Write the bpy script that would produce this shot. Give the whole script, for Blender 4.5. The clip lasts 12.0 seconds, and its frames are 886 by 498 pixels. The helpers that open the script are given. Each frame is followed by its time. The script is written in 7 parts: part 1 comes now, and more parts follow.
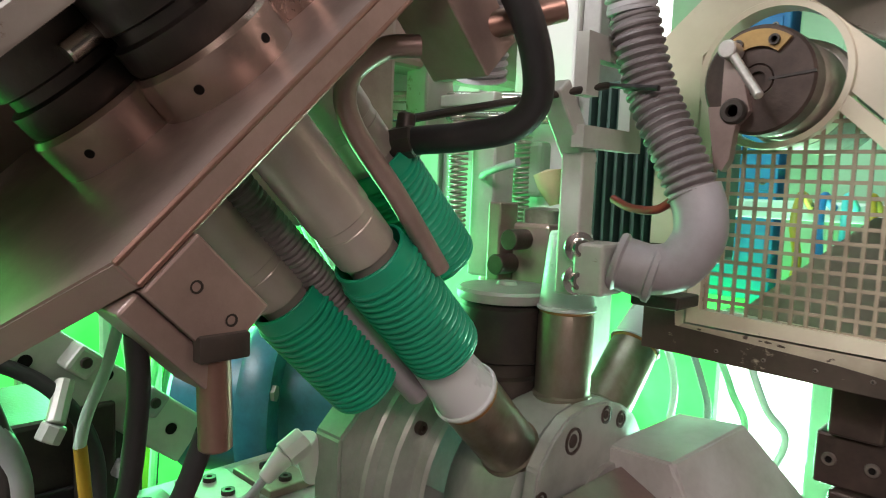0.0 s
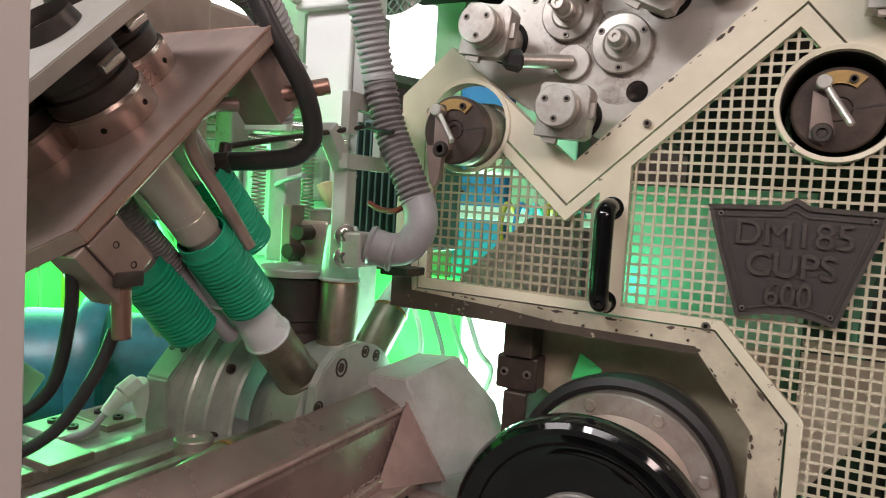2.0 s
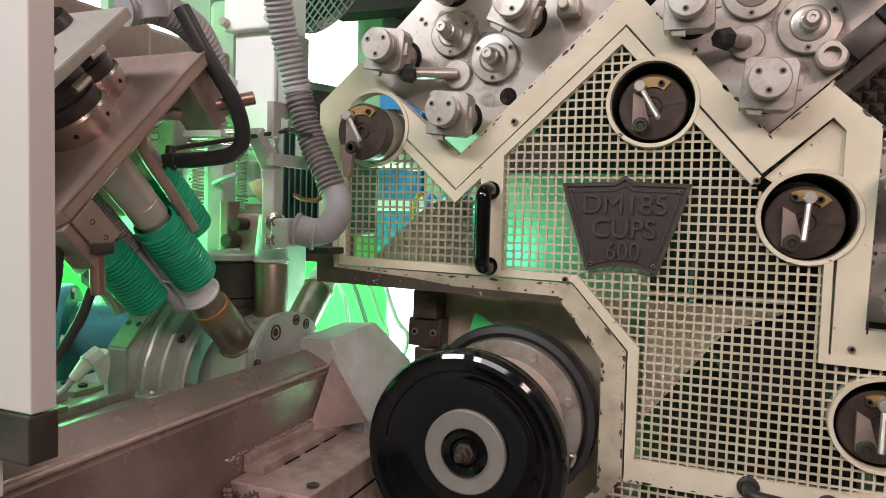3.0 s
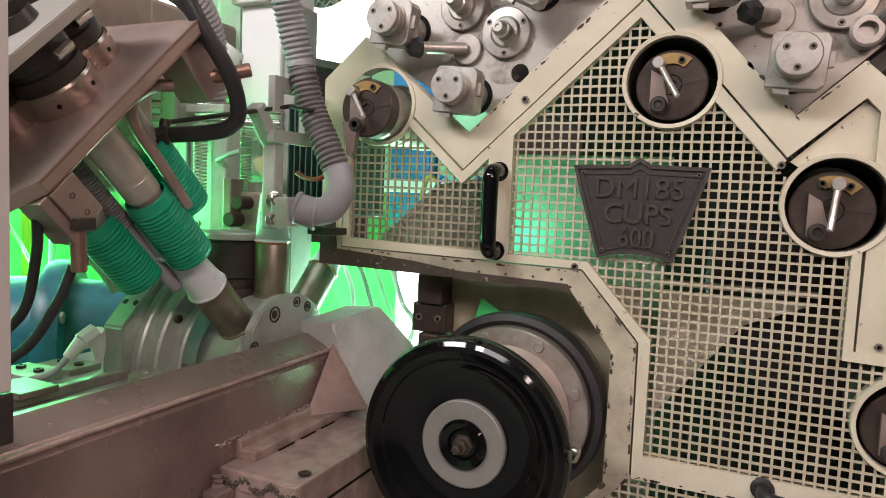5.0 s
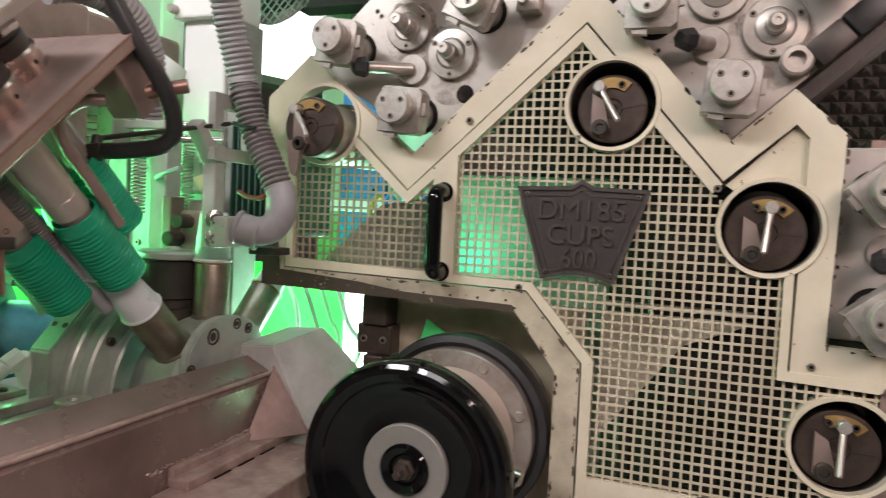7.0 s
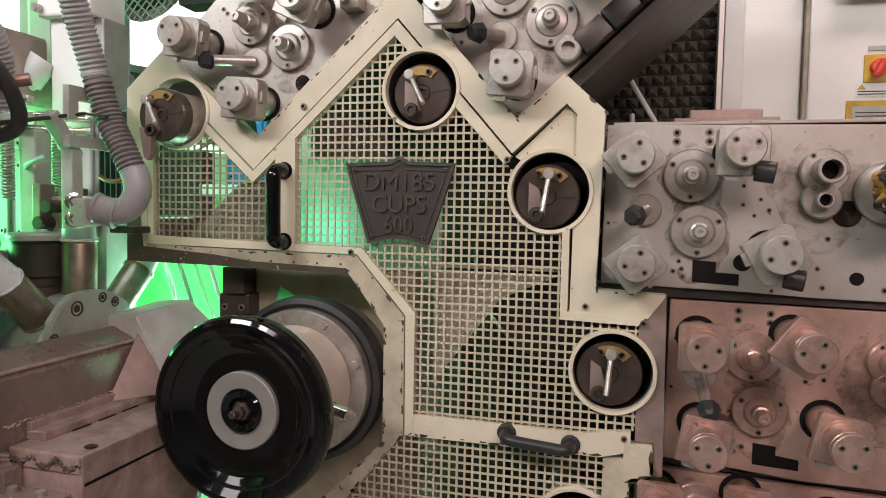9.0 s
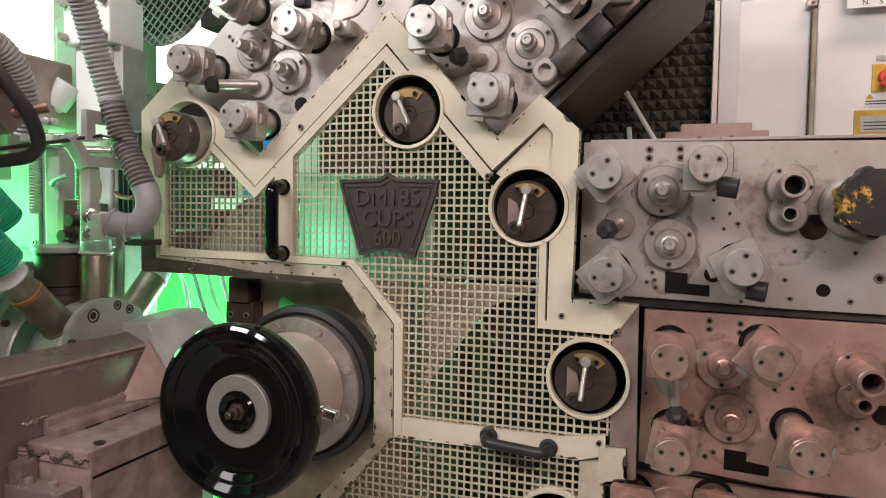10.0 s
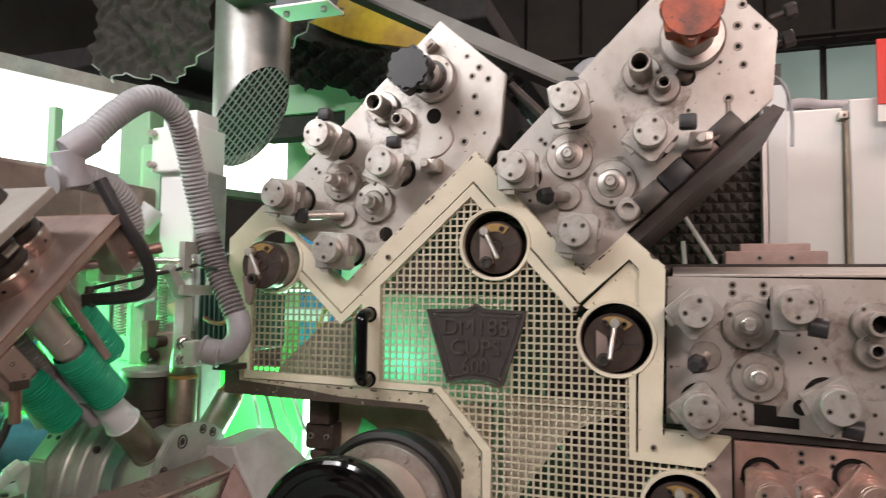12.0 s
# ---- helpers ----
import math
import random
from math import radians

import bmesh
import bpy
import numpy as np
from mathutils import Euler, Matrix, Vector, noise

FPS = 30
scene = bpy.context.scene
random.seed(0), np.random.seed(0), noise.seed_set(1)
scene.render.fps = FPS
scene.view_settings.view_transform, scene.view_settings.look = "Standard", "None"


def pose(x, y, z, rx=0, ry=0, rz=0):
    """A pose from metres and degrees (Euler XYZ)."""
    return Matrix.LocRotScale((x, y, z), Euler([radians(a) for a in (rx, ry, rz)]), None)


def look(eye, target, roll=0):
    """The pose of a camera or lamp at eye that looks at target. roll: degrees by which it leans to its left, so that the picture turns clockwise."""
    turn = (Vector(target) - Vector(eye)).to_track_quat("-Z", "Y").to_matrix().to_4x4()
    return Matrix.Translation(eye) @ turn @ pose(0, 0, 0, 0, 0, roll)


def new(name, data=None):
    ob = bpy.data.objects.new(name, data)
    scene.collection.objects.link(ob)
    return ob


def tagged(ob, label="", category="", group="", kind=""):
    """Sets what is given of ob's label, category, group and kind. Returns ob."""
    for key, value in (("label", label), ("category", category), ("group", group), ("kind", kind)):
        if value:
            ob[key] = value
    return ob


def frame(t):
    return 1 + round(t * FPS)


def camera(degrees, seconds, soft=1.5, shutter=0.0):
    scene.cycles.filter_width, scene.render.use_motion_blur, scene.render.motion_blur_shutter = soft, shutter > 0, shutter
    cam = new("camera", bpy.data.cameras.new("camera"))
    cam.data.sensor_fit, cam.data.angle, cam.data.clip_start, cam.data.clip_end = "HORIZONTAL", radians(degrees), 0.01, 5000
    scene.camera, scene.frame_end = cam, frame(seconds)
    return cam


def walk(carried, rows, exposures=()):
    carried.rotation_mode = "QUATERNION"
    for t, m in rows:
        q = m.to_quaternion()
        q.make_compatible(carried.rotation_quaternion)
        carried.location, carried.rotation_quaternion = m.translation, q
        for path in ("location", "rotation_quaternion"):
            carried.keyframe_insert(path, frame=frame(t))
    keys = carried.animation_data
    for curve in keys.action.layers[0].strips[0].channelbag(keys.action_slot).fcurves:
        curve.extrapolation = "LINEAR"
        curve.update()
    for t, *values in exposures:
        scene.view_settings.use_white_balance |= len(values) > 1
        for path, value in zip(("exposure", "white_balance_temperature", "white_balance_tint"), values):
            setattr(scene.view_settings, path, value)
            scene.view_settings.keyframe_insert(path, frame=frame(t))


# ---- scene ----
cam = camera(66.5, 12.0, 0.95, 0.32)
PATH = [
    (0, (-0.611, -0.816, 1.424), (-1.995, 0.615, 1.234), 2.3),
    (0.5, (-0.57, -0.885, 1.437), (-1.843, 0.638, 1.194), 2.8),
    (1, (-0.529, -0.986, 1.427), (-1.623, 0.672, 1.192), 2.4),
    (1.5, (-0.463, -1.089, 1.443), (-1.41, 0.661, 1.245), 2.5),
    (2, (-0.368, -1.099, 1.426), (-1.269, 0.681, 1.286), 3.6),
    (2.5, (-0.295, -1.205, 1.409), (-1.17, 0.587, 1.265), 2.4),
    (3, (-0.197, -1.3, 1.389), (-0.947, 0.55, 1.276), 1.5),
    (5, (-0.186, -1.237, 1.384), (-0.994, 0.585, 1.223), 2.5),
    (5.5, (-0.212, -1.248, 1.382), (-1.006, 0.578, 1.194), 3.7),
    (6, (-0.228, -1.25, 1.374), (-1.005, 0.584, 1.187), 4.2),
    (6.5, (-0.231, -1.257, 1.393), (-0.95, 0.603, 1.241), 4.1),
    (7, (-0.17, -1.218, 1.388), (-0.862, 0.656, 1.288), 2.9),
    (7.5, (-0.068, -1.179, 1.34), (-0.578, 0.753, 1.255), 1.2),
    (9.5, (0.163, -1.351, 1.357), (-0.405, 0.563, 1.239), 1.1),
    (10, (0.222, -1.359, 1.369), (-0.414, 0.535, 1.275), 0.9),
    (10.5, (0.148, -1.412, 1.476), (-0.403, 0.51, 1.461), 0.5),
    (11, (0.118, -1.443, 1.545), (-0.364, 0.496, 1.628), 0.2),
    (11.5, (0.109, -1.454, 1.537), (-0.401, 0.476, 1.663), 0.1),
    (12, (0.065, -1.474, 1.493), (-0.584, 0.414, 1.613), 0.7),
]
walk(cam, [(t, look(eye, target, roll)) for t, eye, target, roll in PATH])

# ---- light ----
world = bpy.data.worlds.new("hall")
scene.world = world
world.use_nodes = True
world.node_tree.nodes["Background"].inputs[0].default_value = (0.9, 0.87, 0.84, 1)
world.node_tree.nodes["Background"].inputs[1].default_value = 0.07


def lamp(name, eye, target, power, sx, sy, colour=(1, 1, 1)):
    d = bpy.data.lights.new(name, "AREA")
    d.shape, d.size, d.size_y, d.energy, d.color = "RECTANGLE", sx, sy, power, colour
    ob = new(name, d)
    ob.matrix_world = look(eye, target)
    return ob


# unseen lamp, added as warm fill from the front right
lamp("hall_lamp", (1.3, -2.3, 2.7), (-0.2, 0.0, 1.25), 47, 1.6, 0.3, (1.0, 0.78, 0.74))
lamp("hall_lamp_machine", (-1.05, -0.15, 3.7), (-1.05, -0.1, 0.0), 12, 2.2, 0.3, (0.82, 1.0, 1.0))
# unseen lamp, added to brighten the tube head on the left
lamp("head_fill", (-1.7, -2.0, 3.0), (-1.15, -0.6, 1.2), 64, 1.6, 0.3, (0.98, 0.97, 1.0))
# wide unseen lamp, added as soft overall fill
lamp("soft_fill_row", (-0.6, -3.4, 4.0), (-0.6, -3.3, 0.0), 125, 6.0, 0.6, (1.0, 0.94, 0.94))
# two unseen lamps, added to brighten and warm the cabinet and back of the hall
lamp("background_fill", (1.6, 3.2, 4.0), (1.6, 3.1, 0.0), 50, 3.0, 0.4, (1.0, 0.86, 0.82))
lamp("cabinet_fill", (1.3, 0.9, 3.6), (1.2, 1.3, 1.2), 34, 1.2, 0.3, (1.0, 0.75, 0.67))
# added lamp that stands in for the light of the green panels
lamp("green_panel_spill", (-2.15, -0.05, 1.15), (-1.1, -0.1, 1.05), 38, 0.8, 0.7, (0.16, 1.0, 0.34))
lamp("white_work_lamp", (-1.0, 0.60, 0.90), (-1.0, -0.2, 1.05), 30, 0.28, 0.5, (0.45, 1.0, 0.68))
# added lamp; throws the rear panel's green onto the turret
lamp("rear_panel_spill", (-1.42, 0.66, 0.85), (-1.1, -0.1, 1.05), 26, 0.5, 0.6, (0.22, 1.0, 0.42))
lamp("inner_green_lamp", (-0.645, 0.12, 1.285), (-0.63, 0.22, 1.36), 0.33, 0.05, 0.05, (0.08, 1.0, 0.62))
# added lamp; brightens the duct and tubes behind the left mesh
lamp("rear_tube_fill", (-0.98, 0.30, 1.72), (-0.95, 0.50, 1.35), 1.6, 0.25, 0.08, (0.45, 1.0, 0.85))

# ---- materials ----
MATS = {}


def mat(name, base, rough=0.5, metal=0.0, second=None, scale=18.0, amount=0.5, bump=0.15, fine=160.0,
        wear=None, wear_scale=7.0, wear_at=0.62, coat=0.0, stretch=(1, 1, 1), transmission=0.0, ior=1.45, spread=1.0, chips=None, chips_at=0.70, chips_scale=55.0):
    """Paint, metal or plastic: two colours mixed by stains, worn patches, uneven gloss and fine relief."""
    if name in MATS:
        return MATS[name]
    m = bpy.data.materials.new(name)
    m.use_nodes = True
    nt = m.node_tree
    b = nt.nodes["Principled BSDF"]
    L = nt.links.new
    tc = nt.nodes.new("ShaderNodeTexCoord")
    mp = nt.nodes.new("ShaderNodeMapping")
    mp.inputs["Scale"].default_value = stretch
    L(tc.outputs["Object"], mp.inputs[0])
    n1 = nt.nodes.new("ShaderNodeTexNoise")
    n1.inputs["Scale"].default_value, n1.inputs["Detail"].default_value = scale, 8
    n1.inputs["Roughness"].default_value = 0.65
    L(mp.outputs[0], n1.inputs["Vector"])
    n2 = nt.nodes.new("ShaderNodeTexNoise")
    n2.inputs["Scale"].default_value, n2.inputs["Detail"].default_value = fine, 4
    L(mp.outputs[0], n2.inputs["Vector"])
    second = second or tuple(c * 0.6 for c in base)
    ramp = nt.nodes.new("ShaderNodeMapRange")
    ramp.inputs[1].default_value, ramp.inputs[2].default_value = 0.38, 0.72
    ramp.inputs[3].default_value, ramp.inputs[4].default_value = 0.0, amount
    L(n1.outputs["Fac"], ramp.inputs[0])
    mix = nt.nodes.new("ShaderNodeMix")
    mix.data_type = "RGBA"
    mix.inputs[6].default_value, mix.inputs[7].default_value = (*base, 1), (*second, 1)
    L(ramp.outputs[0], mix.inputs[0])
    last = mix.outputs[2]
    if wear:
        n3 = nt.nodes.new("ShaderNodeTexNoise")
        n3.inputs["Scale"].default_value, n3.inputs["Detail"].default_value = wear_scale, 12
        n3.inputs["Roughness"].default_value = 0.72
        L(tc.outputs["Object"], n3.inputs["Vector"])
        r3 = nt.nodes.new("ShaderNodeMapRange")
        r3.inputs[1].default_value, r3.inputs[2].default_value = wear_at, wear_at + 0.035
        L(n3.outputs["Fac"], r3.inputs[0])
        m3 = nt.nodes.new("ShaderNodeMix")
        m3.data_type = "RGBA"
        m3.inputs[7].default_value = (*wear, 1)
        L(last, m3.inputs[6])
        L(r3.outputs[0], m3.inputs[0])
        last = m3.outputs[2]
    if chips:
        n4 = nt.nodes.new("ShaderNodeTexNoise")
        n4.inputs["Scale"].default_value, n4.inputs["Detail"].default_value = chips_scale, 6
        n4.inputs["Roughness"].default_value = 0.6
        L(tc.outputs["Object"], n4.inputs["Vector"])
        r4 = nt.nodes.new("ShaderNodeMapRange")
        r4.inputs[1].default_value, r4.inputs[2].default_value = chips_at, chips_at + 0.02
        L(n4.outputs["Fac"], r4.inputs[0])
        m4 = nt.nodes.new("ShaderNodeMix")
        m4.data_type = "RGBA"
        m4.inputs[7].default_value = (*chips, 1)
        L(last, m4.inputs[6])
        L(r4.outputs[0], m4.inputs[0])
        last = m4.outputs[2]
    L(last, b.inputs["Base Color"])
    rr = nt.nodes.new("ShaderNodeMapRange")
    rr.inputs[3].default_value, rr.inputs[4].default_value = max(0.02, rough - 0.13 * spread), min(1, rough + 0.16 * spread)
    L(n1.outputs["Fac"], rr.inputs[0])
    L(rr.outputs[0], b.inputs["Roughness"])
    bp = nt.nodes.new("ShaderNodeBump")
    bp.inputs["Strength"].default_value, bp.inputs["Distance"].default_value = bump, 0.002
    L(n2.outputs["Fac"], bp.inputs["Height"])
    L(bp.outputs[0], b.inputs["Normal"])
    b.inputs["Metallic"].default_value = metal
    b.inputs["Coat Weight"].default_value = coat
    b.inputs["Transmission Weight"].default_value = transmission
    b.inputs["IOR"].default_value = ior
    MATS[name] = m
    return m


def glow(name, colour, strength, second=None, scale=3.0):
    if name in MATS:
        return MATS[name]
    m = bpy.data.materials.new(name)
    m.use_nodes = True
    nt = m.node_tree
    b = nt.nodes["Principled BSDF"]
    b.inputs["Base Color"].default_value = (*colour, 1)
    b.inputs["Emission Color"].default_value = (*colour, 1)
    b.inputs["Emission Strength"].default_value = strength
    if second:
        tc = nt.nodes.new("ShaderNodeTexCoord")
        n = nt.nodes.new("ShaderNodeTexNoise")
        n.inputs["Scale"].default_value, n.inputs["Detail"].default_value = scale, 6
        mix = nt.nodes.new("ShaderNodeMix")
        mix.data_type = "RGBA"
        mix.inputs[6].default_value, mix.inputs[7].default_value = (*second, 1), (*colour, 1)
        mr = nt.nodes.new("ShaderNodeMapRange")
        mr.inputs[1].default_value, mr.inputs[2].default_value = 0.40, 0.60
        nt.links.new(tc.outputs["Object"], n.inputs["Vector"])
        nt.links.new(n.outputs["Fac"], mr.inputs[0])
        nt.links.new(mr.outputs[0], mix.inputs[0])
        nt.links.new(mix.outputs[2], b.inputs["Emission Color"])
    MATS[name] = m
    return m


def crust(name, colour):
    """A dried film, broken up so that the plate shows through."""
    m = mat(name, colour, 0.45, 0.1, second=tuple(c * 0.5 for c in colour), scale=24, amount=0.9)
    nt = m.node_tree
    n = nt.nodes.new("ShaderNodeTexNoise")
    n.inputs["Scale"].default_value, n.inputs["Detail"].default_value, n.inputs["Roughness"].default_value = 26, 10, 0.7
    tc = nt.nodes.new("ShaderNodeTexCoord")
    r = nt.nodes.new("ShaderNodeMapRange")
    r.inputs[1].default_value, r.inputs[2].default_value, r.inputs[4].default_value = 0.44, 0.68, 0.6
    nt.links.new(tc.outputs["Object"], n.inputs["Vector"])
    nt.links.new(n.outputs["Fac"], r.inputs[0])
    nt.links.new(r.outputs[0], nt.nodes["Principled BSDF"].inputs["Alpha"])
    return m


CREAM = mat("cream_paint", (0.60, 0.54, 0.42), 0.42, second=(0.44, 0.37, 0.26), scale=9, amount=0.55, wear=(0.12, 0.085, 0.06), wear_scale=16, wear_at=0.665, fine=300, bump=0.08, chips=(0.10, 0.07, 0.05), chips_at=0.685)
CREAM_DIRTY = mat("greasy_cream_paint", (0.52, 0.46, 0.35), 0.4, second=(0.13, 0.10, 0.075), scale=5, amount=0.9, wear=(0.09, 0.065, 0.05), wear_scale=11, wear_at=0.60, fine=300, bump=0.12, chips=(0.07, 0.05, 0.04), chips_at=0.66)
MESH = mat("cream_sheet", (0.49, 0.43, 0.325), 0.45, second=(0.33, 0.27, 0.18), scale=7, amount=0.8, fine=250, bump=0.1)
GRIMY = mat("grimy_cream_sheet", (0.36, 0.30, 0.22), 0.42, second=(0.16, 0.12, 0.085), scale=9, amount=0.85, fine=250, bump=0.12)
LIP = mat("worn_bare_edge", (0.10, 0.075, 0.06), 0.42, 0.3, second=(0.05, 0.038, 0.03), scale=10, amount=0.8, wear=(0.42, 0.36, 0.27), wear_scale=13, wear_at=0.58)
STEEL = mat("machined_steel", (0.47, 0.43, 0.39), 0.36, 0.65, second=(0.23, 0.175, 0.145), scale=16, amount=0.9, fine=400, bump=0.06)
PLATE = mat("ground_steel_plate", (0.45, 0.42, 0.385), 0.40, 0.5, second=(0.31, 0.25, 0.21), scale=5, amount=0.95, fine=500, bump=0.08, wear=(0.20, 0.14, 0.105), wear_scale=9, wear_at=0.655, stretch=(1, 1, 0.7), chips=(0.12, 0.09, 0.07), chips_at=0.69, chips_scale=80)
HEAD = mat("turned_steel_head", (0.56, 0.53, 0.49), 0.36, 0.7, second=(0.27, 0.215, 0.18), scale=20, amount=0.95, fine=400, bump=0.06, wear=(0.16, 0.11, 0.085), wear_scale=22, wear_at=0.655)
# red light on the lower side units is put into these two steel colours
HEAD_REDLIT = mat("turned_head_red_lit", (0.60, 0.41, 0.35), 0.34, 0.75, second=(0.28, 0.165, 0.13), scale=20, amount=0.95, fine=400, bump=0.06, wear=(0.14, 0.08, 0.06), wear_scale=22, wear_at=0.65)
PLATE_REDLIT = mat("steel_plate_red_lit", (0.54, 0.37, 0.31), 0.38, 0.5, second=(0.24, 0.125, 0.095), scale=5, amount=0.95, fine=500, bump=0.08, wear=(0.13, 0.07, 0.055), wear_scale=9, wear_at=0.62, stretch=(1, 1, 0.7), chips=(0.09, 0.05, 0.04), chips_at=0.69, chips_scale=80)
BROWN = mat("brown_patina_steel", (0.40, 0.30, 0.265), 0.33, 0.5, second=(0.17, 0.12, 0.105), scale=6, amount=0.85, fine=350, bump=0.08, wear=(0.09, 0.065, 0.055), wear_scale=14, wear_at=0.68)
BEAM = mat("dark_red_primer", (0.29, 0.205, 0.185), 0.26, 0.3, second=(0.12, 0.08, 0.07), scale=4, amount=0.9, fine=220, bump=0.12, wear=(0.33, 0.23, 0.20), wear_scale=6, wear_at=0.665)
CHIPPED = mat("chipped_primer_edge", (0.46, 0.33, 0.30), 0.36, 0.3, second=(0.20, 0.12, 0.10), scale=18, amount=0.9, wear=(0.62, 0.52, 0.46), wear_scale=24, wear_at=0.66)
GREYPAINT = mat("grey_oily_paint", (0.42, 0.41, 0.39), 0.34, 0.2, second=(0.20, 0.18, 0.165), scale=6, amount=0.9, fine=260, bump=0.1, wear=(0.10, 0.075, 0.06), wear_scale=8, wear_at=0.67)
# oily grey casting; the green light on it is put into this tint
GREENLIT_CAST = mat("oily_casting_lit_green", (0.44, 0.46, 0.42), 0.32, 0.25, second=(0.20, 0.205, 0.175), scale=7, amount=0.9, fine=240, bump=0.12, wear=(0.07, 0.055, 0.045), wear_scale=10, wear_at=0.66)
DARKRED = mat("dark_red_insulation", (0.24, 0.03, 0.022), 0.4, second=(0.10, 0.02, 0.018), scale=20, amount=0.8)
PALE = mat("pale_painted_steel", (0.50, 0.50, 0.46), 0.38, 0.15, second=(0.33, 0.32, 0.28), scale=12, amount=0.7, wear=(0.22, 0.17, 0.13), wear_scale=20, wear_at=0.66)
DARK = mat("black_oxide_steel", (0.035, 0.03, 0.028), 0.4, 0.4, second=(0.09, 0.07, 0.055), scale=12, amount=0.7, fine=200, bump=0.15)
KNOB = mat("brown_black_steel", (0.055, 0.040, 0.034), 0.34, 0.5, second=(0.11, 0.077, 0.063), scale=20, amount=0.8, fine=300, bump=0.1)
RUBBER = mat("black_rubber", (0.018, 0.017, 0.018), 0.42, second=(0.04, 0.037, 0.036), scale=20, amount=0.6, fine=300, bump=0.1)
GLOSS = mat("gloss_black_bakelite", (0.003, 0.003, 0.0035), 0.06, spread=0.2, second=(0.006, 0.006, 0.006), scale=8, amount=0.4, bump=0.006, ior=1.42)
CHROME = mat("polished_steel", (0.75, 0.71, 0.67), 0.2, 1.0, second=(0.5, 0.46, 0.42), scale=22, amount=0.5, bump=0.03)
COPPER = mat("copper_rod", (0.32, 0.195, 0.155), 0.34, 0.8, second=(0.22, 0.12, 0.09), scale=14, amount=0.6)
GREENHOSE = mat("green_ribbed_hose", (0.012, 0.33, 0.18), 0.33, second=(0.008, 0.17, 0.09), scale=10, amount=0.5, fine=120, bump=0.05)
GREYHOSE = mat("grey_ribbed_hose", (0.36, 0.355, 0.36), 0.42, second=(0.22, 0.20, 0.20), scale=10, amount=0.7, bump=0.06)
SOOTHOSE = mat("blackened_ribbed_hose", (0.20, 0.175, 0.175), 0.42, second=(0.05, 0.04, 0.04), scale=14, amount=0.95, bump=0.06)
GREYPVC = mat("grey_pvc", (0.35, 0.34, 0.36), 0.38, second=(0.24, 0.215, 0.21), scale=9, amount=0.85, wear=(0.10, 0.07, 0.06), wear_scale=12, wear_at=0.645, bump=0.05)
CUP = mat("milky_plastic", (0.80, 0.82, 0.84), 0.28, second=(0.72, 0.74, 0.76), scale=6, amount=0.3, bump=0.01, transmission=0.12)
RUST = mat("rusty_ring", (0.42, 0.22, 0.07), 0.6, 0.2, second=(0.20, 0.09, 0.03), scale=30, amount=0.8)
BLUE = mat("teal_cast_paint", (0.03, 0.15, 0.21), 0.36, second=(0.012, 0.042, 0.045), scale=7, amount=0.95, wear=(0.10, 0.10, 0.09), wear_scale=10, wear_at=0.68)
SKYBLUE = mat("blue_paint", (0.03, 0.20, 0.48), 0.45, second=(0.02, 0.12, 0.30), scale=4, amount=0.5)
MGREEN = mat("machine_green_paint", (0.30, 0.46, 0.30), 0.42, second=(0.20, 0.32, 0.22), scale=5, amount=0.6, wear=(0.12, 0.12, 0.09), wear_at=0.7)
DGREEN = mat("motor_green_paint", (0.055, 0.10, 0.085), 0.42, second=(0.03, 0.05, 0.045), scale=8, amount=0.6)
WHITE = mat("white_enamel", (0.74, 0.73, 0.71), 0.35, second=(0.62, 0.60, 0.57), scale=3, amount=0.5, fine=200, bump=0.03)
ALU = mat("anodised_profile", (0.60, 0.54, 0.515), 0.38, 0.25, second=(0.53, 0.50, 0.48), scale=5, amount=0.5, fine=500, bump=0.03, stretch=(1, 1, 0.15))
YELLOW = mat("yellow_paint", (0.66, 0.42, 0.03), 0.45, second=(0.30, 0.17, 0.03), scale=7, amount=0.9, wear=(0.05, 0.035, 0.025), wear_scale=9, wear_at=0.60)
RED = mat("red_plastic", (0.62, 0.035, 0.025), 0.35, second=(0.42, 0.03, 0.02), scale=8, amount=0.4)
ORANGE = mat("worn_red_orange_knob", (0.46, 0.095, 0.045), 0.4, second=(0.05, 0.035, 0.03), scale=14, amount=1.0, wear=(0.05, 0.04, 0.04), wear_scale=20, wear_at=0.57)
OCHRE = mat("ochre_brass", (0.36, 0.23, 0.08), 0.42, 0.5, second=(0.13, 0.085, 0.045), scale=25, amount=0.7)
CASTPLATE = mat("dark_cast_plate", (0.062, 0.052, 0.049), 0.42, 0.4, second=(0.045, 0.038, 0.036), scale=22, amount=0.7, fine=220, bump=0.25)
FOAM = mat("black_foam", (0.022, 0.020, 0.019), 0.9, second=(0.06, 0.05, 0.045), scale=25, amount=0.6, fine=200, bump=0.5)
HALL = mat("hall_cladding", (0.20, 0.17, 0.155), 0.6, second=(0.10, 0.09, 0.085), scale=2, amount=0.6)
BOUNCEWALL = mat("added_hall_wall", (0.14, 0.13, 0.12), 0.6, second=(0.09, 0.082, 0.076), scale=2, amount=0.6)
FLOOR = mat("concrete_floor", (0.24, 0.23, 0.22), 0.55, second=(0.13, 0.12, 0.115), scale=3, amount=0.8, fine=90, bump=0.25)
BEIGE = mat("beige_inner_sheet", (0.50, 0.43, 0.33), 0.5, second=(0.36, 0.29, 0.21), scale=5, amount=0.6)
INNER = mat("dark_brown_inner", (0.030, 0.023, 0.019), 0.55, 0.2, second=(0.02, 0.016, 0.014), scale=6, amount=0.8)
INKCRUST = crust("old_ink_crust", (0.20, 0.13, 0.095))
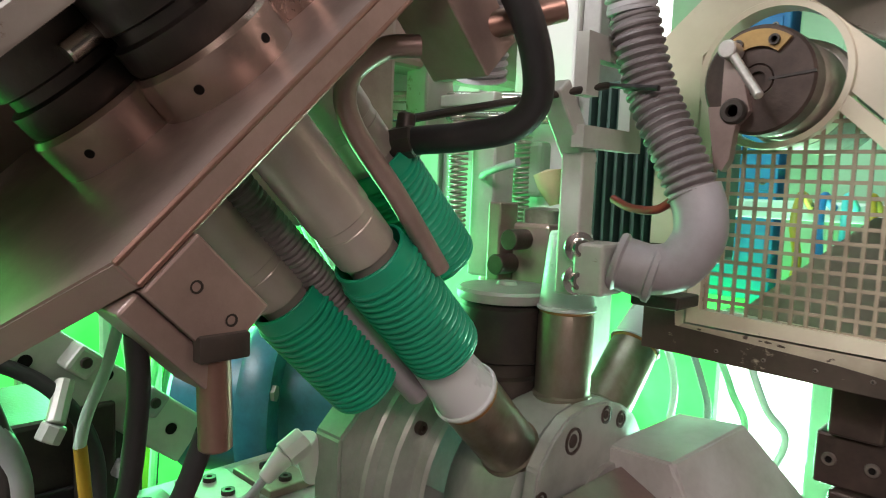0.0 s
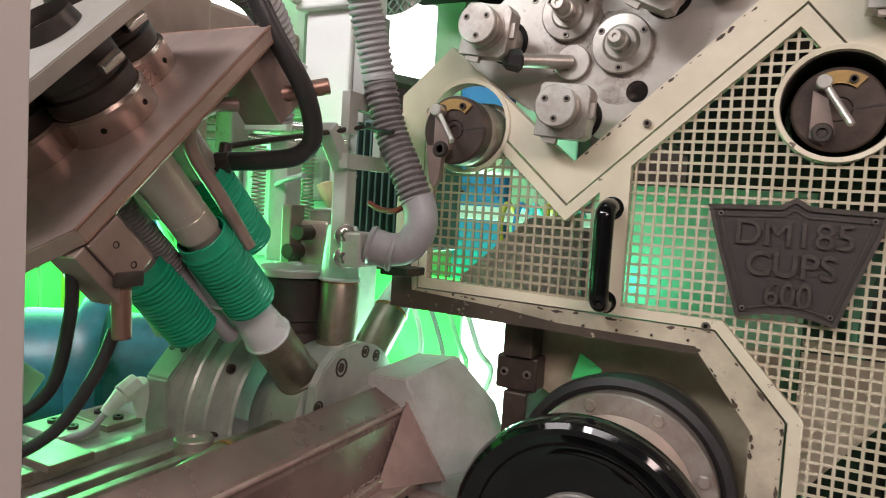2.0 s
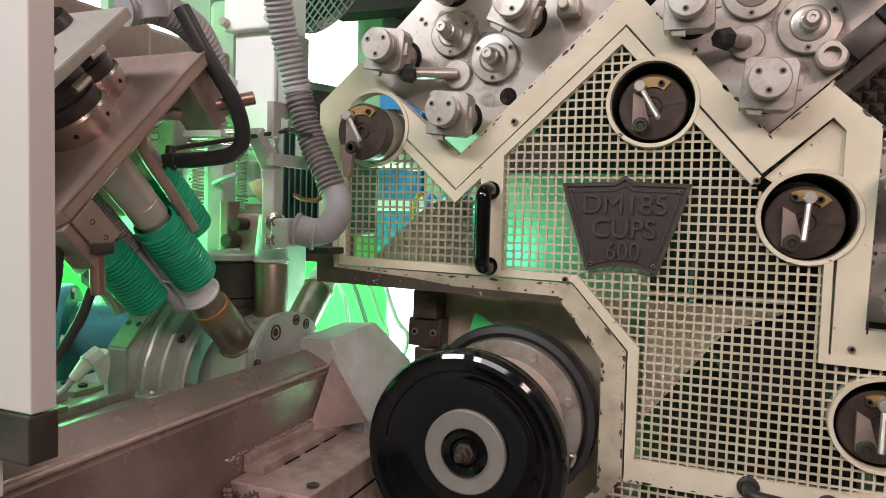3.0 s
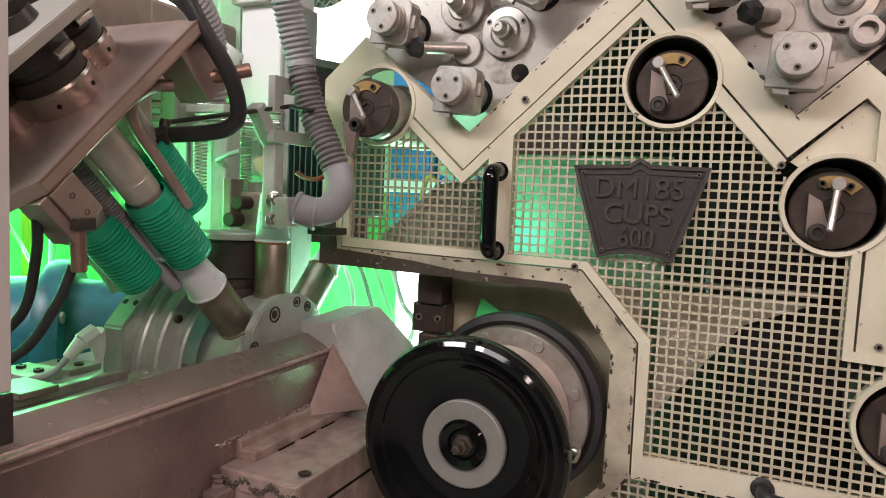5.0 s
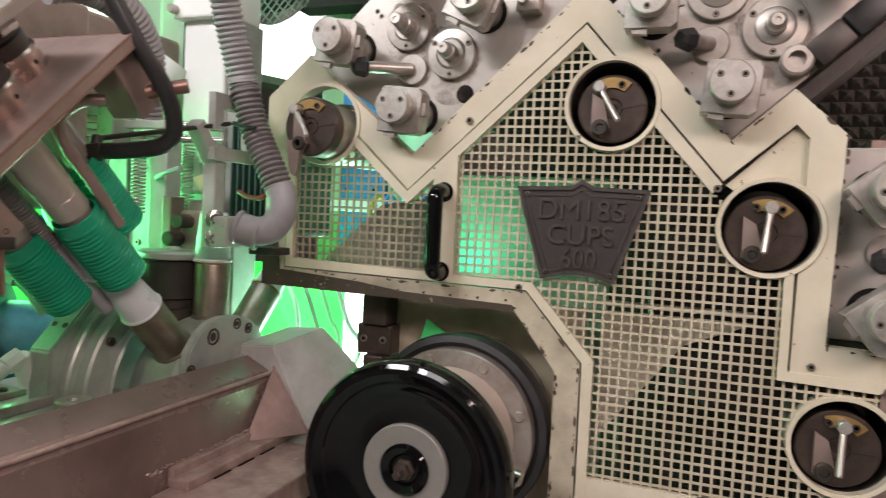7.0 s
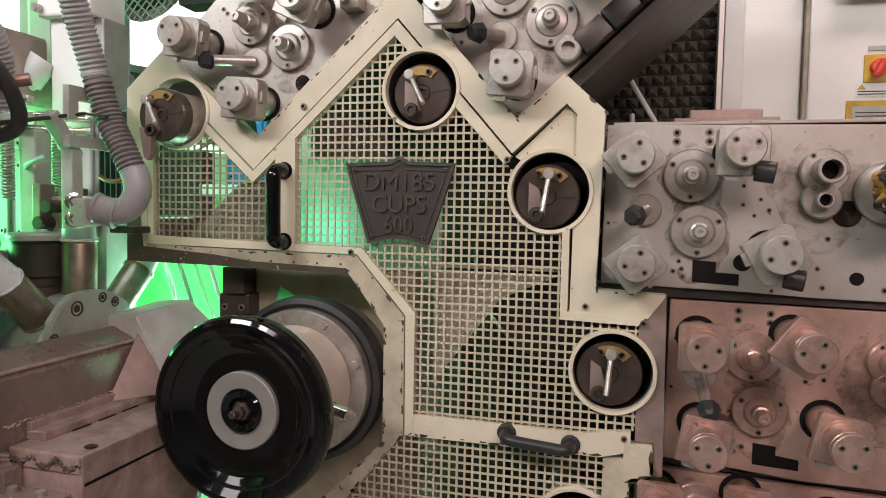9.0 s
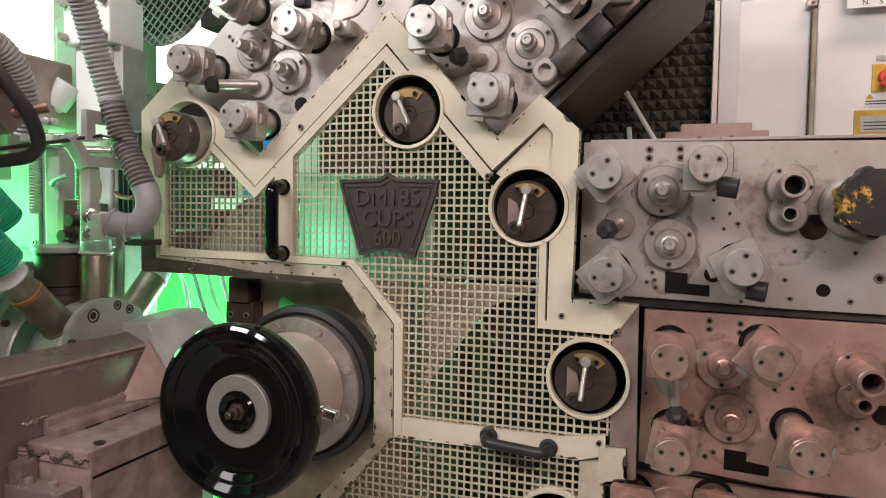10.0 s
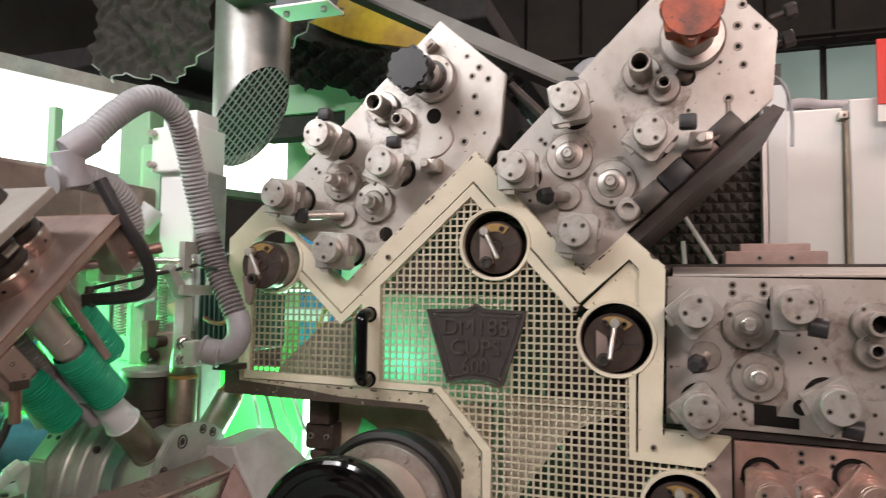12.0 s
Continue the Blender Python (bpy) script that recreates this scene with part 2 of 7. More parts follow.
CASTEDGE = mat("rubbed_cast_edge", (0.115, 0.10, 0.09), 0.36, 0.6, second=(0.06, 0.05, 0.045), scale=30, amount=0.9, fine=240, bump=0.2)
FIXING = mat("oily_screw_steel", (0.27, 0.235, 0.205), 0.36, 0.7, second=(0.12, 0.095, 0.08), scale=60, amount=0.9)
# near-black for holes and sockets: the shade inside them put into colour
SOCKET = mat("recess_shade_black", (0.010, 0.008, 0.007), 0.75, ior=1.2)
EGGFOAM = mat("grey_black_foam", (0.12, 0.104, 0.092), 0.8, second=(0.03, 0.026, 0.023), scale=18, amount=0.8, fine=240, bump=0.4)
LETTER = mat("black_print", (0.02, 0.02, 0.02), 0.5)
# the acrylic emits by itself, in place of light shining through it
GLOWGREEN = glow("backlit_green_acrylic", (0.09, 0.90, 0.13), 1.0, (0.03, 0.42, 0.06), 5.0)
GLOWWHITE = glow("lamp_diffuser", (0.86, 1.0, 0.92), 5.0)
GLOWPANE = glow("dim_daylight_pane", (0.40, 0.52, 0.47), 0.32, (0.28, 0.38, 0.34), 1.5)
GLOWWIN = glow("skylight_strip", (0.95, 1.0, 0.97), 3.2)


# ---- building helpers ----
def part(name, bm, material, parent=None, label="", smooth=True, angle=29):
    me = bpy.data.meshes.new(name)
    bmesh.ops.recalc_face_normals(bm, faces=bm.faces)
    if smooth:
        lim = radians(angle)
        for f in bm.faces:
            f.smooth = True
        for e in bm.edges:
            e.smooth = len(e.link_faces) == 2 and e.calc_face_angle(0) < lim
    bm.to_mesh(me)
    bm.free()
    me.materials.append(material)
    ob = new(name, me)
    if parent:
        ob.parent = parent
    if label:
        ob["label"] = label
    return ob


def thing(name, label, category, at=(0, 0, 0), group="", kind=""):
    ob = new(name)
    ob.empty_display_size = 0.05
    ob.location = at
    return tagged(ob, label, category, group, kind)


def solid(name, bm, material, label, category, group="", kind="", smooth=True):
    return tagged(part(name, bm, material, None, "", smooth), label, category, group, kind)


def box(bm, x0, x1, y0, y1, z0, z1, bevel=0.0, m=None):
    r = bmesh.ops.create_cube(bm, size=1.0)
    vs = r["verts"]
    for v in vs:
        v.co = Vector((x0 + (v.co.x + 0.5) * (x1 - x0), y0 + (v.co.y + 0.5) * (y1 - y0), z0 + (v.co.z + 0.5) * (z1 - z0)))
    if bevel:
        es = list({e for v in vs for e in v.link_edges})
        r = bmesh.ops.bevel(bm, geom=es, offset=bevel, segments=2, affect="EDGES", profile=0.5)
        vs = list({v for f in r["faces"] for v in f.verts} | {v for v in vs if v.is_valid})
    if m is not None:
        vs = list({w for v in vs if v.is_valid for f in v.link_faces for w in f.verts})
        for v in vs:
            v.co = m @ v.co
    return bm


def frame_of(axis):
    a = Vector(axis).normalized()
    u = a.orthogonal().normalized() if abs(a.y) < 0.9 else Vector((1, 0, 0))
    u = (u - a * u.dot(a)).normalized()
    return a, u, a.cross(u)


def lathe(bm, at, axis, profile, seg=32):
    """Turned body: profile rows (radius, distance along the axis)."""
    at = Vector(at)
    a, u, w = frame_of(axis)
    rings = []
    for r, h in profile:
        c = at + a * h
        if r < 1e-5:
            rings.append([bm.verts.new(c)])
        else:
            rings.append([bm.verts.new(c + (u * math.cos(k * math.tau / seg) + w * math.sin(k * math.tau / seg)) * r) for k in range(seg)])
    for p, q in zip(rings, rings[1:]):
        for k in range(seg):
            j = (k + 1) % seg
            if len(p) == 1 and len(q) == 1:
                continue
            if len(p) == 1:
                bm.faces.new((p[0], q[k], q[j]))
            elif len(q) == 1:
                bm.faces.new((p[k], p[j], q[0]))
            else:
                bm.faces.new((p[k], p[j], q[j], q[k]))
    return bm


def rod(bm, a, b, r, r2=None, seg=20, c=0.0015):
    a, b = Vector(a), Vector(b)
    l = (b - a).length
    r2 = r if r2 is None else r2
    c = min(c, r * 0.4, l * 0.3)
    return lathe(bm, a, b - a, [(0, 0), (r - c, 0), (r, c), (r2, l - c), (r2 - c, l), (0, l)], seg)


def prism(bm, pts, y0, y1, m=None):
    """A flat plate with outline pts (x, z), from y0 back to y1."""
    f = [bm.verts.new((x, y0, z)) for x, z in pts]
    b = [bm.verts.new((x, y1, z)) for x, z in pts]
    n = len(pts)
    bm.faces.new(f)
    bm.faces.new(b[::-1])
    for k in range(n):
        bm.faces.new((f[k], b[k], b[(k + 1) % n], f[(k + 1) % n]))
    if m is not None:
        for v in f + b:
            v.co = m @ v.co
    return bm


def band(bm, outer, inner, y0, y1):
    """A bent bar between two polylines (x, z), with mitred joints."""
    for k in range(len(outer) - 1):
        prism(bm, [outer[k], outer[k + 1], inner[k + 1], inner[k]], y0, y1)
    bmesh.ops.remove_doubles(bm, verts=bm.verts, dist=1e-5)
    inside = [f for f in bm.faces if all(len(e.link_faces) > 2 for e in f.edges if abs(e.verts[0].co.y - e.verts[1].co.y) > 1e-6) and abs(f.normal.y) < 0.5 and
              sum(len(e.link_faces) > 2 for e in f.edges) == 4]
    bmesh.ops.delete(bm, geom=inside, context="FACES_ONLY")
    return bm


def smooth_path(pts, n):
    """n points along a smooth curve through pts."""
    p = [Vector(q) for q in pts]
    p = [p[0] * 2 - p[1]] + p + [p[-1] * 2 - p[-2]]
    out = []
    segs = len(p) - 3
    for i in range(n):
        s = i / (n - 1) * segs
        k = min(int(s), segs - 1)
        f = s - k
        a, b, c, d = p[k:k + 4]
        out.append(0.5 * ((2 * b) + (c - a) * f + (2 * a - 5 * b + 4 * c - d) * f * f + (3 * b - a - 3 * c + d) * f ** 3))
    return out


def sweep(bm, path, radius, seg=14, cap=True):
    """A round tube along path; radius is a number or a function of the length so far."""
    t = (path[1] - path[0]).normalized()
    u = t.orthogonal().normalized()
    rings, s = [], 0.0
    for k, c in enumerate(path):
        t2 = (path[min(k + 1, len(path) - 1)] - path[max(k - 1, 0)]).normalized()
        u = (u - t2 * u.dot(t2)).normalized()
        w = t2.cross(u)
        if k:
            s += (c - path[k - 1]).length
        r = radius(s) if callable(radius) else radius
        rings.append([bm.verts.new(c + (u * math.cos(j * math.tau / seg) + w * math.sin(j * math.tau / seg)) * r) for j in range(seg)])
    for p, q in zip(rings, rings[1:]):
        for k in range(seg):
            j = (k + 1) % seg
            bm.faces.new((p[k], p[j], q[j], q[k]))
    if cap:
        bm.faces.new(rings[0][::-1])
        bm.faces.new(rings[-1])
    return bm


def hose(name, pts, r, material, label, n=60, parent=None, seg=14):
    bm = bmesh.new()
    sweep(bm, smooth_path(pts, n), r, seg)
    if parent:
        return part(name, bm, material, parent, label)
    return solid(name, bm, material, label, "hose")


def ribbed(bm, pts, r, pitch, depth, seg=28, per=5):
    rough = smooth_path(pts, 200)
    length = sum((b - a).length for a, b in zip(rough, rough[1:]))
    n = max(int(length / pitch * per), 8)
    return sweep(bm, smooth_path(pts, n), lambda s: r - depth * (0.5 - 0.5 * math.cos(s / pitch * math.tau)) ** 1.6, seg)


def screw(bm, x, y, z, r=0.0055, proud=0.002):
    """A socket screw head whose face looks towards -y."""
    lathe(bm, (x, y, z), (0, -1, 0), [(r, -0.002), (r, proud - 0.0008), (r - 0.0008, proud), (r * 0.52, proud), (r * 0.48, proud * 0.3), (0, proud * 0.3)], 14)
    return bm


def fixing(parent, x, y, z, r=0.0055, proud=0.002, metal=None, name="screw"):
    """A socket screw: steel head, its socket coloured black for the shade inside."""
    bm = bmesh.new()
    screw(bm, x, y, z, r, proud)
    ob = part(name, bm, metal or FIXING, parent)
    ob.data.materials.append(SOCKET)
    for k, p in enumerate(ob.data.polygons):
        p.material_index = 1 if k >= 42 else 0
    return ob


def cuts(poly, v, axis):
    """Where the line x = v (axis 0) or z = v (axis 1) runs inside the outline."""
    s = []
    for k in range(len(poly)):
        p, q = poly[k], poly[k - 1]
        if (p[axis] > v) != (q[axis] > v):
            f = (v - p[axis]) / (q[axis] - p[axis])
            s.append(p[1 - axis] + f * (q[1 - axis] - p[1 - axis]))
    s.sort()
    return list(zip(s[::2], s[1::2]))

# ---- the hall ----
def slab(name, x0, x1, y0, y1, z0, z1, material, label):
    bm = bmesh.new()
    box(bm, x0, x1, y0, y1, z0, z1)
    return solid(name, bm, material, label, "structure", kind="structure", smooth=False)


slab("floor", -6, 5, -5, 6, -0.1, 0, FLOOR, "grey oily concrete factory floor")
# walls added to close the hall; tone tuned for the light they bounce
slab("wall_south", -6, 5, -5.1, -5, 0, 5.4, BOUNCEWALL, "hall wall added to close the room")
slab("wall_east", 5, 5.1, -5, 6, 0, 5.4, BOUNCEWALL, "hall wall added to close the room")
slab("wall_west", -6.1, -6, -5, 6, 0, 5.4, BOUNCEWALL, "hall wall added to close the room")
slab("ceiling", -6, 5, -5, 6, 5.4, 5.5, HALL, "dark brown hall ceiling of metal sheets")

wall = slab("wall_north", -6, 5, 6, 6.1, 0, 5.4, HALL, "dark brown clad hall wall with ribs and rails")
for k in range(14):
    bm = bmesh.new()
    box(bm, -3.4 + k * 0.62, -3.375 + k * 0.62, 5.96, 5.999, 4.02, 5.39)
    part("rib", bm, DARK, wall)
for z, h, m_ in ((3.94, 0.07, DARK), (4.06, 0.03, HALL), (3.20, 0.08, DARK), (2.6, 0.06, DARK)):
    bm = bmesh.new()
    box(bm, -4, 4.9, 5.9, 5.995, z, z + h)
    part("rail", bm, m_, wall)
for k in range(8):
    bm = bmesh.new()
    box(bm, -3.0 + k * 0.9, -2.16 + k * 0.9, 5.95, 5.998, 3.30, 3.92, 0.01)
    part("pane", bm, GLOWPANE, wall, "dim grey-green hall window pane")
    bm = bmesh.new()
    box(bm, -2.155 + k * 0.9, -2.105 + k * 0.9, 5.93, 5.998, 3.285, 3.935, 0.004)
    part("mullion", bm, DARK, wall)

def cut_round(ob, rows):
    """Round openings through a plate: rows (x, z, radius)."""
    bm = bmesh.new()
    for x, z, r in rows:
        lathe(bm, (x, -0.05, z), (0, 1, 0), [(0, 0), (r, 0), (r, 0.15), (0, 0.15)], 64)
    bmesh.ops.recalc_face_normals(bm, faces=bm.faces)
    me = bpy.data.meshes.new("cutter")
    bm.to_mesh(me)
    bm.free()
    cutter = new("cutter", me)
    mod = ob.modifiers.new("cut", "BOOLEAN")
    mod.object, mod.operation, mod.solver = cutter, "DIFFERENCE", "EXACT"
    bpy.context.view_layer.update()
    done = bpy.data.meshes.new_from_object(ob.evaluated_get(bpy.context.evaluated_depsgraph_get()))
    ob.modifiers.clear()
    ob.data = done
    bpy.data.objects.remove(cutter)


HOLES = [(-0.319, 1.597, 0.080), (-0.054, 1.394, 0.080), (0.074, 1.051, 0.080), (0.012, 0.735, 0.080)]

LOBE = (-0.892, 1.562, 0.081)  # opening round the arbor

# ---- guard door in front of the print units ----
guard = thing("machine_guard", "cream painted steel guard door with square mesh and notched top edge", "guard", (0, 0, 0))
OUT = [(-1.027, 1.225), (-1.027, 1.618), (-0.930, 1.703), (-0.694, 1.503), (-0.365, 1.812), (-0.122, 1.535), (-0.032, 1.619), (0.046, 1.547), (0.038, 1.209), (0.168, 1.203)]
GRO = [(-0.975, 1.262), (-0.975, 1.592), (-0.922, 1.640), (-0.699, 1.436), (-0.370, 1.742), (-0.130, 1.468), (-0.026, 1.562), (-0.006, 1.540), (-0.010, 1.160), (0.135, 1.157)]
LOW = [(-1.027, 1.225), (-0.473, 1.218), (-0.391, 1.112), (-0.391, 0.862), (-0.560, 0.690), (-0.560, 0.35)]
LOG = [(-0.975, 1.262), (-0.454, 1.255), (-0.347, 1.133), (-0.345, 0.884), (-0.505, 0.690), (-0.505, 0.35)]
bm = bmesh.new()
band(bm, OUT, GRO, 0.0, 0.034)
part("upper_frame", bm, CREAM, guard, "cream frame band with chipped edges", smooth=False)
bm = bmesh.new()
band(bm, LOW, LOG, 0.0, 0.034)
part("lower_frame", bm, CREAM_DIRTY, guard, "grease-darkened cream frame band", smooth=False)
bm = bmesh.new()
prism(bm, [(-1.0285, 1.2235), (-0.473, 1.2165), (-0.478, 1.228), (-0.70, 1.234), (-0.80, 1.246), (-0.985, 1.258), (-0.992, 1.33), (-1.01, 1.36), (-1.0285, 1.36)], -0.0016, 0.0355)
part("worn_edge", bm, LIP, guard, "dark bare edge of the guard, chipped and greasy", smooth=False)
G2 = [(x, z) for x, z in [(-0.971, 1.265), (-0.971, 1.590), (-0.922, 1.634), (-0.699, 1.431), (-0.370, 1.736), (-0.131, 1.463)]]
MI = [(-0.955, 1.283), (-0.955, 1.583), (-0.922, 1.612), (-0.699, 1.407), (-0.376, 1.706), (-0.145, 1.447)]
bm = bmesh.new()
band(bm, G2, MI, -0.003, 0.020)
part("door_top_rail", bm, CREAM, guard, smooth=False)
G3 = [(-0.971, 1.265), (-0.452, 1.258), (-0.343, 1.135), (-0.341, 0.884)]
M3 = [(-0.955, 1.283), (-0.443, 1.272), (-0.323, 1.141), (-0.323, 0.900)]
bm = bmesh.new()
band(bm, G3, M3, -0.003, 0.020)
part("door_bottom_rail", bm, CREAM, guard, smooth=False)
bm = bmesh.new()
band(bm, [(-0.014, 1.33), (-0.014, 1.163), (0.132, 1.160)], [(-0.028, 1.33), (-0.028, 1.147), (0.118, 1.143)], -0.003, 0.02)
part("door_corner_rail", bm, CREAM, guard, smooth=False)
bm = bmesh.new()
prism(bm, [(-0.644, 1.262), (-0.597, 1.262), (-0.597, 1.512), (-0.644, 1.468)], -0.004, 0.018)
part("handle_stile", bm, CREAM, guard, smooth=False)
bm = bmesh.new()
prism(bm, [(-0.341, 0.884), (0.056, 0.884), (0.112, 0.900), (0.112, 0.940), (0.02, 0.927), (-0.323, 0.929)], -0.002, 0.018)
part("cross_rail", bm, CREAM, guard, smooth=False)
bm = bmesh.new()
prism(bm, [(0.062, 0.882), (0.100, 0.886), (0.100, 0.916), (0.152, 0.918), (0.154, 0.856), (0.112, 0.842), (0.110, 0.35), (0.062, 0.35)], -0.004, 0.02)
part("lower_door_stile", bm, CREAM_DIRTY, guard, "badly chipped cream stile", smooth=False)
bm = bmesh.new()
prism(bm, [(0.120, 1.142), (0.168, 1.200), (0.172, 0.858), (0.156, 0.855), (0.154, 0.92), (0.12, 0.92)], 0.004, 0.03)
part("side_strip", bm, BROWN, guard, "bare brown steel strip", smooth=False)
bm = bmesh.new()
prism(bm, [(-0.017, 1.466), (-0.004, 1.466), (-0.004, 1.537), (-0.026, 1.558), (-0.125, 1.462), (-0.11, 1.452)], 0.012, 0.02)
part("corner_sheet", bm, CREAM, guard, smooth=False)

for ob in list(guard.children):
    if ob.name.split(".")[0] in ("upper_frame", "door_top_rail", "door_corner_rail", "corner_sheet", "side_strip", "lower_door_stile"):
        cut_round(ob, [(x, z, r - 0.001) for x, z, r in HOLES + [LOBE]])

def paint_chips(line, n, seed, y, size=1.0):
    """Flakes knocked off the paint along an edge, with bare dark steel below."""
    g = random.Random(seed)
    pts = [Vector((x, 0, z)) for x, z in line]
    lens = [(b - a).length for a, b in zip(pts, pts[1:])]
    bm = bmesh.new()
    for _ in range(n):
        d = g.uniform(0, sum(lens))
        k = 0
        while d > lens[k] and k < len(lens) - 1:
            d -= lens[k]
            k += 1
        u = (pts[k + 1] - pts[k]).normalized()
        w = Vector((-u.z, 0, u.x))
        c = pts[k] + u * d + w * g.uniform(-0.0015, 0.0015)
        r = size * g.choice((0.0012, 0.0018, 0.0025, 0.004))
        long_ = g.uniform(1.2, 3.5)
        m = 9
        low = [c + u * (math.cos(j * math.tau / m) * r * long_ * g.uniform(0.6, 1.2)) + w * (math.sin(j * math.tau / m) * r * g.uniform(0.5, 1.2)) for j in range(m)]
        f = [bm.verts.new((p.x, y - 0.0005, p.z)) for p in low]
        bm.faces.new(f)
    ob = part("chipped_paint", bm, mat("bare_brown_steel", (0.085, 0.060, 0.046), 0.5, 0.2, second=(0.04, 0.03, 0.025), scale=60, amount=0.9), guard, smooth=False)
    return tagged(ob, "chipped paint along the edge of the guard", kind="stuff")


paint_chips([(x, z + 0.003) for x, z in LOW[:2]] + [(x + 0.003, z) for x, z in LOW[2:]], 90, 31, 0.0)
paint_chips([(x, z - 0.004) for x, z in LOG[:2]] + [(x - 0.003, z) for x, z in LOG[2:]], 60, 32, 0.0, 0.8)
paint_chips([(x + 0.002, z - 0.004) for x, z in OUT[3:]], 70, 33, 0.0, 0.8)
paint_chips([(0.152, 0.916), (0.154, 0.858), (0.112, 0.844), (0.110, 0.50)], 50, 34, -0.004, 1.4)
paint_chips([(-0.335, 0.888), (0.056, 0.888)], 36, 35, -0.002)
# square mesh, cut to the openings and round the openings of the clamps
FIELDS = [[(-0.958, 1.280), (-0.958, 1.530), (-0.818, 1.530), (-0.699, 1.408), (-0.643, 1.464), (-0.643, 1.272)],
          [(-0.598, 1.268), (-0.598, 1.500), (-0.376, 1.708), (-0.142, 1.448), (-0.026, 1.33), (-0.026, 1.145), (0.121, 1.141), (0.121, 0.94), (0.02, 0.926), (-0.325, 0.928), (-0.325, 1.142), (-0.445, 1.274)],
          [(-0.345, 0.886), (0.064, 0.886), (0.064, 0.36), (-0.50, 0.36), (-0.50, 0.688)]]
PITCH, BAR = 0.0164, 0.0021


def minus_holes(spans, v, axis):
    for c in HOLES + [LOBE]:
        d = v - c[axis]
        if abs(d) < c[2]:
            h = math.sqrt(c[2] ** 2 - d * d)
            lo, hi = c[1 - axis] - h, c[1 - axis] + h
            spans = [q for a, b in spans for q in ((a, min(b, lo)), (max(a, hi), b)) if q[1] - q[0] > 0.001]
    return spans


for field in FIELDS:
    verts, faces = [], []
    for axis in (0, 1):
        lo, hi = min(p[axis] for p in field), max(p[axis] for p in field)
        for k in range(int(math.ceil(lo / PITCH)), int(hi / PITCH) + 1):
            v = k * PITCH
            for a, b in minus_holes(cuts(field, v, axis), v, axis):
                n = len(verts)
                y0 = 0.0060 if axis else 0.0055
                for y in (y0, 0.0085):
                    for q in ((v - BAR, a), (v + BAR, a), (v + BAR, b), (v - BAR, b)):
                        verts.append((q[0], y, q[1]) if axis == 0 else (q[1], y, q[0]))
                faces += [tuple(n + i for i in f) for f in ((0, 1, 2, 3), (7, 6, 5, 4), (0, 4, 5, 1), (1, 5, 6, 2), (2, 6, 7, 3), (3, 7, 4, 0))]
    me = bpy.data.meshes.new("mesh_sheet")
    me.from_pydata(verts, [], faces)
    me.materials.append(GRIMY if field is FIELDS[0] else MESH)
    ob = new("mesh_sheet", me)
    ob.parent = guard
    tagged(ob, "cream square-hole steel mesh with grimy holes")

for x, z, r in HOLES + [LOBE]:
    bm = bmesh.new()
    lathe(bm, (x, 0, z), (0, 1, 0), [(r - 0.005, -0.003), (r + 0.002, -0.004), (r + 0.003, -0.002), (r + 0.003, 0.03), (r - 0.005, 0.03), (r - 0.005, -0.003)], 48)
    part("ring", bm, CREAM, guard)
for x, z, r in [(-0.578, 1.568, 0.0065), (-0.138, 1.455, 0.0065), (-0.466, 1.262, 0.0065), (0.02, 1.175, 0.006), (0.128, 1.149, 0.006), (0.10, 0.925, 0.006)] + [(-0.93 + k * 0.055, 1.236, 0.0025) for k in range(9)]:
    fixing(guard, x, -0.003 if r > 0.003 else 0.0, z, r, 0.003)


def bridge_handle(x0, z0, x1, z1, material, parent, label, r=0.0135, out=0.048):
    d = (Vector((x1, 0, z1)) - Vector((x0, 0, z0)))
    n = d.normalized()
    a, b = Vector((x0, 0, z0)), Vector((x1, 0, z1))
    o = Vector((0, -out, 0))
    bm = bmesh.new()
    pts = [a + n * 0.012, a + n * 0.012 + o * 0.55, a + n * 0.020 + o * 0.93, a + n * 0.045 + o, b - n * 0.045 + o, b - n * 0.020 + o * 0.93, b - n * 0.012 + o * 0.55, b - n * 0.012]
    sweep(bm, smooth_path(pts, 50), r, 18)
    h = part("handle", bm, material, parent, label)
    for p in (a + n * 0.012, b - n * 0.012):
        bm = bmesh.new()
        lathe(bm, p, (0, -1, 0), [(0.019, 0), (0.019, 0.006), (0.015, 0.010), (0, 0.010)], 20)
        part("foot", bm, material, h)
    return h


bridge_handle(-0.622, 1.268, -0.622, 1.444, GLOSS, guard, "glossy black bridge handle", 0.0155, 0.05)
bridge_handle(-0.138, 0.914, 0.012, 0.902, RUBBER, guard, "matt black bridge handle", 0.011, 0.045)

# model plate
sign = thing("model_plate", "dark cast metal plate with raised lettering on the guard mesh", "name plate", (-0.360, -0.002, 1.365))
bm = bmesh.new()
SH = [(-0.117, 0.083), (-0.02, 0.086), (0.0, 0.098), (0.02, 0.086), (0.117, 0.083), (0.108, 0.05), (0.064, -0.083), (0.03, -0.074), (0, -0.071), (-0.03, -0.074), (-0.066, -0.083), (-0.108, 0.05)]
prism(bm, SH, -0.004, 0.004)
part("backing", bm, CASTPLATE, sign, smooth=False)
bm = bmesh.new()
band(bm, SH + SH[:1], [(x * 0.93, z * 0.92) for x, z in SH + SH[:1]], -0.0075, -0.003)
band(bm, [(x * 0.86, z * 0.84) for x, z in SH + SH[:1]], [(x * 0.83, z * 0.80) for x, z in SH + SH[:1]], -0.0062, -0.003)
part("border", bm, CASTEDGE, sign, smooth=False)


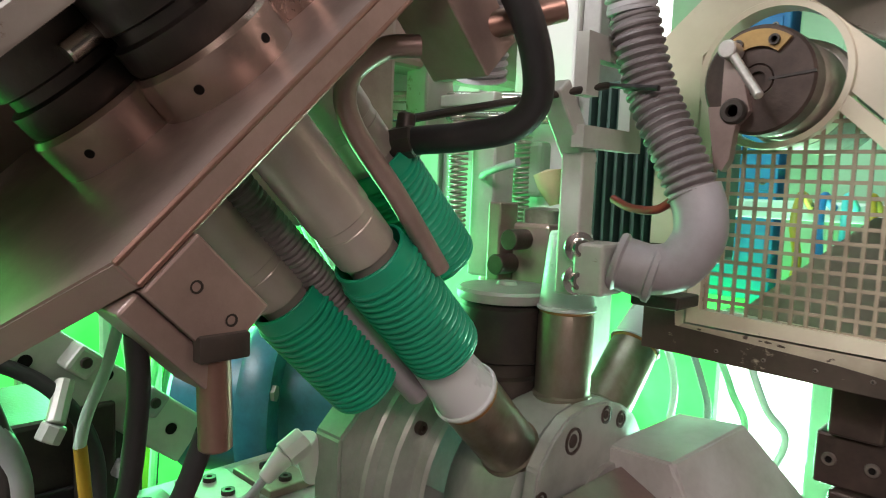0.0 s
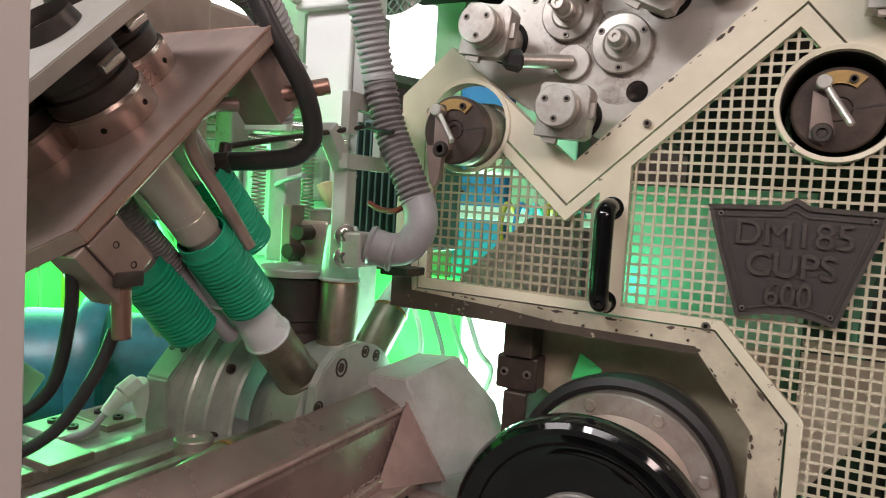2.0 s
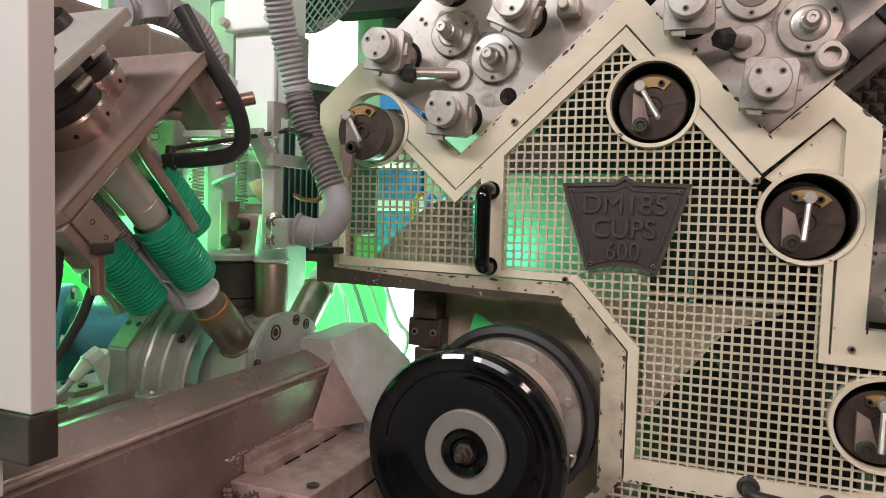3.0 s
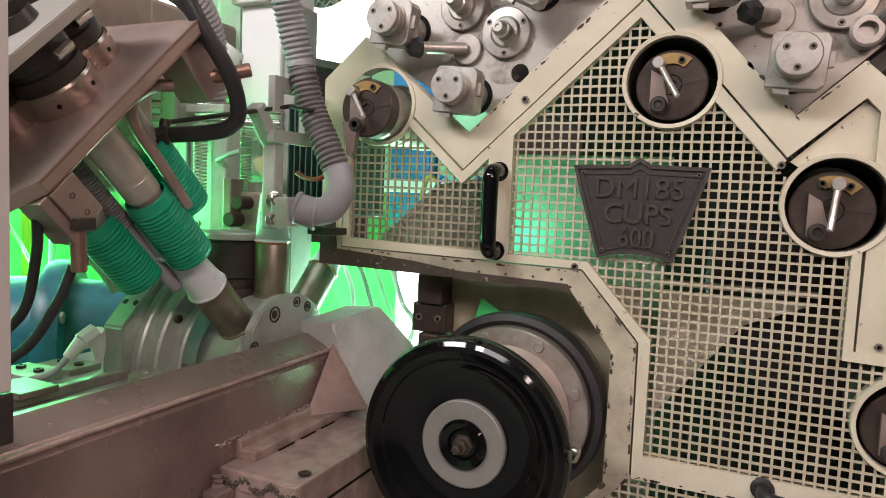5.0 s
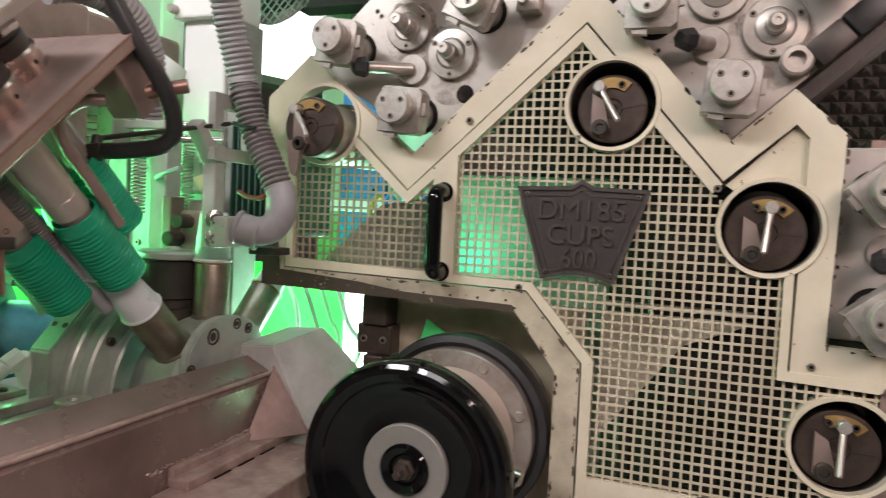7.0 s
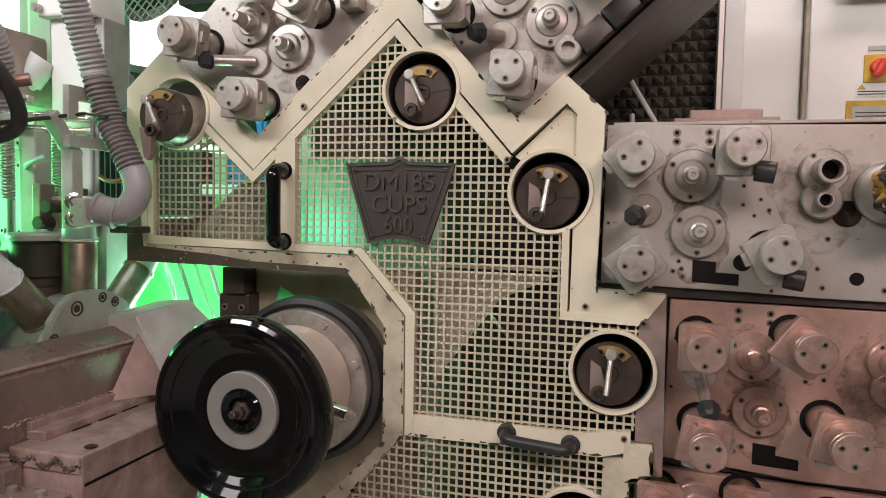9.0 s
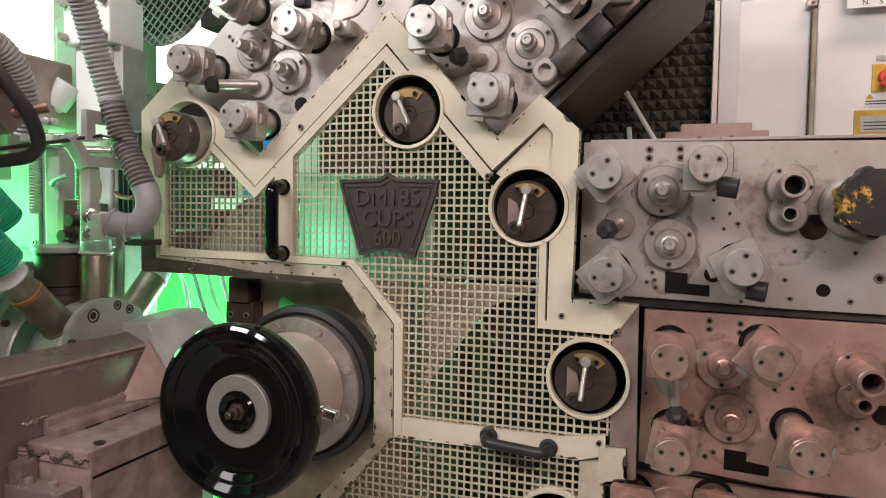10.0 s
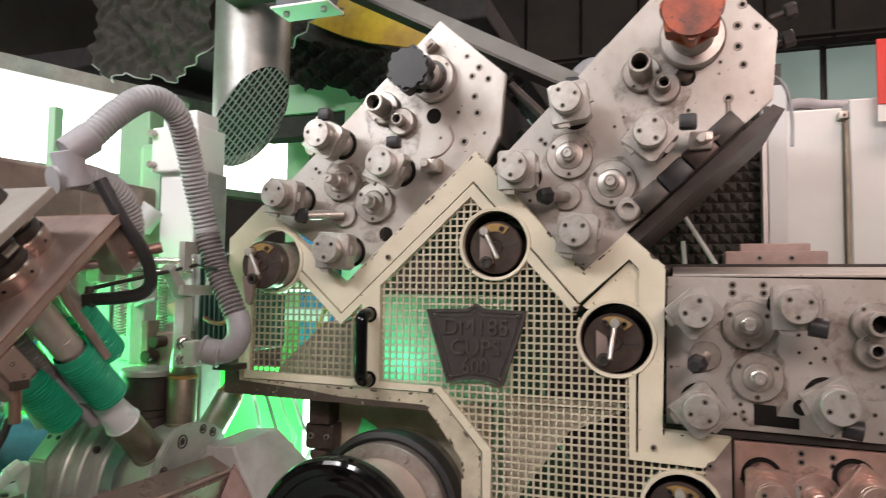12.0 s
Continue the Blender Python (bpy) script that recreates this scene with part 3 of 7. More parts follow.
def text(body, x, y, z, size, material, parent, deep=0.0015, name="lettering", squeeze=1.0, rz=0, bold=0.0):
    cu = bpy.data.curves.new(name, "FONT")
    cu.body, cu.size, cu.extrude, cu.align_x, cu.align_y, cu.offset = body, size, deep, "CENTER", "CENTER", bold
    tmp = new(name, cu)
    me = bpy.data.meshes.new_from_object(tmp.evaluated_get(bpy.context.evaluated_depsgraph_get()))
    bpy.data.objects.remove(tmp)
    me.materials.clear()
    me.materials.append(material)
    ob = new(name, me)
    ob.parent = parent
    ob.matrix_basis = pose(x, y, z, 90, 0, rz) @ Matrix.Diagonal((squeeze, 1, 1, 1))
    return ob


text("DM185", 0, -0.0055, 0.043, 0.052, CASTEDGE, sign, 0.0032)
text("CUPS", 0, -0.0055, -0.002, 0.050, CASTEDGE, sign, 0.0032, bold=0.0004)
text("600", 0, -0.0055, -0.044, 0.050, CASTEDGE, sign, 0.0032, squeeze=0.85, bold=0.0004)
for x, z in ((-0.098, 0.07), (0.098, 0.07), (-0.058, -0.068), (0.056, -0.068)):
    fixing(sign, x, -0.0075, z, 0.004, 0.002, name="rivet")


# ---- mandrel clamps behind the round openings ----
def clamp(x, y, z, r, lean, lever, label, depth=0.2, name="cylinder_clamp"):
    t = thing(name, label, "clamp", (x, y, z), "round clamps of the guard")
    bm = bmesh.new()
    lathe(bm, (0, 0, 0), (0, 1, 0), [(0, 0.004), (r * 0.14, 0.004), (r * 0.15, 0.0), (r * 0.26, 0.0), (r * 0.28, 0.002), (r * 0.30, 0.0), (r - 0.003, 0.0), (r, 0.003), (r, depth), (0, depth)], 48)
    part("body", bm, KNOB, t)
    m = Matrix.Rotation(radians(lean), 4, "Y")
    bm = bmesh.new()
    n = 14
    arc = [(r * 0.90 * math.cos(a), r * 0.90 * math.sin(a)) for a in np.linspace(radians(48), radians(118), n)]
    arc2 = [(r * 0.55 * math.cos(a), r * 0.60 * math.sin(a)) for a in np.linspace(radians(48), radians(118), n)]
    prism(bm, arc + arc2[::-1], -0.004, 0.004, m)
    part("wear_plate", bm, OCHRE, t, "ochre brass wear plate", smooth=False)
    bm = bmesh.new()
    prism(bm, [(r * 0.2, -0.002), (r * 0.99, 0.0), (r * 0.99, 0.003), (r * 0.2, 0.001)], -0.001, 0.003, m)
    part("slot", bm, DARK, t)
    for s in (-1, 1):
        bm = bmesh.new()
        lathe(bm, m @ Vector((s * r * 0.32, -0.004, r * 0.66)), (0, -1, 0), [(r * 0.1, 0), (r * 0.1, 0.003), (r * 0.06, 0.003), (r * 0.05, 0), (0, 0)], 12)
        part("bolt", bm, DARK, t)
    ml = Matrix.Rotation(radians(lever), 4, "Y")
    bm = bmesh.new()
    p = ml @ Vector((0.002, -0.016, r * 0.68))
    q = ml @ Vector((-0.002, -0.042, -r * 0.52))
    rod(bm, p + Vector((0, 0.016, 0)), p + Vector((0, -0.010, 0)), r * 0.17)
    rod(bm, p, q, r * 0.085)
    part("lever", bm, HEAD, t, "polished steel lever pin")
    bm = bmesh.new()
    c = Vector((-r * 0.30, -0.010, -r * 0.58))
    prism(bm, [(c.x - r * 0.26, c.z - r * 0.1), (c.x + r * 0.05, c.z - r * 0.26), (c.x + r * 0.27, c.z), (c.x + r * 0.06, c.z + r * 0.8), (c.x - r * 0.26, c.z + r * 1.0)], -0.010, 0.001)
    part("latch", bm, BROWN, t, smooth=False)
    bm = bmesh.new()
    lathe(bm, c, (0, -1, 0), [(r * 0.24, 0), (r * 0.24, 0.005), (r * 0.2, 0.008), (r * 0.12, 0.008), (r * 0.1, 0.004), (0, 0.004)], 20)
    part("latch_screw", bm, DARK, t)
    return t


clamp(-0.319, 0.008, 1.590, 0.060, -6, -34, "brown-black round clamp with steel lever in the top opening")
clamp(-0.060, 0.008, 1.385, 0.062, 4, 4, "brown-black round clamp with upright steel lever")
clamp(0.068, 0.008, 1.045, 0.062, 4, 2, "brown-black round clamp with steel lever beside the strip")
clamp(0.006, 0.008, 0.728, 0.062, 4, 2, "brown-black round clamp in the lower door")
for x, z, r in HOLES:
    bm = bmesh.new()
    lathe(bm, (x, 0.034, z), (0, 1, 0), [(r - 0.004, -0.02), (r - 0.004, 0.12), (r - 0.012, 0.12), (r - 0.007, 0.12), (r - 0.0065, -0.02), (r - 0.004, -0.02)], 40)
    solid("bushing", bm, DARK, "dark bushing behind a round opening", "bushing")
c1 = clamp(-0.886, -0.062, 1.548, 0.058, -4, -42, "brown-black clamp on a steel arbor standing out of the guard", 0.03, "arbor_clamp")
bm = bmesh.new()
lathe(bm, (0, 0.03, 0), (0, 1, 0), [(0.0, 0), (0.056, 0.0), (0.057, 0.002), (0.057, 0.09), (0.064, 0.092), (0.066, 0.11), (0.064, 0.25), (0, 0.25)], 48)
part("arbor", bm, STEEL, c1, "oily steel arbor")
bm = bmesh.new()
prism(bm, [(-0.045, -0.028), (-0.012, -0.028), (-0.018, -0.085), (-0.025, -0.098), (-0.034, -0.092)], -0.014, 0.0)
part("stop_finger", bm, BROWN, c1, smooth=False)

# ---- inside behind the mesh ----
bm = bmesh.new()
prism(bm, [(-0.330, 1.215), (-0.05, 1.215), (-0.175, 1.16), (-0.33, 0.955)], 0.16, 0.165)
prism(bm, [(-0.330, 1.225), (-0.05, 1.225), (-0.05, 1.235), (-0.33, 1.235)], 0.15, 0.17)
solid("inner_guard_sheet", bm, BEIGE, "beige bent sheet guard behind the mesh", "guard sheet", smooth=False)
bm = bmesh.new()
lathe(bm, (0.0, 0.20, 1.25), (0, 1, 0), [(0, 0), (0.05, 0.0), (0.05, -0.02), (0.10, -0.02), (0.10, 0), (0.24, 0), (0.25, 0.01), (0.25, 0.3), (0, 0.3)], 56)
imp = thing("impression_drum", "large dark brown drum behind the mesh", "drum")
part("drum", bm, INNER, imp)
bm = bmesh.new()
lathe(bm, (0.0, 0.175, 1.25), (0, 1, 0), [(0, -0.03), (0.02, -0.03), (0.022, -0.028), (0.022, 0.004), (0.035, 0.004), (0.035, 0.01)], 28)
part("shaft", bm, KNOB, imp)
# near-black backing stands for the dark void; upper piece blackens the top holes
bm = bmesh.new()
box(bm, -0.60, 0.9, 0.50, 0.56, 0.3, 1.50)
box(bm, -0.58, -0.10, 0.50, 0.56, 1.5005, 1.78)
solid("void_backing", bm, INNER, "near-black backing for the dark void behind the drum", "machine wall", smooth=False)
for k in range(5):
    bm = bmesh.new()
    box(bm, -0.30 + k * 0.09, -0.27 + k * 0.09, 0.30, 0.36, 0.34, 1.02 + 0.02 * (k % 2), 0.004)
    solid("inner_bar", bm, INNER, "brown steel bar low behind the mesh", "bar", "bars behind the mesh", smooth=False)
bm = bmesh.new()
box(bm, -0.71, -0.33, 0.22, 0.24, 0.34, 1.475)
gpn = thing("inner_green_panel", "green painted inner panel behind the mesh", "panel")
part("sheet", bm, MGREEN, gpn, smooth=False)
bm = bmesh.new()
box(bm, -0.715, -0.325, 0.212, 0.2195, 1.455, 1.48, 0.002)
part("fold", bm, MGREEN, gpn, smooth=False)

bm = bmesh.new()
prism(bm, [(-0.955, 1.225), (-0.93, 1.285), (-0.80, 1.405), (-0.70, 1.42), (-0.69, 1.225)], 0.10, 0.108)
solid("slanted_sheet", bm, mat("grey_brown_sheet", (0.24, 0.21, 0.18), 0.5, second=(0.15, 0.13, 0.11), scale=5, amount=0.6), "grey-brown slanted sheet behind the mesh", "guard sheet", smooth=False)

# ---- machine bed below and behind ----
bm = bmesh.new()
box(bm, -0.50, 1.6, 0.12, 0.9, 0.0, 0.34, 0.01)
solid("machine_plinth", bm, GREYPAINT, "heavy grey machine plinth under the print units", "plinth", smooth=False)
bm = bmesh.new()
prism(bm, [(-0.80, 1.215), (-0.36, 1.215), (-0.36, 0.35), (-0.74, 0.35), (-0.74, 1.08), (-0.80, 1.11)], 0.115, 0.16)
solid("hub_wall", bm, GRIMY, "grey painted machine wall behind the handwheel", "machine wall", smooth=False)
clb = thing("clamp_block", "dark greasy clamp block under the guard", "block")
for nm, x0, x1, y0, z0, z1 in (("body", -0.832, -0.752, 0.07, 1.085, 1.149), ("cap", -0.818, -0.760, 0.06, 1.1495, 1.212), ("foot", -0.812, -0.765, 0.06, 0.97, 1.0845)):
    bm = bmesh.new()
    box(bm, x0, x1, y0, 0.2, z0, z1, 0.004)
    part(nm, bm, KNOB, clb, smooth=False)
for x in (-0.815, -0.770):
    fixing(clb, x, 0.07, 1.118, 0.008, 0.004, name="bolt")
bm = bmesh.new()
prism(bm, [(-0.025, -0.018), (0.012, -0.032), (0.028, 0.004), (-0.012, 0.030)], -0.0015, 0.0015, pose(-0.666, 0.085, 1.142, 0, 0, 12))
solid("green_tag", bm, mat("green_tape", (0.05, 0.5, 0.14), 0.5), "square bright green tag on the hub wall", "tag", smooth=False)

# ---- handwheel on its barrel ----
wheel = thing("handwheel", "glossy black dished handwheel on a wide steel barrel", "handwheel", (-0.580, -0.226, 0.978))
bm = bmesh.new()
lathe(bm, (0, 0, 0), (0, -1, 0), [(0.052, 0.0), (0.098, 0.0), (0.112, 0.002), (0.128, 0.010), (0.137, 0.019), (0.141, 0.021), (0.145, 0.0205), (0.150, 0.024), (0.158, 0.030), (0.166, 0.031), (0.173, 0.027), (0.178, 0.016), (0.178, -0.006), (0.172, -0.018), (0.155, -0.020), (0.05, -0.018)], 72)
part("rim", bm, GLOSS, wheel, "deep black dished rim")
bm = bmesh.new()
lathe(bm, (0, 0, 0), (0, -1, 0), [(0.040, 0.0), (0.041, 0.008), (0.071, 0.011), (0.073, 0.009), (0.073, 0.0)], 56)
part("face_ring", bm, mat("dull_grey_ring", (0.27, 0.25, 0.23), 0.5, 0.3, second=(0.21, 0.19, 0.175), scale=20, amount=0.7), wheel, "matt grey steel ring")
bm = bmesh.new()
lathe(bm, (0, 0, 0), (0, -1, 0), [(0.042, 0.0), (0.042, 0.012), (0.037, 0.017), (0.026, 0.012), (0.022, 0.006), (0, 0.006)], 48)
part("hub_cap", bm, GLOSS, wheel)
bm = bmesh.new()
lathe(bm, (0, 0, 0), (0, -1, 0), [(0.018, 0.004), (0.018, 0.012), (0.013, 0.014), (0.013, 0.024), (0.008, 0.026), (0.008, 0.040), (0.006, 0.042), (0, 0.042)], 6)
part("centre_nut", bm, KNOB, wheel, "dark steel hexagon nut and stud")
bm = bmesh.new()
lathe(bm, (0, 0, 0), (0, 1, 0), [(0.10, 0.02), (0.120, 0.022), (0.123, 0.03), (0.126, 0.20), (0.12, 0.206), (0.10, 0.206)], 64)
part("barrel", bm, mat("pinkish_turned_steel", (0.60, 0.50, 0.44), 0.4, 0.45, second=(0.42, 0.33, 0.28), scale=8, amount=0.6), wheel, "pinkish turned steel barrel")
bm = bmesh.new()
lathe(bm, (0, 0, 0), (0, 1, 0), [(0.12, 0.205), (0.155, 0.208), (0.158, 0.212), (0.158, 0.245), (0.168, 0.25), (0.168, 0.34), (0.1, 0.34)], 64)
part("flange", bm, STEEL, wheel, "bolted steel flange")
bm = bmesh.new()
lathe(bm, (0, 0, 0), (0, 1, 0), [(0.159, 0.236), (0.168, 0.226), (0.180, 0.230), (0.183, 0.25), (0.178, 0.285), (0.160, 0.285)], 64)
part("seal_ring", bm, RUBBER, wheel)
for k in range(8):
    a = k * math.tau / 8 + 0.35
    bm = bmesh.new()
    lathe(bm, (0.141 * math.cos(a), 0.21, 0.141 * math.sin(a)), (0, -1, 0), [(0.011, 0), (0.011, 0.006), (0.009, 0.008), (0, 0.008)], 6)
    part("bolt", bm, STEEL, wheel)
bm = bmesh.new()
rod(bm, (0.128, 0.10, -0.015), (0.168, 0.095, -0.022), 0.013)
rod(bm, (0.118, 0.10, -0.014), (0.135, 0.10, -0.016), 0.017)
part("lock_screw", bm, CHROME, wheel)


# ---- print units ----
def actuator(parent, x, z, turn, y=-0.085, r=0.033, back=0.055, metal=None, neck=0.0):
    """A round cylinder head with three screws, its clamp body and the dark bore behind it."""
    # the bore is a flat black disc; its inner shade is only coloured
    bm = bmesh.new()
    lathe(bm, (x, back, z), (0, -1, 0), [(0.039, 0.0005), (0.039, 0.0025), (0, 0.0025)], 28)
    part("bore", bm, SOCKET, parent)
    bm = bmesh.new()
    m = pose(x, 0, z, 0, turn, 0)
    prism(bm, [(-0.040, -0.046), (0.034, -0.046), (0.044, -0.038), (0.044, 0.030), (0.036, 0.040), (-0.034, 0.040), (-0.040, 0.034)], y + 0.034 + neck, y + (0.076 if neck == 0 else 0.052 + neck), m)
    bmesh.ops.bevel(bm, geom=bm.edges[:], offset=0.0012, segments=1, affect="EDGES")
    body = part("clamp_body", bm, metal or HEAD, parent, smooth=False)
    bm = bmesh.new()
    prism(bm, [(-0.030, -0.043), (-0.002, -0.043), (-0.004, -0.056), (-0.026, -0.054)], y + 0.038 + neck, y + 0.050 + neck, m)
    part("clamp_lug", bm, STEEL, body, smooth=False)
    bm = bmesh.new()
    prism(bm, [(0.0435, -0.012), (0.052, -0.010), (0.051, 0.014), (0.0435, 0.012)], y + 0.040 + neck, y + 0.050 + neck, m)
    part("clamp_lug", bm, STEEL, body, smooth=False)
    bm = bmesh.new()
    lathe(bm, (x, back - 0.003, z), (0, -1, 0), [(0.030, 0), (0.030, back - y - 0.05)], 28)
    lathe(bm, (x, y, z), (0, 1, 0), [(0, 0), (r - 0.0018, 0), (r, 0.0018), (r, 0.012), (r - 0.001, 0.0128), (r - 0.001, 0.0142), (r, 0.015), (r, 0.026), (r - 0.002, 0.028), (r - 0.002, 0.031 + neck), (r + 0.003, 0.031 + neck), (r + 0.003, 0.044 + neck), (0, 0.044 + neck)], 36)
    head = part("cylinder_head", bm, metal or HEAD, parent, "turned steel cylinder head")
    for k in range(3):
        a = radians(turn) + k * math.tau / 3 + 0.4
        fixing(head, x + r * 0.62 * math.cos(a), y, z + r * 0.62 * math.sin(a), 0.0056, 0.0014)


def shaft(parent, x, z, r=0.047, tip=0.062, back=0.055, turn=0.5, rs=0.017, metal=None):
    bm = bmesh.new()
    lathe(bm, (x, back, z), (0, -1, 0), [(r, 0), (r, 0.010), (r - 0.002, 0.012), (r * 0.62, 0.013), (r * 0.58, 0.016), (rs * 1.5, 0.018), (0, 0.018)], 40)
    f = part("flange", bm, metal or STEEL, parent, "round bearing flange")
    bm = bmesh.new()
    lathe(bm, (x, back - 0.017, z), (0, -1, 0), [(rs, 0), (rs, 0.022), (rs * 0.80, 0.024), (rs * 0.74, tip - 0.024), (rs * 0.58, tip - 0.018), (rs * 0.25, tip - 0.018), (rs * 0.2, tip - 0.021), (0, tip - 0.021)], 24)
    part("shaft_end", bm, metal or HEAD, f)
    deposit(parent, x, z, r * 1.22, int(x * 991 + z * 317), 0.035)
    for k in range(3):
        a = turn + k * math.tau / 3
        fixing(f, x + r * 0.80 * math.cos(a), back - 0.012, z + r * 0.80 * math.sin(a), 0.006, 0.002)


def deposit(parent, x, z, r, seed, drop=0.0):
    """A thin uneven crust of old ink round a flange."""
    g = random.Random(seed)
    n = 40
    ph = [g.uniform(0, 6.28) for _ in range(4)]
    bm = bmesh.new()
    c = bm.verts.new((x, 0.0542, z))
    ring = []
    for k in range(n):
        a = k * math.tau / n
        q = r * (1 + 0.07 * math.sin(2 * a + ph[0]) + 0.06 * math.sin(5 * a + ph[1]) + 0.04 * math.sin(11 * a + ph[2])) + drop * max(0.0, -math.sin(a)) ** 4
        ring.append(bm.verts.new((x + q * math.cos(a), 0.0546, z + q * math.sin(a))))
    for k in range(n):
        bm.faces.new((c, ring[k], ring[(k + 1) % n]))
    part("ink_crust", bm, INKCRUST, parent, smooth=False)


def star_knob(parent, x, y, z, r, material, label, turn=0.0, lobes=7, thick=0.035):
    bm = bmesh.new()
    pts = []
    for k in range(lobes * 8):
        a = k * math.tau / (lobes * 8)
        q = r * (0.87 + 0.13 * math.cos(lobes * a))
        pts.append((x + q * math.cos(a + turn), z + q * math.sin(a + turn)))
    prism(bm, pts, y, y + thick)
    bmesh.ops.bevel(bm, geom=[e for e in bm.edges if abs(e.verts[0].co.y - e.verts[1].co.y) < 1e-6], offset=min(0.007, thick * 0.2), segments=3, affect="EDGES")
    return part("star_knob", bm, material, parent, label)


def pin_knob(parent, x, z, to, material=RUBBER):
    """A short plunger with a dark star grip that leans over."""
    bm = bmesh.new()
    lathe(bm, (x, 0.055, z), (0, -1, 0), [(0.031, 0), (0.031, 0.008), (0.029, 0.010), (0, 0.010)], 28)
    f = part("plunger_base", bm, STEEL, parent)
    a, b = Vector((x, 0.045, z)), Vector(to)
    bm = bmesh.new()
    rod(bm, a, b, 0.012)
    part("plunger", bm, STEEL, f)
    bm = bmesh.new()
    d = (b - a).normalized()
    rod(bm, b - d * 0.002, b + d * 0.03, 0.021, 0.017, 7, 0.006)
    part("grip", bm, material, f, "dark star grip")


def double_tube(parent, x, z, dx, dz, out=0.08, metal=None):
    bm = bmesh.new()
    for s, r in ((0, 0.041), (1, 0.034)):
        lathe(bm, (x + s * dx, 0.055 - 0.001 * s, z + s * dz), (0, -1, 0), [(r, 0), (r, 0.014), (r - 0.003, 0.017), (0, 0.017)], 36)
    deposit(parent, x + dx / 2, z + dz / 2, 0.082, int(x * 731 + z * 97), 0.05)
    f = part("tube_flange", bm, metal or STEEL, parent)
    for s, r, o in ((0, 0.024, out), (1, 0.015, out * 0.55)):
        bm = bmesh.new()
        lathe(bm, (x + s * dx, 0.04, z + s * dz), (0, -1, 0), [(r, 0), (r, o - 0.002), (r - 0.002, o), (r * 0.72, o), (r * 0.70, 0.01), (0, 0.01)], 28)
        part("tube", bm, metal or STEEL, f)
        bm = bmesh.new()
        lathe(bm, (x + s * dx, 0.04, z + s * dz), (0, -1, 0), [(r * 0.70, 0.012), (r * 0.70, o * 0.4), (0, o * 0.4)], 20)
        part("tube_bore", bm, SOCKET, f)
    for k in range(3):
        a = 2.2 + k * 2.0
        fixing(f, x + 0.034 * math.cos(a), 0.038, z + 0.034 * math.sin(a), 0.005, 0.002)


def bores(parent, rows, material=DARK):
    for x, z, r in rows:
        # larger bores are flat black discs, coloured like the shade of a hole
        bm = bmesh.new()
        if r > 0.011:
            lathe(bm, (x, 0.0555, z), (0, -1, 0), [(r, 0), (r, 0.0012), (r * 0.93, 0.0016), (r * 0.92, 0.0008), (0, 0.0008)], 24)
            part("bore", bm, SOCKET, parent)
        else:
            bm.free()
            fixing(parent, x, 0.055, z, r, 0.0012)


def unit_plate(name, outline, material, label, back=0.075):
    t = thing(name, label, "print unit", (0, 0, 0), "print units")
    bm = bmesh.new()
    prism(bm, outline, 0.055, back)
    bmesh.ops.bevel(bm, geom=[e for e in bm.edges if abs(e.verts[0].co.y - e.verts[1].co.y) < 1e-6 and e.verts[0].co.y < 0.06], offset=0.0025, segments=2, affect="EDGES")
    part("face_plate", bm, material, t, smooth=False)
    return t


U1 = unit_plate("upper_print_unit", [(-0.476, 2.152), (-0.310, 2.004), (-0.322, 1.858), (-0.365, 1.775), (-0.63, 1.535), (-0.80, 1.60), (-0.965, 1.70)], PLATE, "upper print unit with slanted steel plate and black knob")
for x, z, t in ((-0.734, 1.859, 30), (-0.572, 1.783, 25), (-0.847, 1.719, 8), (-0.704, 1.585, 5)):
    actuator(U1, x, z, t)
shaft(U1, -0.735, 1.762, 0.047, 0.075)
shaft(U1, -0.640, 1.706, 0.050, 0.062)
pin_knob(U1, -0.722, 1.678, (-0.795, -0.01, 1.672))
double_tube(U1, -0.618, 1.942, 0.05, -0.038, 0.058)
bm = bmesh.new()
lathe(bm, (-0.487, 0.055, 2.005), (0, -1, 0), [(0.058, 0), (0.058, 0.02), (0.054, 0.025), (0.03, 0.027), (0.03, 0.05), (0.018, 0.052), (0.018, 0.07), (0, 0.07)], 40)
bearing = part("bearing", bm, STEEL, U1)
bm = bmesh.new()
lathe(bm, (-0.487, 0.0275, 2.005), (0, -1, 0), [(0.040, 0), (0.040, 0.0015), (0.031, 0.0015), (0.031, 0)], 36)
part("oil_seal", bm, DARK, bearing, "dark oily seal ring")
for a in (0.6, 2.2, 3.9, 5.3):
    fixing(bearing, -0.487 + 0.048 * math.cos(a), 0.0285, 2.005 + 0.048 * math.sin(a), 0.005, 0.002)
bm = bmesh.new()
box(bm, -0.016, 0.016, -0.03, 0.0, -0.011, 0.011, 0.003, pose(-0.492, 0.054, 2.082, 0, -42, 0))
box(bm, -0.008, 0.008, -0.04, -0.0305, -0.007, 0.007, 0.002, pose(-0.492, 0.054, 2.082, 0, -42, 0))
part("stop_block", bm, STEEL, U1)
star_knob(U1, -0.505, -0.08, 1.995, 0.056, RUBBER, "matt black star knob", 0.3, 6, 0.05)
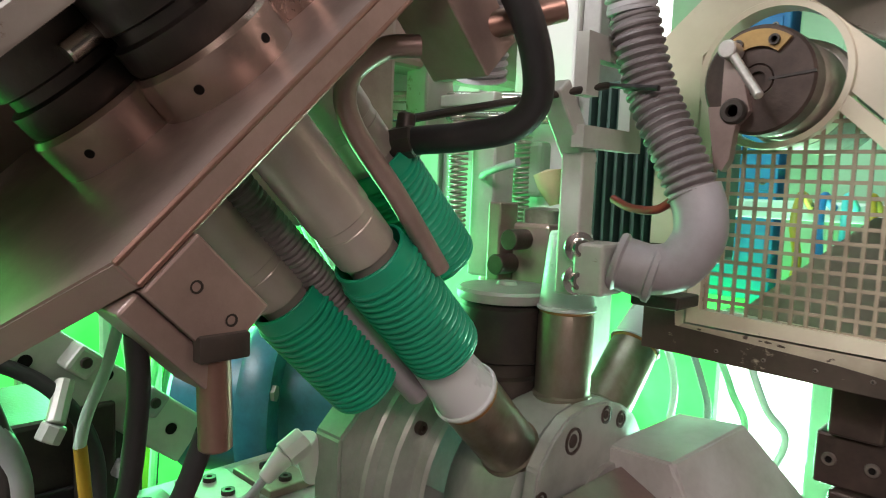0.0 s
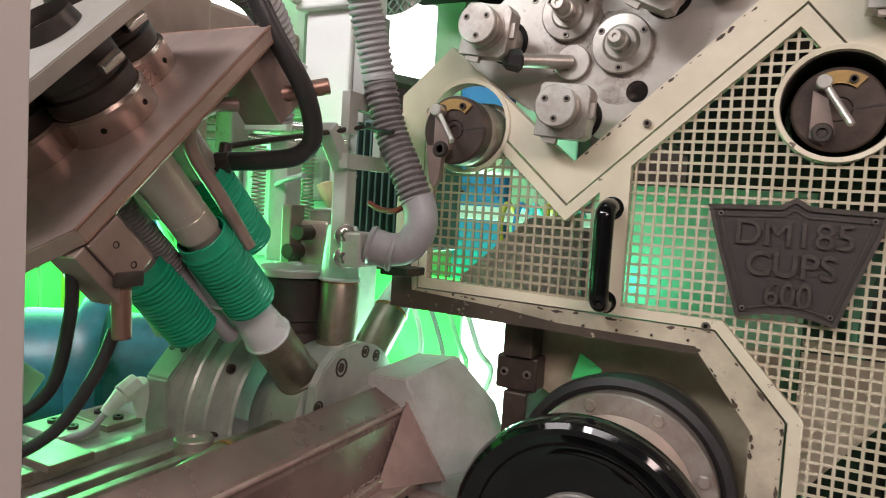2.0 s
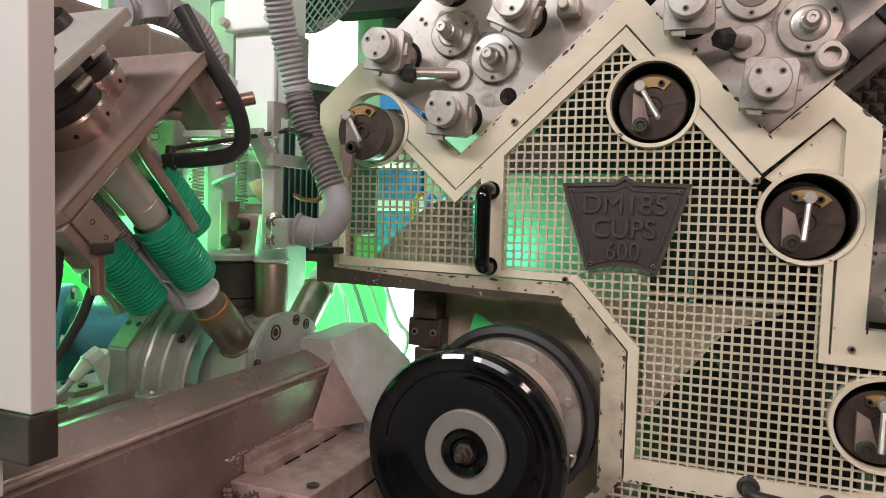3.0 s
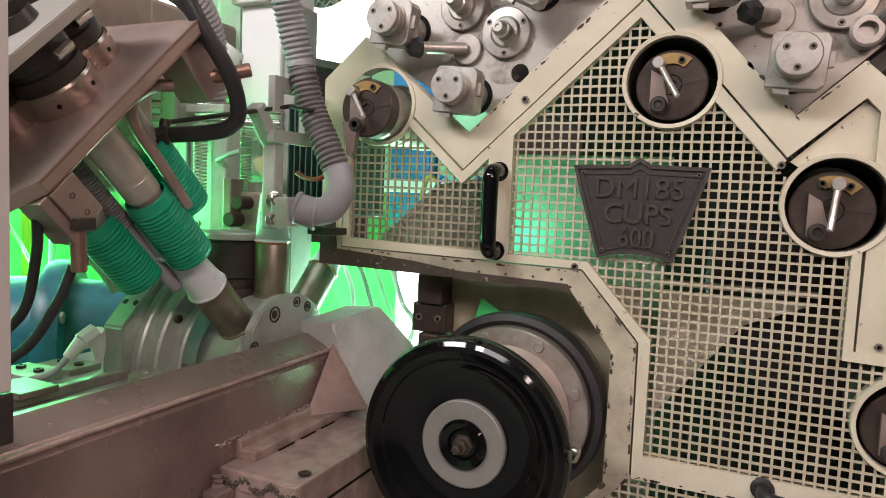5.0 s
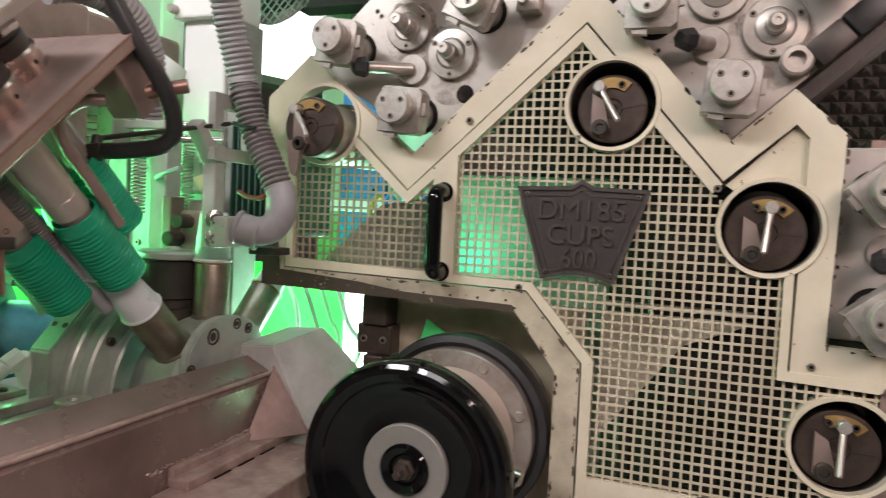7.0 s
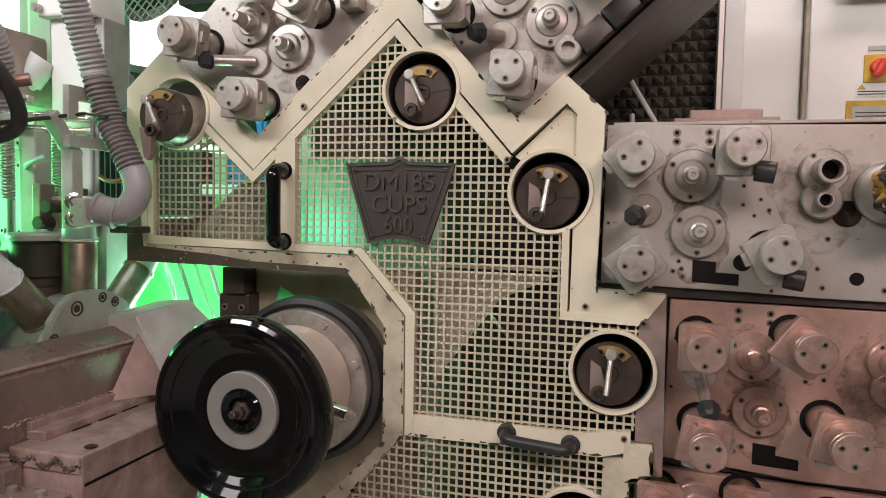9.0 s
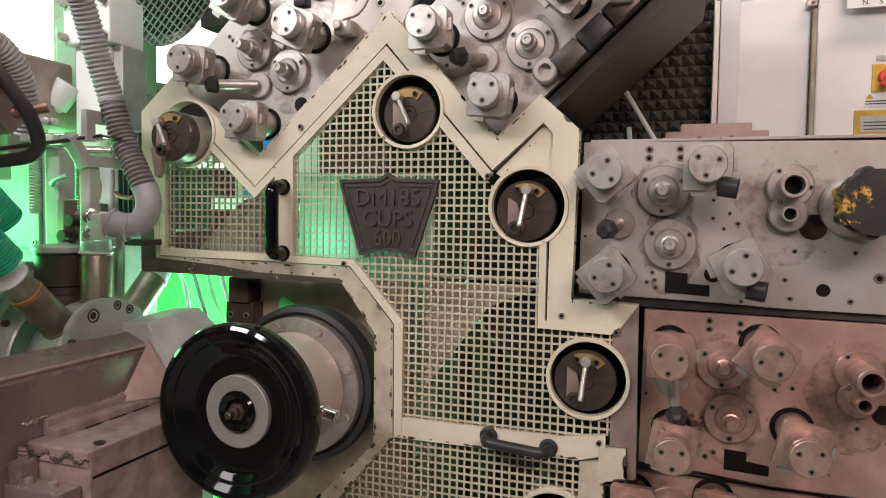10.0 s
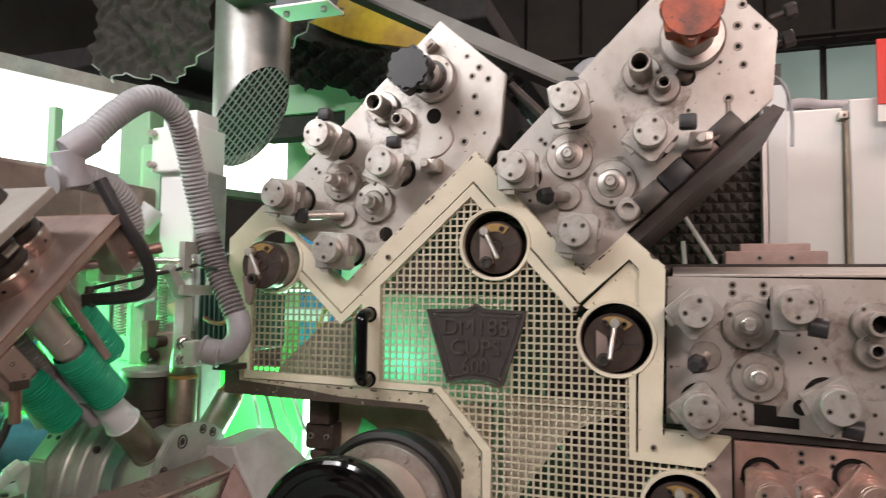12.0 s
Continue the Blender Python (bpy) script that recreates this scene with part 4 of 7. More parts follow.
bores(U1, [(-0.488, 1.915, 0.019), (-0.405, 2.055, 0.007), (-0.375, 2.025, 0.009), (-0.352, 1.995, 0.009), (-0.392, 2.005, 0.009), (-0.385, 1.955, 0.009), (-0.378, 1.915, 0.010), (-0.426, 1.92, 0.006), (-0.47, 1.86, 0.005), (-0.36, 1.865, 0.005), (-0.41, 1.848, 0.011), (-0.61, 1.628, 0.018), (-0.80, 1.79, 0.006), (-0.81, 1.80, 0.006)])
hose("sensor_cable", [(-0.475, 0.0, 1.80), (-0.45, 0.02, 1.815), (-0.43, 0.03, 1.85), (-0.445, 0.045, 1.885)], 0.003, BROWN, "thin brown sensor cable", 24, U1, 8)
bm = bmesh.new()
box(bm, -0.505, -0.462, 0.012, 0.054, 1.772, 1.805, 0.004)
rod(bm, (-0.49, 0.011, 1.79), (-0.49, -0.006, 1.79), 0.010)
part("sensor_block", bm, STEEL, U1)
bm = bmesh.new()
box(bm, -0.745, -0.715, -0.06, -0.03, 1.895, 1.925, 0.004)
part("cap", bm, RUBBER, U1)
bm = bmesh.new()
box(bm, -0.565, -0.535, -0.06, -0.03, 1.82, 1.845, 0.004)
part("cap", bm, RUBBER, U1)

U2 = unit_plate("upper_print_unit", [(0.026, 2.150), (0.192, 2.134), (0.272, 2.042), (0.260, 1.898), (-0.037, 1.622), (-0.124, 1.539), (-0.362, 1.760)], PLATE, "upper print unit with slanted pale steel plate and red knob")
for x, z, t in ((-0.148, 1.898, -8), (-0.261, 1.758, 0), (-0.130, 1.617, 5), (0.020, 1.816, 40)):
    actuator(U2, x, z, t)
shaft(U2, -0.158, 1.798, 0.052, 0.050, rs=0.016)
shaft(U2, -0.065, 1.731, 0.052, 0.055)
pin_knob(U2, -0.164, 1.706, (-0.196, 0.0, 1.702))
double_tube(U2, -0.001, 1.972, 0.047, -0.036)
bm = bmesh.new()
lathe(bm, (0.104, 0.055, 2.040), (0, -1, 0), [(0.068, 0), (0.068, 0.02), (0.064, 0.026), (0.045, 0.028), (0.042, 0.09), (0, 0.09)], 44)
part("bearing", bm, STEEL, U2)
star_knob(U2, 0.100, -0.135, 2.035, 0.062, ORANGE, "worn red-orange star knob", 0.2, thick=0.06)
bm = bmesh.new()
lathe(bm, (-0.030, 0.055, 1.671), (0, -1, 0), [(0.026, 0), (0.026, 0.03), (0.022, 0.033), (0.014, 0.033), (0.013, 0.02), (0, 0.02)], 24)
part("eye_bolt", bm, STEEL, U2)
bores(U2, [(0.090, 1.960, 0.021), (0.205, 2.105, 0.010), (0.195, 2.06, 0.010), (0.232, 2.055, 0.009), (0.195, 2.015, 0.010), (0.205, 1.975, 0.009), (0.222, 1.915, 0.005), (0.16, 1.985, 0.005), (0.095, 1.885, 0.005), (0.175, 1.905, 0.011), (0.10, 1.86, 0.004), (-0.04, 1.88, 0.004), (-0.06, 1.86, 0.004), (-0.03, 1.85, 0.004), (-0.185, 1.87, 0.007), (-0.195, 1.88, 0.007), (-0.225, 1.84, 0.007), (-0.215, 1.83, 0.007), (-0.25, 1.70, 0.005)])
hose("sensor_cable", [(0.115, -0.01, 1.80), (0.15, 0.02, 1.815), (0.172, 0.035, 1.845), (0.175, 0.05, 1.90)], 0.004, BROWN, "brown sensor cable", 24, U2, 8)
bm = bmesh.new()
box(bm, 0.095, 0.142, 0.006, 0.05, 1.79, 1.828, 0.004)
rod(bm, (0.118, 0.005, 1.81), (0.118, -0.016, 1.81), 0.010)
part("sensor_block", bm, STEEL, U2)
bm = bmesh.new()
box(bm, 0.075, 0.11, -0.045, -0.015, 1.825, 1.855, 0.005)
part("cap", bm, RUBBER, U2)
bm = bmesh.new()
box(bm, -0.155, -0.125, -0.05, -0.015, 1.925, 1.95, 0.005)
part("cap", bm, RUBBER, U2)
for z, x in ((2.09, 0.29), (2.03, 0.285)):
    bm = bmesh.new()
    rod(bm, (x - 0.03, 0.09, z - 0.01), (x, 0.09, z), 0.008)
    rod(bm, (x, 0.09, z), (x + 0.022, 0.09, z + 0.006), 0.018, seg=6)
    part("side_bolt", bm, DARK, U2)
hose("sensor_cable", [(0.255, 0.085, 1.958), (0.275, 0.08, 1.945), (0.291, 0.08, 1.915), (0.299, 0.08, 1.86), (0.298, 0.08, 1.80)], 0.0035, GREYPVC, "hanging grey sensor cable", 24, U2, 8)
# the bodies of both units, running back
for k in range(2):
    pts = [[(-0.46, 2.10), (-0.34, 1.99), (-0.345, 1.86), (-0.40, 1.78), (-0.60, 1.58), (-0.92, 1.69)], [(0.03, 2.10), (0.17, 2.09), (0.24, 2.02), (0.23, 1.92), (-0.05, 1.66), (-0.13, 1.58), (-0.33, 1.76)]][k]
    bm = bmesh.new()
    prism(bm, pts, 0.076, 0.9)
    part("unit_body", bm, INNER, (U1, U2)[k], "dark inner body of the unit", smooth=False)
bm = bmesh.new()
prism(bm, [(0.262, 1.890), (-0.035, 1.615), (-0.02, 1.595), (0.285, 1.878)], 0.07, 0.5)
part("lower_rail", bm, DARK, U2, smooth=False)
for k in range(4):
    bm = bmesh.new()
    box(bm, -0.03, 0.035, 0.02, 0.06, -0.022, 0.022, 0.004, pose(0.015 + k * 0.05, 0, 1.695 + k * 0.046, 0, -42, 0))
    part("rail_block", bm, (DARK, RUBBER, KNOB, DARK)[k], U2)

for k, (x, z) in enumerate(((-0.20, 2.12), (-0.13, 2.16))):
    hose("conduit", [(x - 0.02, 0.50, z - 0.25), (x - 0.02, 0.50, z - 0.08), (x, 0.50, z), (x + 0.05, 0.50, z + 0.03), (x + 0.10, 0.50, z - 0.02), (x + 0.11, 0.5, z - 0.2)], 0.026, GREYPVC, "grey conduit arch behind the upper units", 30)
bm = bmesh.new()
prism(bm, [(-1.15, 2.545), (-1.13, 2.59), (-0.02, 1.985), (-0.03, 1.945)], 0.30, 0.36)
rl = thing("slanted_rail", "grey slanted rail behind the upper units", "rail")
part("rail", bm, mat("dull_grey_primer", (0.24, 0.225, 0.205), 0.6, second=(0.15, 0.135, 0.12), scale=5, amount=0.8, fine=200, bump=0.1), rl, smooth=False)
bm = bmesh.new()
prism(bm, [(-1.15, 2.535), (-1.15, 2.5445), (-0.03, 1.9445), (-0.03, 1.935)], 0.29, 0.40)
part("flange", bm, DARK, rl, smooth=False)
for k in range(6):
    bm = bmesh.new()
    rod(bm, (-0.31 + 0.02 * (k % 3), 0.10 + 0.04 * k, 1.99 - 0.03 * k), (-0.20 - 0.01 * k, 0.12 + 0.03 * k, 1.88 - 0.02 * k), 0.012 + 0.003 * (k % 2))
    solid("dark_pipe", bm, (DARK, RUBBER, BROWN)[k % 3], "dark pipe between the upper units", "pipe")

B1 = unit_plate("side_print_unit", [(0.049, 1.527), (0.98, 1.516), (0.98, 1.200), (0.43, 1.206), (0.315, 1.211), (0.045, 1.216)], PLATE, "side print unit drawer with brushed steel face and cylinder heads")
for x, z, t in ((0.103, 1.458, 50), (0.281, 1.470, 0), (0.111, 1.266, 50), (0.345, 1.290, 60)):
    actuator(B1, x, z, t)
shaft(B1, 0.206, 1.428, 0.050, 0.055)
shaft(B1, 0.222, 1.323, 0.050, 0.055)
double_tube(B1, 0.431, 1.437, -0.002, -0.052, 0.05)
pin_knob(B1, 0.124, 1.362, (0.108, -0.01, 1.352))
star_knob(B1, 0.548, -0.07, 1.405, 0.064, mat("worn_black_knob", (0.02, 0.02, 0.02), 0.35, second=(0.05, 0.04, 0.03), wear=(0.55, 0.30, 0.05), wear_scale=13, wear_at=0.55), "black star knob with paint worn to orange", 0.1, thick=0.06)
bm = bmesh.new()
lathe(bm, (0.535, 0.055, 1.400), (0, -1, 0), [(0.055, 0), (0.055, 0.015), (0.05, 0.02), (0.03, 0.022), (0.03, 0.08), (0, 0.08)], 40)
part("bearing", bm, STEEL, B1)
for x, z in ((0.322, 1.428), (0.375, 1.245)):
    bm = bmesh.new()
    rod(bm, (x - 0.02, -0.045, z + 0.005), (x + 0.012, -0.05, z), 0.019)
    part("cap", bm, RUBBER, B1)
bores(B1, [(0.178, 1.510, 0.008), (0.236, 1.510, 0.008), (0.178, 1.493, 0.008), (0.237, 1.493, 0.008), (0.474, 1.361, 0.024), (0.495, 1.244, 0.012), (0.585, 1.27, 0.010), (0.303, 1.266, 0.016), (0.445, 1.315, 0.005), (0.545, 1.315, 0.005), (0.30, 1.375, 0.004), (0.33, 1.385, 0.004), (0.30, 1.41, 0.004), (0.345, 1.365, 0.005), (0.32, 1.355, 0.004), (0.43, 1.26, 0.005), (0.44, 1.225, 0.005), (0.54, 1.225, 0.006), (0.056, 1.335, 0.004), (0.19, 1.265, 0.005), (0.195, 1.25, 0.005), (0.18, 1.245, 0.005), (0.197, 1.235, 0.006), (0.355, 1.215, 0.004), (0.65, 1.30, 0.012), (0.70, 1.44, 0.010)])
# thin black sheet that draws the shade of an opening
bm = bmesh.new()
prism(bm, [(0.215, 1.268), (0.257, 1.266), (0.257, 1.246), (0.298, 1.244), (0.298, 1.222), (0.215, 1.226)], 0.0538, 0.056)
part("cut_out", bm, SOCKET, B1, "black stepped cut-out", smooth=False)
bm = bmesh.new()
prism(bm, [(0.052, 1.524), (0.98, 1.513), (0.98, 1.22), (0.05, 1.22)], 0.076, 0.6)
part("unit_body", bm, PLATE, B1, smooth=False)
bm = bmesh.new()
box(bm, 0.06, 1.2, 0.012, 0.50, 0.0, 0.006, 0.001, pose(0, 0.06, 1.5265, 3.8, 0, 0))
part("top_sheet", bm, PLATE, B1, "pale sloping cover sheet", smooth=False)
bm = bmesh.new()
box(bm, 0.02, 0.74, 0.565, 0.60, 1.45, 1.574, 0.002)
part("rear_rail", bm, DARK, B1, smooth=False)
bm = bmesh.new()
box(bm, 0.20, 0.46, 0.605, 0.72, 1.45, 1.612, 0.004)
box(bm, 0.24, 0.42, 0.615, 0.71, 1.60, 1.634, 0.004)
cb = part("cover_block", bm, mat("dusty_pink_steel", (0.50, 0.37, 0.33), 0.45, 0.2, second=(0.30, 0.20, 0.175), scale=9, amount=0.8), B1, "dusty pink cover block", smooth=False)
for x in (0.29, 0.37):
    fixing(cb, x, 0.604, 1.592, 0.008, 0.003)
bm = bmesh.new()
prism(bm, [(0.040, 1.214), (0.31, 1.208), (0.98, 1.196), (0.98, 1.184), (0.176, 1.194), (0.03, 1.205)], 0.065, 0.5)
part("guide_gap", bm, DARK, B1, "dark gap between the units", smooth=False)

# the red of this unit and the next is coloured-in light
B2 = unit_plate("side_print_unit", [(0.178, 1.190), (0.98, 1.182), (0.98, 0.855), (0.42, 0.862), (0.30, 0.872), (0.174, 0.878)], PLATE_REDLIT, "lower side print unit with red-lit steel face and long cylinder heads")
for x, z, t in ((0.228, 1.123, 0), (0.392, 1.135, 35), (0.236, 0.955, 10), (0.452, 0.98, 12)):
    actuator(B2, x, z, t, -0.13, 0.032, metal=HEAD_REDLIT, neck=0.035)
shaft(B2, 0.326, 1.091, 0.048, 0.055, metal=HEAD_REDLIT)
shaft(B2, 0.343, 0.988, 0.048, 0.062, metal=HEAD_REDLIT)
double_tube(B2, 0.556, 1.098, 0.0, -0.050, 0.09, HEAD_REDLIT)
pin_knob(B2, 0.235, 1.05, (0.243, -0.03, 1.01))
bores(B2, [(0.30, 1.175, 0.007), (0.356, 1.172, 0.007), (0.30, 1.158, 0.007), (0.356, 1.155, 0.007), (0.19, 1.115, 0.004), (0.185, 1.02, 0.004), (0.42, 1.05, 0.005), (0.45, 1.055, 0.005), (0.415, 1.065, 0.004), (0.30, 0.905, 0.006), (0.315, 0.915, 0.006), (0.60, 1.02, 0.018), (0.56, 0.99, 0.005)])
# black sheet again, shade of an opening as colour
bm = bmesh.new()
prism(bm, [(0.335, 0.925), (0.375, 0.922), (0.375, 0.905), (0.415, 0.900), (0.415, 0.880), (0.335, 0.884)], 0.0538, 0.056)
part("cut_out", bm, SOCKET, B2, smooth=False)
bm = bmesh.new()
prism(bm, [(0.180, 1.186), (0.98, 1.178), (0.98, 0.86), (0.18, 0.882)], 0.076, 0.6)
part("unit_body", bm, PLATE_REDLIT, B2, smooth=False)
bm = bmesh.new()
prism(bm, [(0.17, 0.876), (0.98, 0.852), (0.98, 0.838), (0.17, 0.864)], 0.065, 0.5)
part("guide_gap", bm, DARK, B2, smooth=False)

B3 = unit_plate("side_print_unit", [(0.125, 0.858), (0.98, 0.835), (0.98, 0.50), (0.125, 0.50)], PLATE_REDLIT, "lowest side print unit with steel face coloured as red-lit")
for x, z, t in ((0.166, 0.815, 0), (0.318, 0.825, 0), (0.47, 0.80, 0)):
    actuator(B3, x, z, t, -0.10, 0.032, metal=HEAD_REDLIT, neck=0.035)
shaft(B3, 0.24, 0.79, 0.048, 0.05, metal=HEAD_REDLIT)
bm = bmesh.new()
prism(bm, [(0.13, 0.85), (0.98, 0.83), (0.98, 0.35), (0.13, 0.35)], 0.076, 0.6)
part("unit_body", bm, PLATE_REDLIT, B3, smooth=False)

# ---- cup turret: mandrels on a wheel that turns about the x axis ----
HUB = Vector((-1.102, -0.07, 1.0))
turret = thing("cup_turret", "grey indexing wheel with eight steel mandrels for plastic cups", "turret", HUB)
bm = bmesh.new()
lathe(bm, (0, 0, 0), (1, 0, 0), [(0, -0.10), (0.115, -0.10), (0.125, -0.09), (0.150, -0.045), (0.155, -0.03), (0.155, 0.03), (0.145, 0.038), (0.105, 0.042), (0.10, 0.05), (0.06, 0.055), (0, 0.055)], 56)
part("wheel_body", bm, GREENLIT_CAST, turret, "grey greasy wheel body")
bm = bmesh.new()
lathe(bm, (0.05, 0, 0), (1, 0, 0), [(0.04, 0), (0.075, 0.002), (0.082, 0.01), (0.082, 0.03), (0.07, 0.034), (0.03, 0.034), (0, 0.034)], 48)
part("front_flange", bm, GREYPAINT, turret)
for k in range(8):
    a = k * math.tau / 8 + 0.2
    bm = bmesh.new()
    lathe(bm, (0.04, 0.125 * math.cos(a), 0.125 * math.sin(a)), (1, 0, 0), [(0.011, -0.002), (0.011, 0.003), (0.008, 0.004), (0.006, 0.0), (0, 0.0)], 14)
    part("socket_screw", bm, KNOB, turret)
MS = mat("mandrel_steel", (0.40, 0.355, 0.29), 0.33, 0.8, second=(0.19, 0.14, 0.095), scale=14, amount=0.9, bump=0.05, wear=(0.13, 0.085, 0.05), wear_scale=16, wear_at=0.66, stretch=(1, 1, 0.6))
for k in range(8):
    a = k * math.tau / 8
    d = Vector((0, -math.sin(a), math.cos(a)))
    bm = bmesh.new()
    lathe(bm, d * 0.145, d, [(0.039, 0), (0.039, 0.010), (0.0365, 0.013), (0.0365, 0.112), (0.0355, 0.116), (0.035, 0.121)], 36)
    mandrel = part("mandrel", bm, MS, turret, "smooth steel mandrel")
    bm = bmesh.new()
    lathe(bm, d * 0.145, d, [(0.035, 0.119), (0.0366, 0.121), (0.0366, 0.128), (0.035, 0.130), (0.034, 0.130)], 36)
    part("ring", bm, RUST, mandrel, "rust-brown ring")
    bm = bmesh.new()
    lathe(bm, d * 0.145, d, [(0.034, 0.128), (0.033, 0.135), (0.025, 0.205), (0.022, 0.21), (0, 0.21)], 36)
    part("nose", bm, MS, mandrel, "conical mandrel nose")


def cup(name_label):
    bm = bmesh.new()
    lathe(bm, (0, 0, 0), (0, 0, 1), [(0.0385, 0.0), (0.0395, 0.002), (0.0385, 0.005), (0.0368, 0.006), (0.035, 0.020), (0.0275, 0.098), (0.025, 0.102), (0, 0.102), (0, 0.1005), (0.024, 0.1005), (0.0265, 0.097), (0.034, 0.020), (0.0358, 0.005), (0.0375, 0.0)], 40)
    return solid("plastic_cup", bm, CUP, name_label, "cup", "cups on the turret")


TURN_TIME = 0.33
MIDS = (0.41, 1.12, 1.83, 2.55, 3.26, 3.98, 4.70, 5.41, 6.11, 6.76, 7.41, 8.12, 8.83, 9.53, 10.27, 10.98, 11.70)
cups = [cup("milky white tapered plastic cup on a mandrel") for k in range(18)]

# support housing of the turret
housing = thing("turret_housing", "heavy grey bearing housing behind the turret wheel", "housing", (0, 0, 0))
bm = bmesh.new()
lathe(bm, HUB + Vector((-0.11, 0, 0)), (-1, 0, 0), [(0.165, -0.02), (0.17, -0.016), (0.17, 0), (0.205, 0.002), (0.21, 0.006), (0.21, 0.028), (0.222, 0.03), (0.226, 0.034), (0.226, 0.05), (0.19, 0.056), (0.12, 0.06), (0.11, 0.25), (0, 0.25)], 56)
part("bearing_drum", bm, GREENLIT_CAST, housing)
bm = bmesh.new()
oct_ = [(HUB.y + 0.262 * math.cos(math.tau * (k + 0.5) / 8), HUB.z + 0.262 * math.sin(math.tau * (k + 0.5) / 8)) for k in range(8)]
prism(bm, oct_, 0, 0.055, Matrix(((0, -1, 0, -1.2635), (1, 0, 0, 0), (0, 0, 1, 0), (0, 0, 0, 1))))
bmesh.ops.bevel(bm, geom=bm.edges[:], offset=0.004, segments=2, affect="EDGES")
of = part("octagonal_flange", bm, GREENLIT_CAST, housing, "grey eight-sided flange", smooth=False)
for k in range(8):
    a = math.tau * k / 8
    for dx in (-0.277, -0.304):
        n_ = Vector((0, math.cos(a), math.sin(a)))
        bm = bmesh.new()
        lathe(bm, Vector((-1.0 + dx, HUB.y, HUB.z)) + n_ * 0.242 + Vector((0, -math.sin(a), math.cos(a))) * 0.04, n_, [(0.006, -0.002), (0.006, 0.0012), (0.003, 0.0014), (0, 0.0006)], 12)
        part("grub_screw", bm, DARK, of)
for k in range(10):
    a = math.tau * k / 10
    bm = bmesh.new()
    lathe(bm, HUB + Vector((-0.112, 0.19 * math.cos(a), 0.19 * math.sin(a))), (1, 0, 0), [(0.009, -0.002), (0.009, 0.007), (0.008, 0.008), (0.0045, 0.008), (0.004, 0.004), (0, 0.004)], 14)
    part("cap_screw", bm, KNOB, housing)
MX = Matrix(((0, -1, 0, -1.040), (1, 0, 0, 0), (0, 0, 1, 0), (0, 0, 0, 1)))
bm = bmesh.new()
prism(bm, [(-0.245, 0.92), (0.05, 0.92), (0.045, 1.04), (0.028, 1.09), (0.0, 1.128), (-0.035, 1.150), (-0.075, 1.163), (-0.120, 1.166), (-0.160, 1.160), (-0.190, 1.140), (-0.215, 1.110)], -0.010, 0.010, MX)
bmesh.ops.bevel(bm, geom=bm.edges[:], offset=0.003, segments=2, affect="EDGES")
flange = part("front_segment", bm, GREENLIT_CAST, housing, "grey segment plate with socket screws", smooth=False)
for y, z, r in ((-0.150, 1.130, 0.0135), (-0.078, 1.146, 0.0085), (-0.040, 1.132, 0.0085), (-0.21, 1.075, 0.008)):
    bm = bmesh.new()
    lathe(bm, (-1.029, y, z), (1, 0, 0), [(r + 0.003, -0.002), (r + 0.003, 0.0008), (r, 0.001), (r * 0.95, -0.0012), (r * 0.65, -0.0012), (r * 0.6, 0.0), (r * 0.3, 0.0), (0, -0.001)], 18)
    part("socket_screw", bm, KNOB, flange)
bm = bmesh.new()
box(bm, -1.6, -1.0, -0.35, 0.25, 0.0, 0.74, 0.01)
part("pedestal", bm, GREYPAINT, housing, smooth=False)

# round stacked discs behind the upright mandrel
bm = bmesh.new()
lathe(bm, (-1.20, -0.075, 1.135), (0, 0, 1), [(0, 0), (0.062, 0), (0.062, 0.03), (0.055, 0.034), (0.055, 0.05), (0.064, 0.054), (0.064, 0.125), (0.06, 0.13), (0, 0.131)], 48)
pulley = thing("belt_pulley", "dark grooved pulley with a dusty steel lid", "pulley")
part("drum", bm, DARK, pulley)
bm = bmesh.new()
lathe(bm, (-1.20, -0.075, 1.135), (0, 0, 1), [(0, 0.133), (0.068, 0.134), (0.07, 0.138), (0.07, 0.146), (0.066, 0.15), (0.015, 0.153), (0.012, 0.158), (0, 0.158)], 48)
part("lid", bm, GREYPAINT, pulley, "dusty grey lid")

# ---- blow-off tubes: parallel pipes through a slanted brown plate ----
DIR = Vector((0, -0.70711, 0.70711))
UP = Vector((0, 0.70711, 0.70711))


def at(x, a, p):
    return Vector((x, HUB.y, HUB.z)) + DIR * a + UP * p


MT = Matrix.Translation(Vector((0, HUB.y, HUB.z))) @ Matrix(((1, 0, 0, 0), (0, DIR.y, UP.y, 0), (0, DIR.z, UP.z, 0), (0, 0, 0, 1)))
arm = thing("blow_off_head", "brown steel tube head with slanted plates, flanges and pipes", "tube head", (0, 0, 0))
for a0, a1, p0, p1, x0, x1, material in ((0.684, 0.704, -0.170, 0.192, -1.36, -0.968, BROWN), (0.802, 0.818, -0.172, 0.132, -1.36, -1.0, PLATE)):
    bm = bmesh.new()
    low = -0.36 if a0 < 0.75 else -0.30
    prism(bm, [(x1, p0), (x1, p1), (x0, p1), (x0, low), (x1 - (p0 - low), low)], a0, a1, MT)
    bmesh.ops.bevel(bm, geom=bm.edges[:], offset=0.0015, segments=2, affect="EDGES")
    part("plate", bm, material, arm, "slanted brown steel plate", smooth=False)
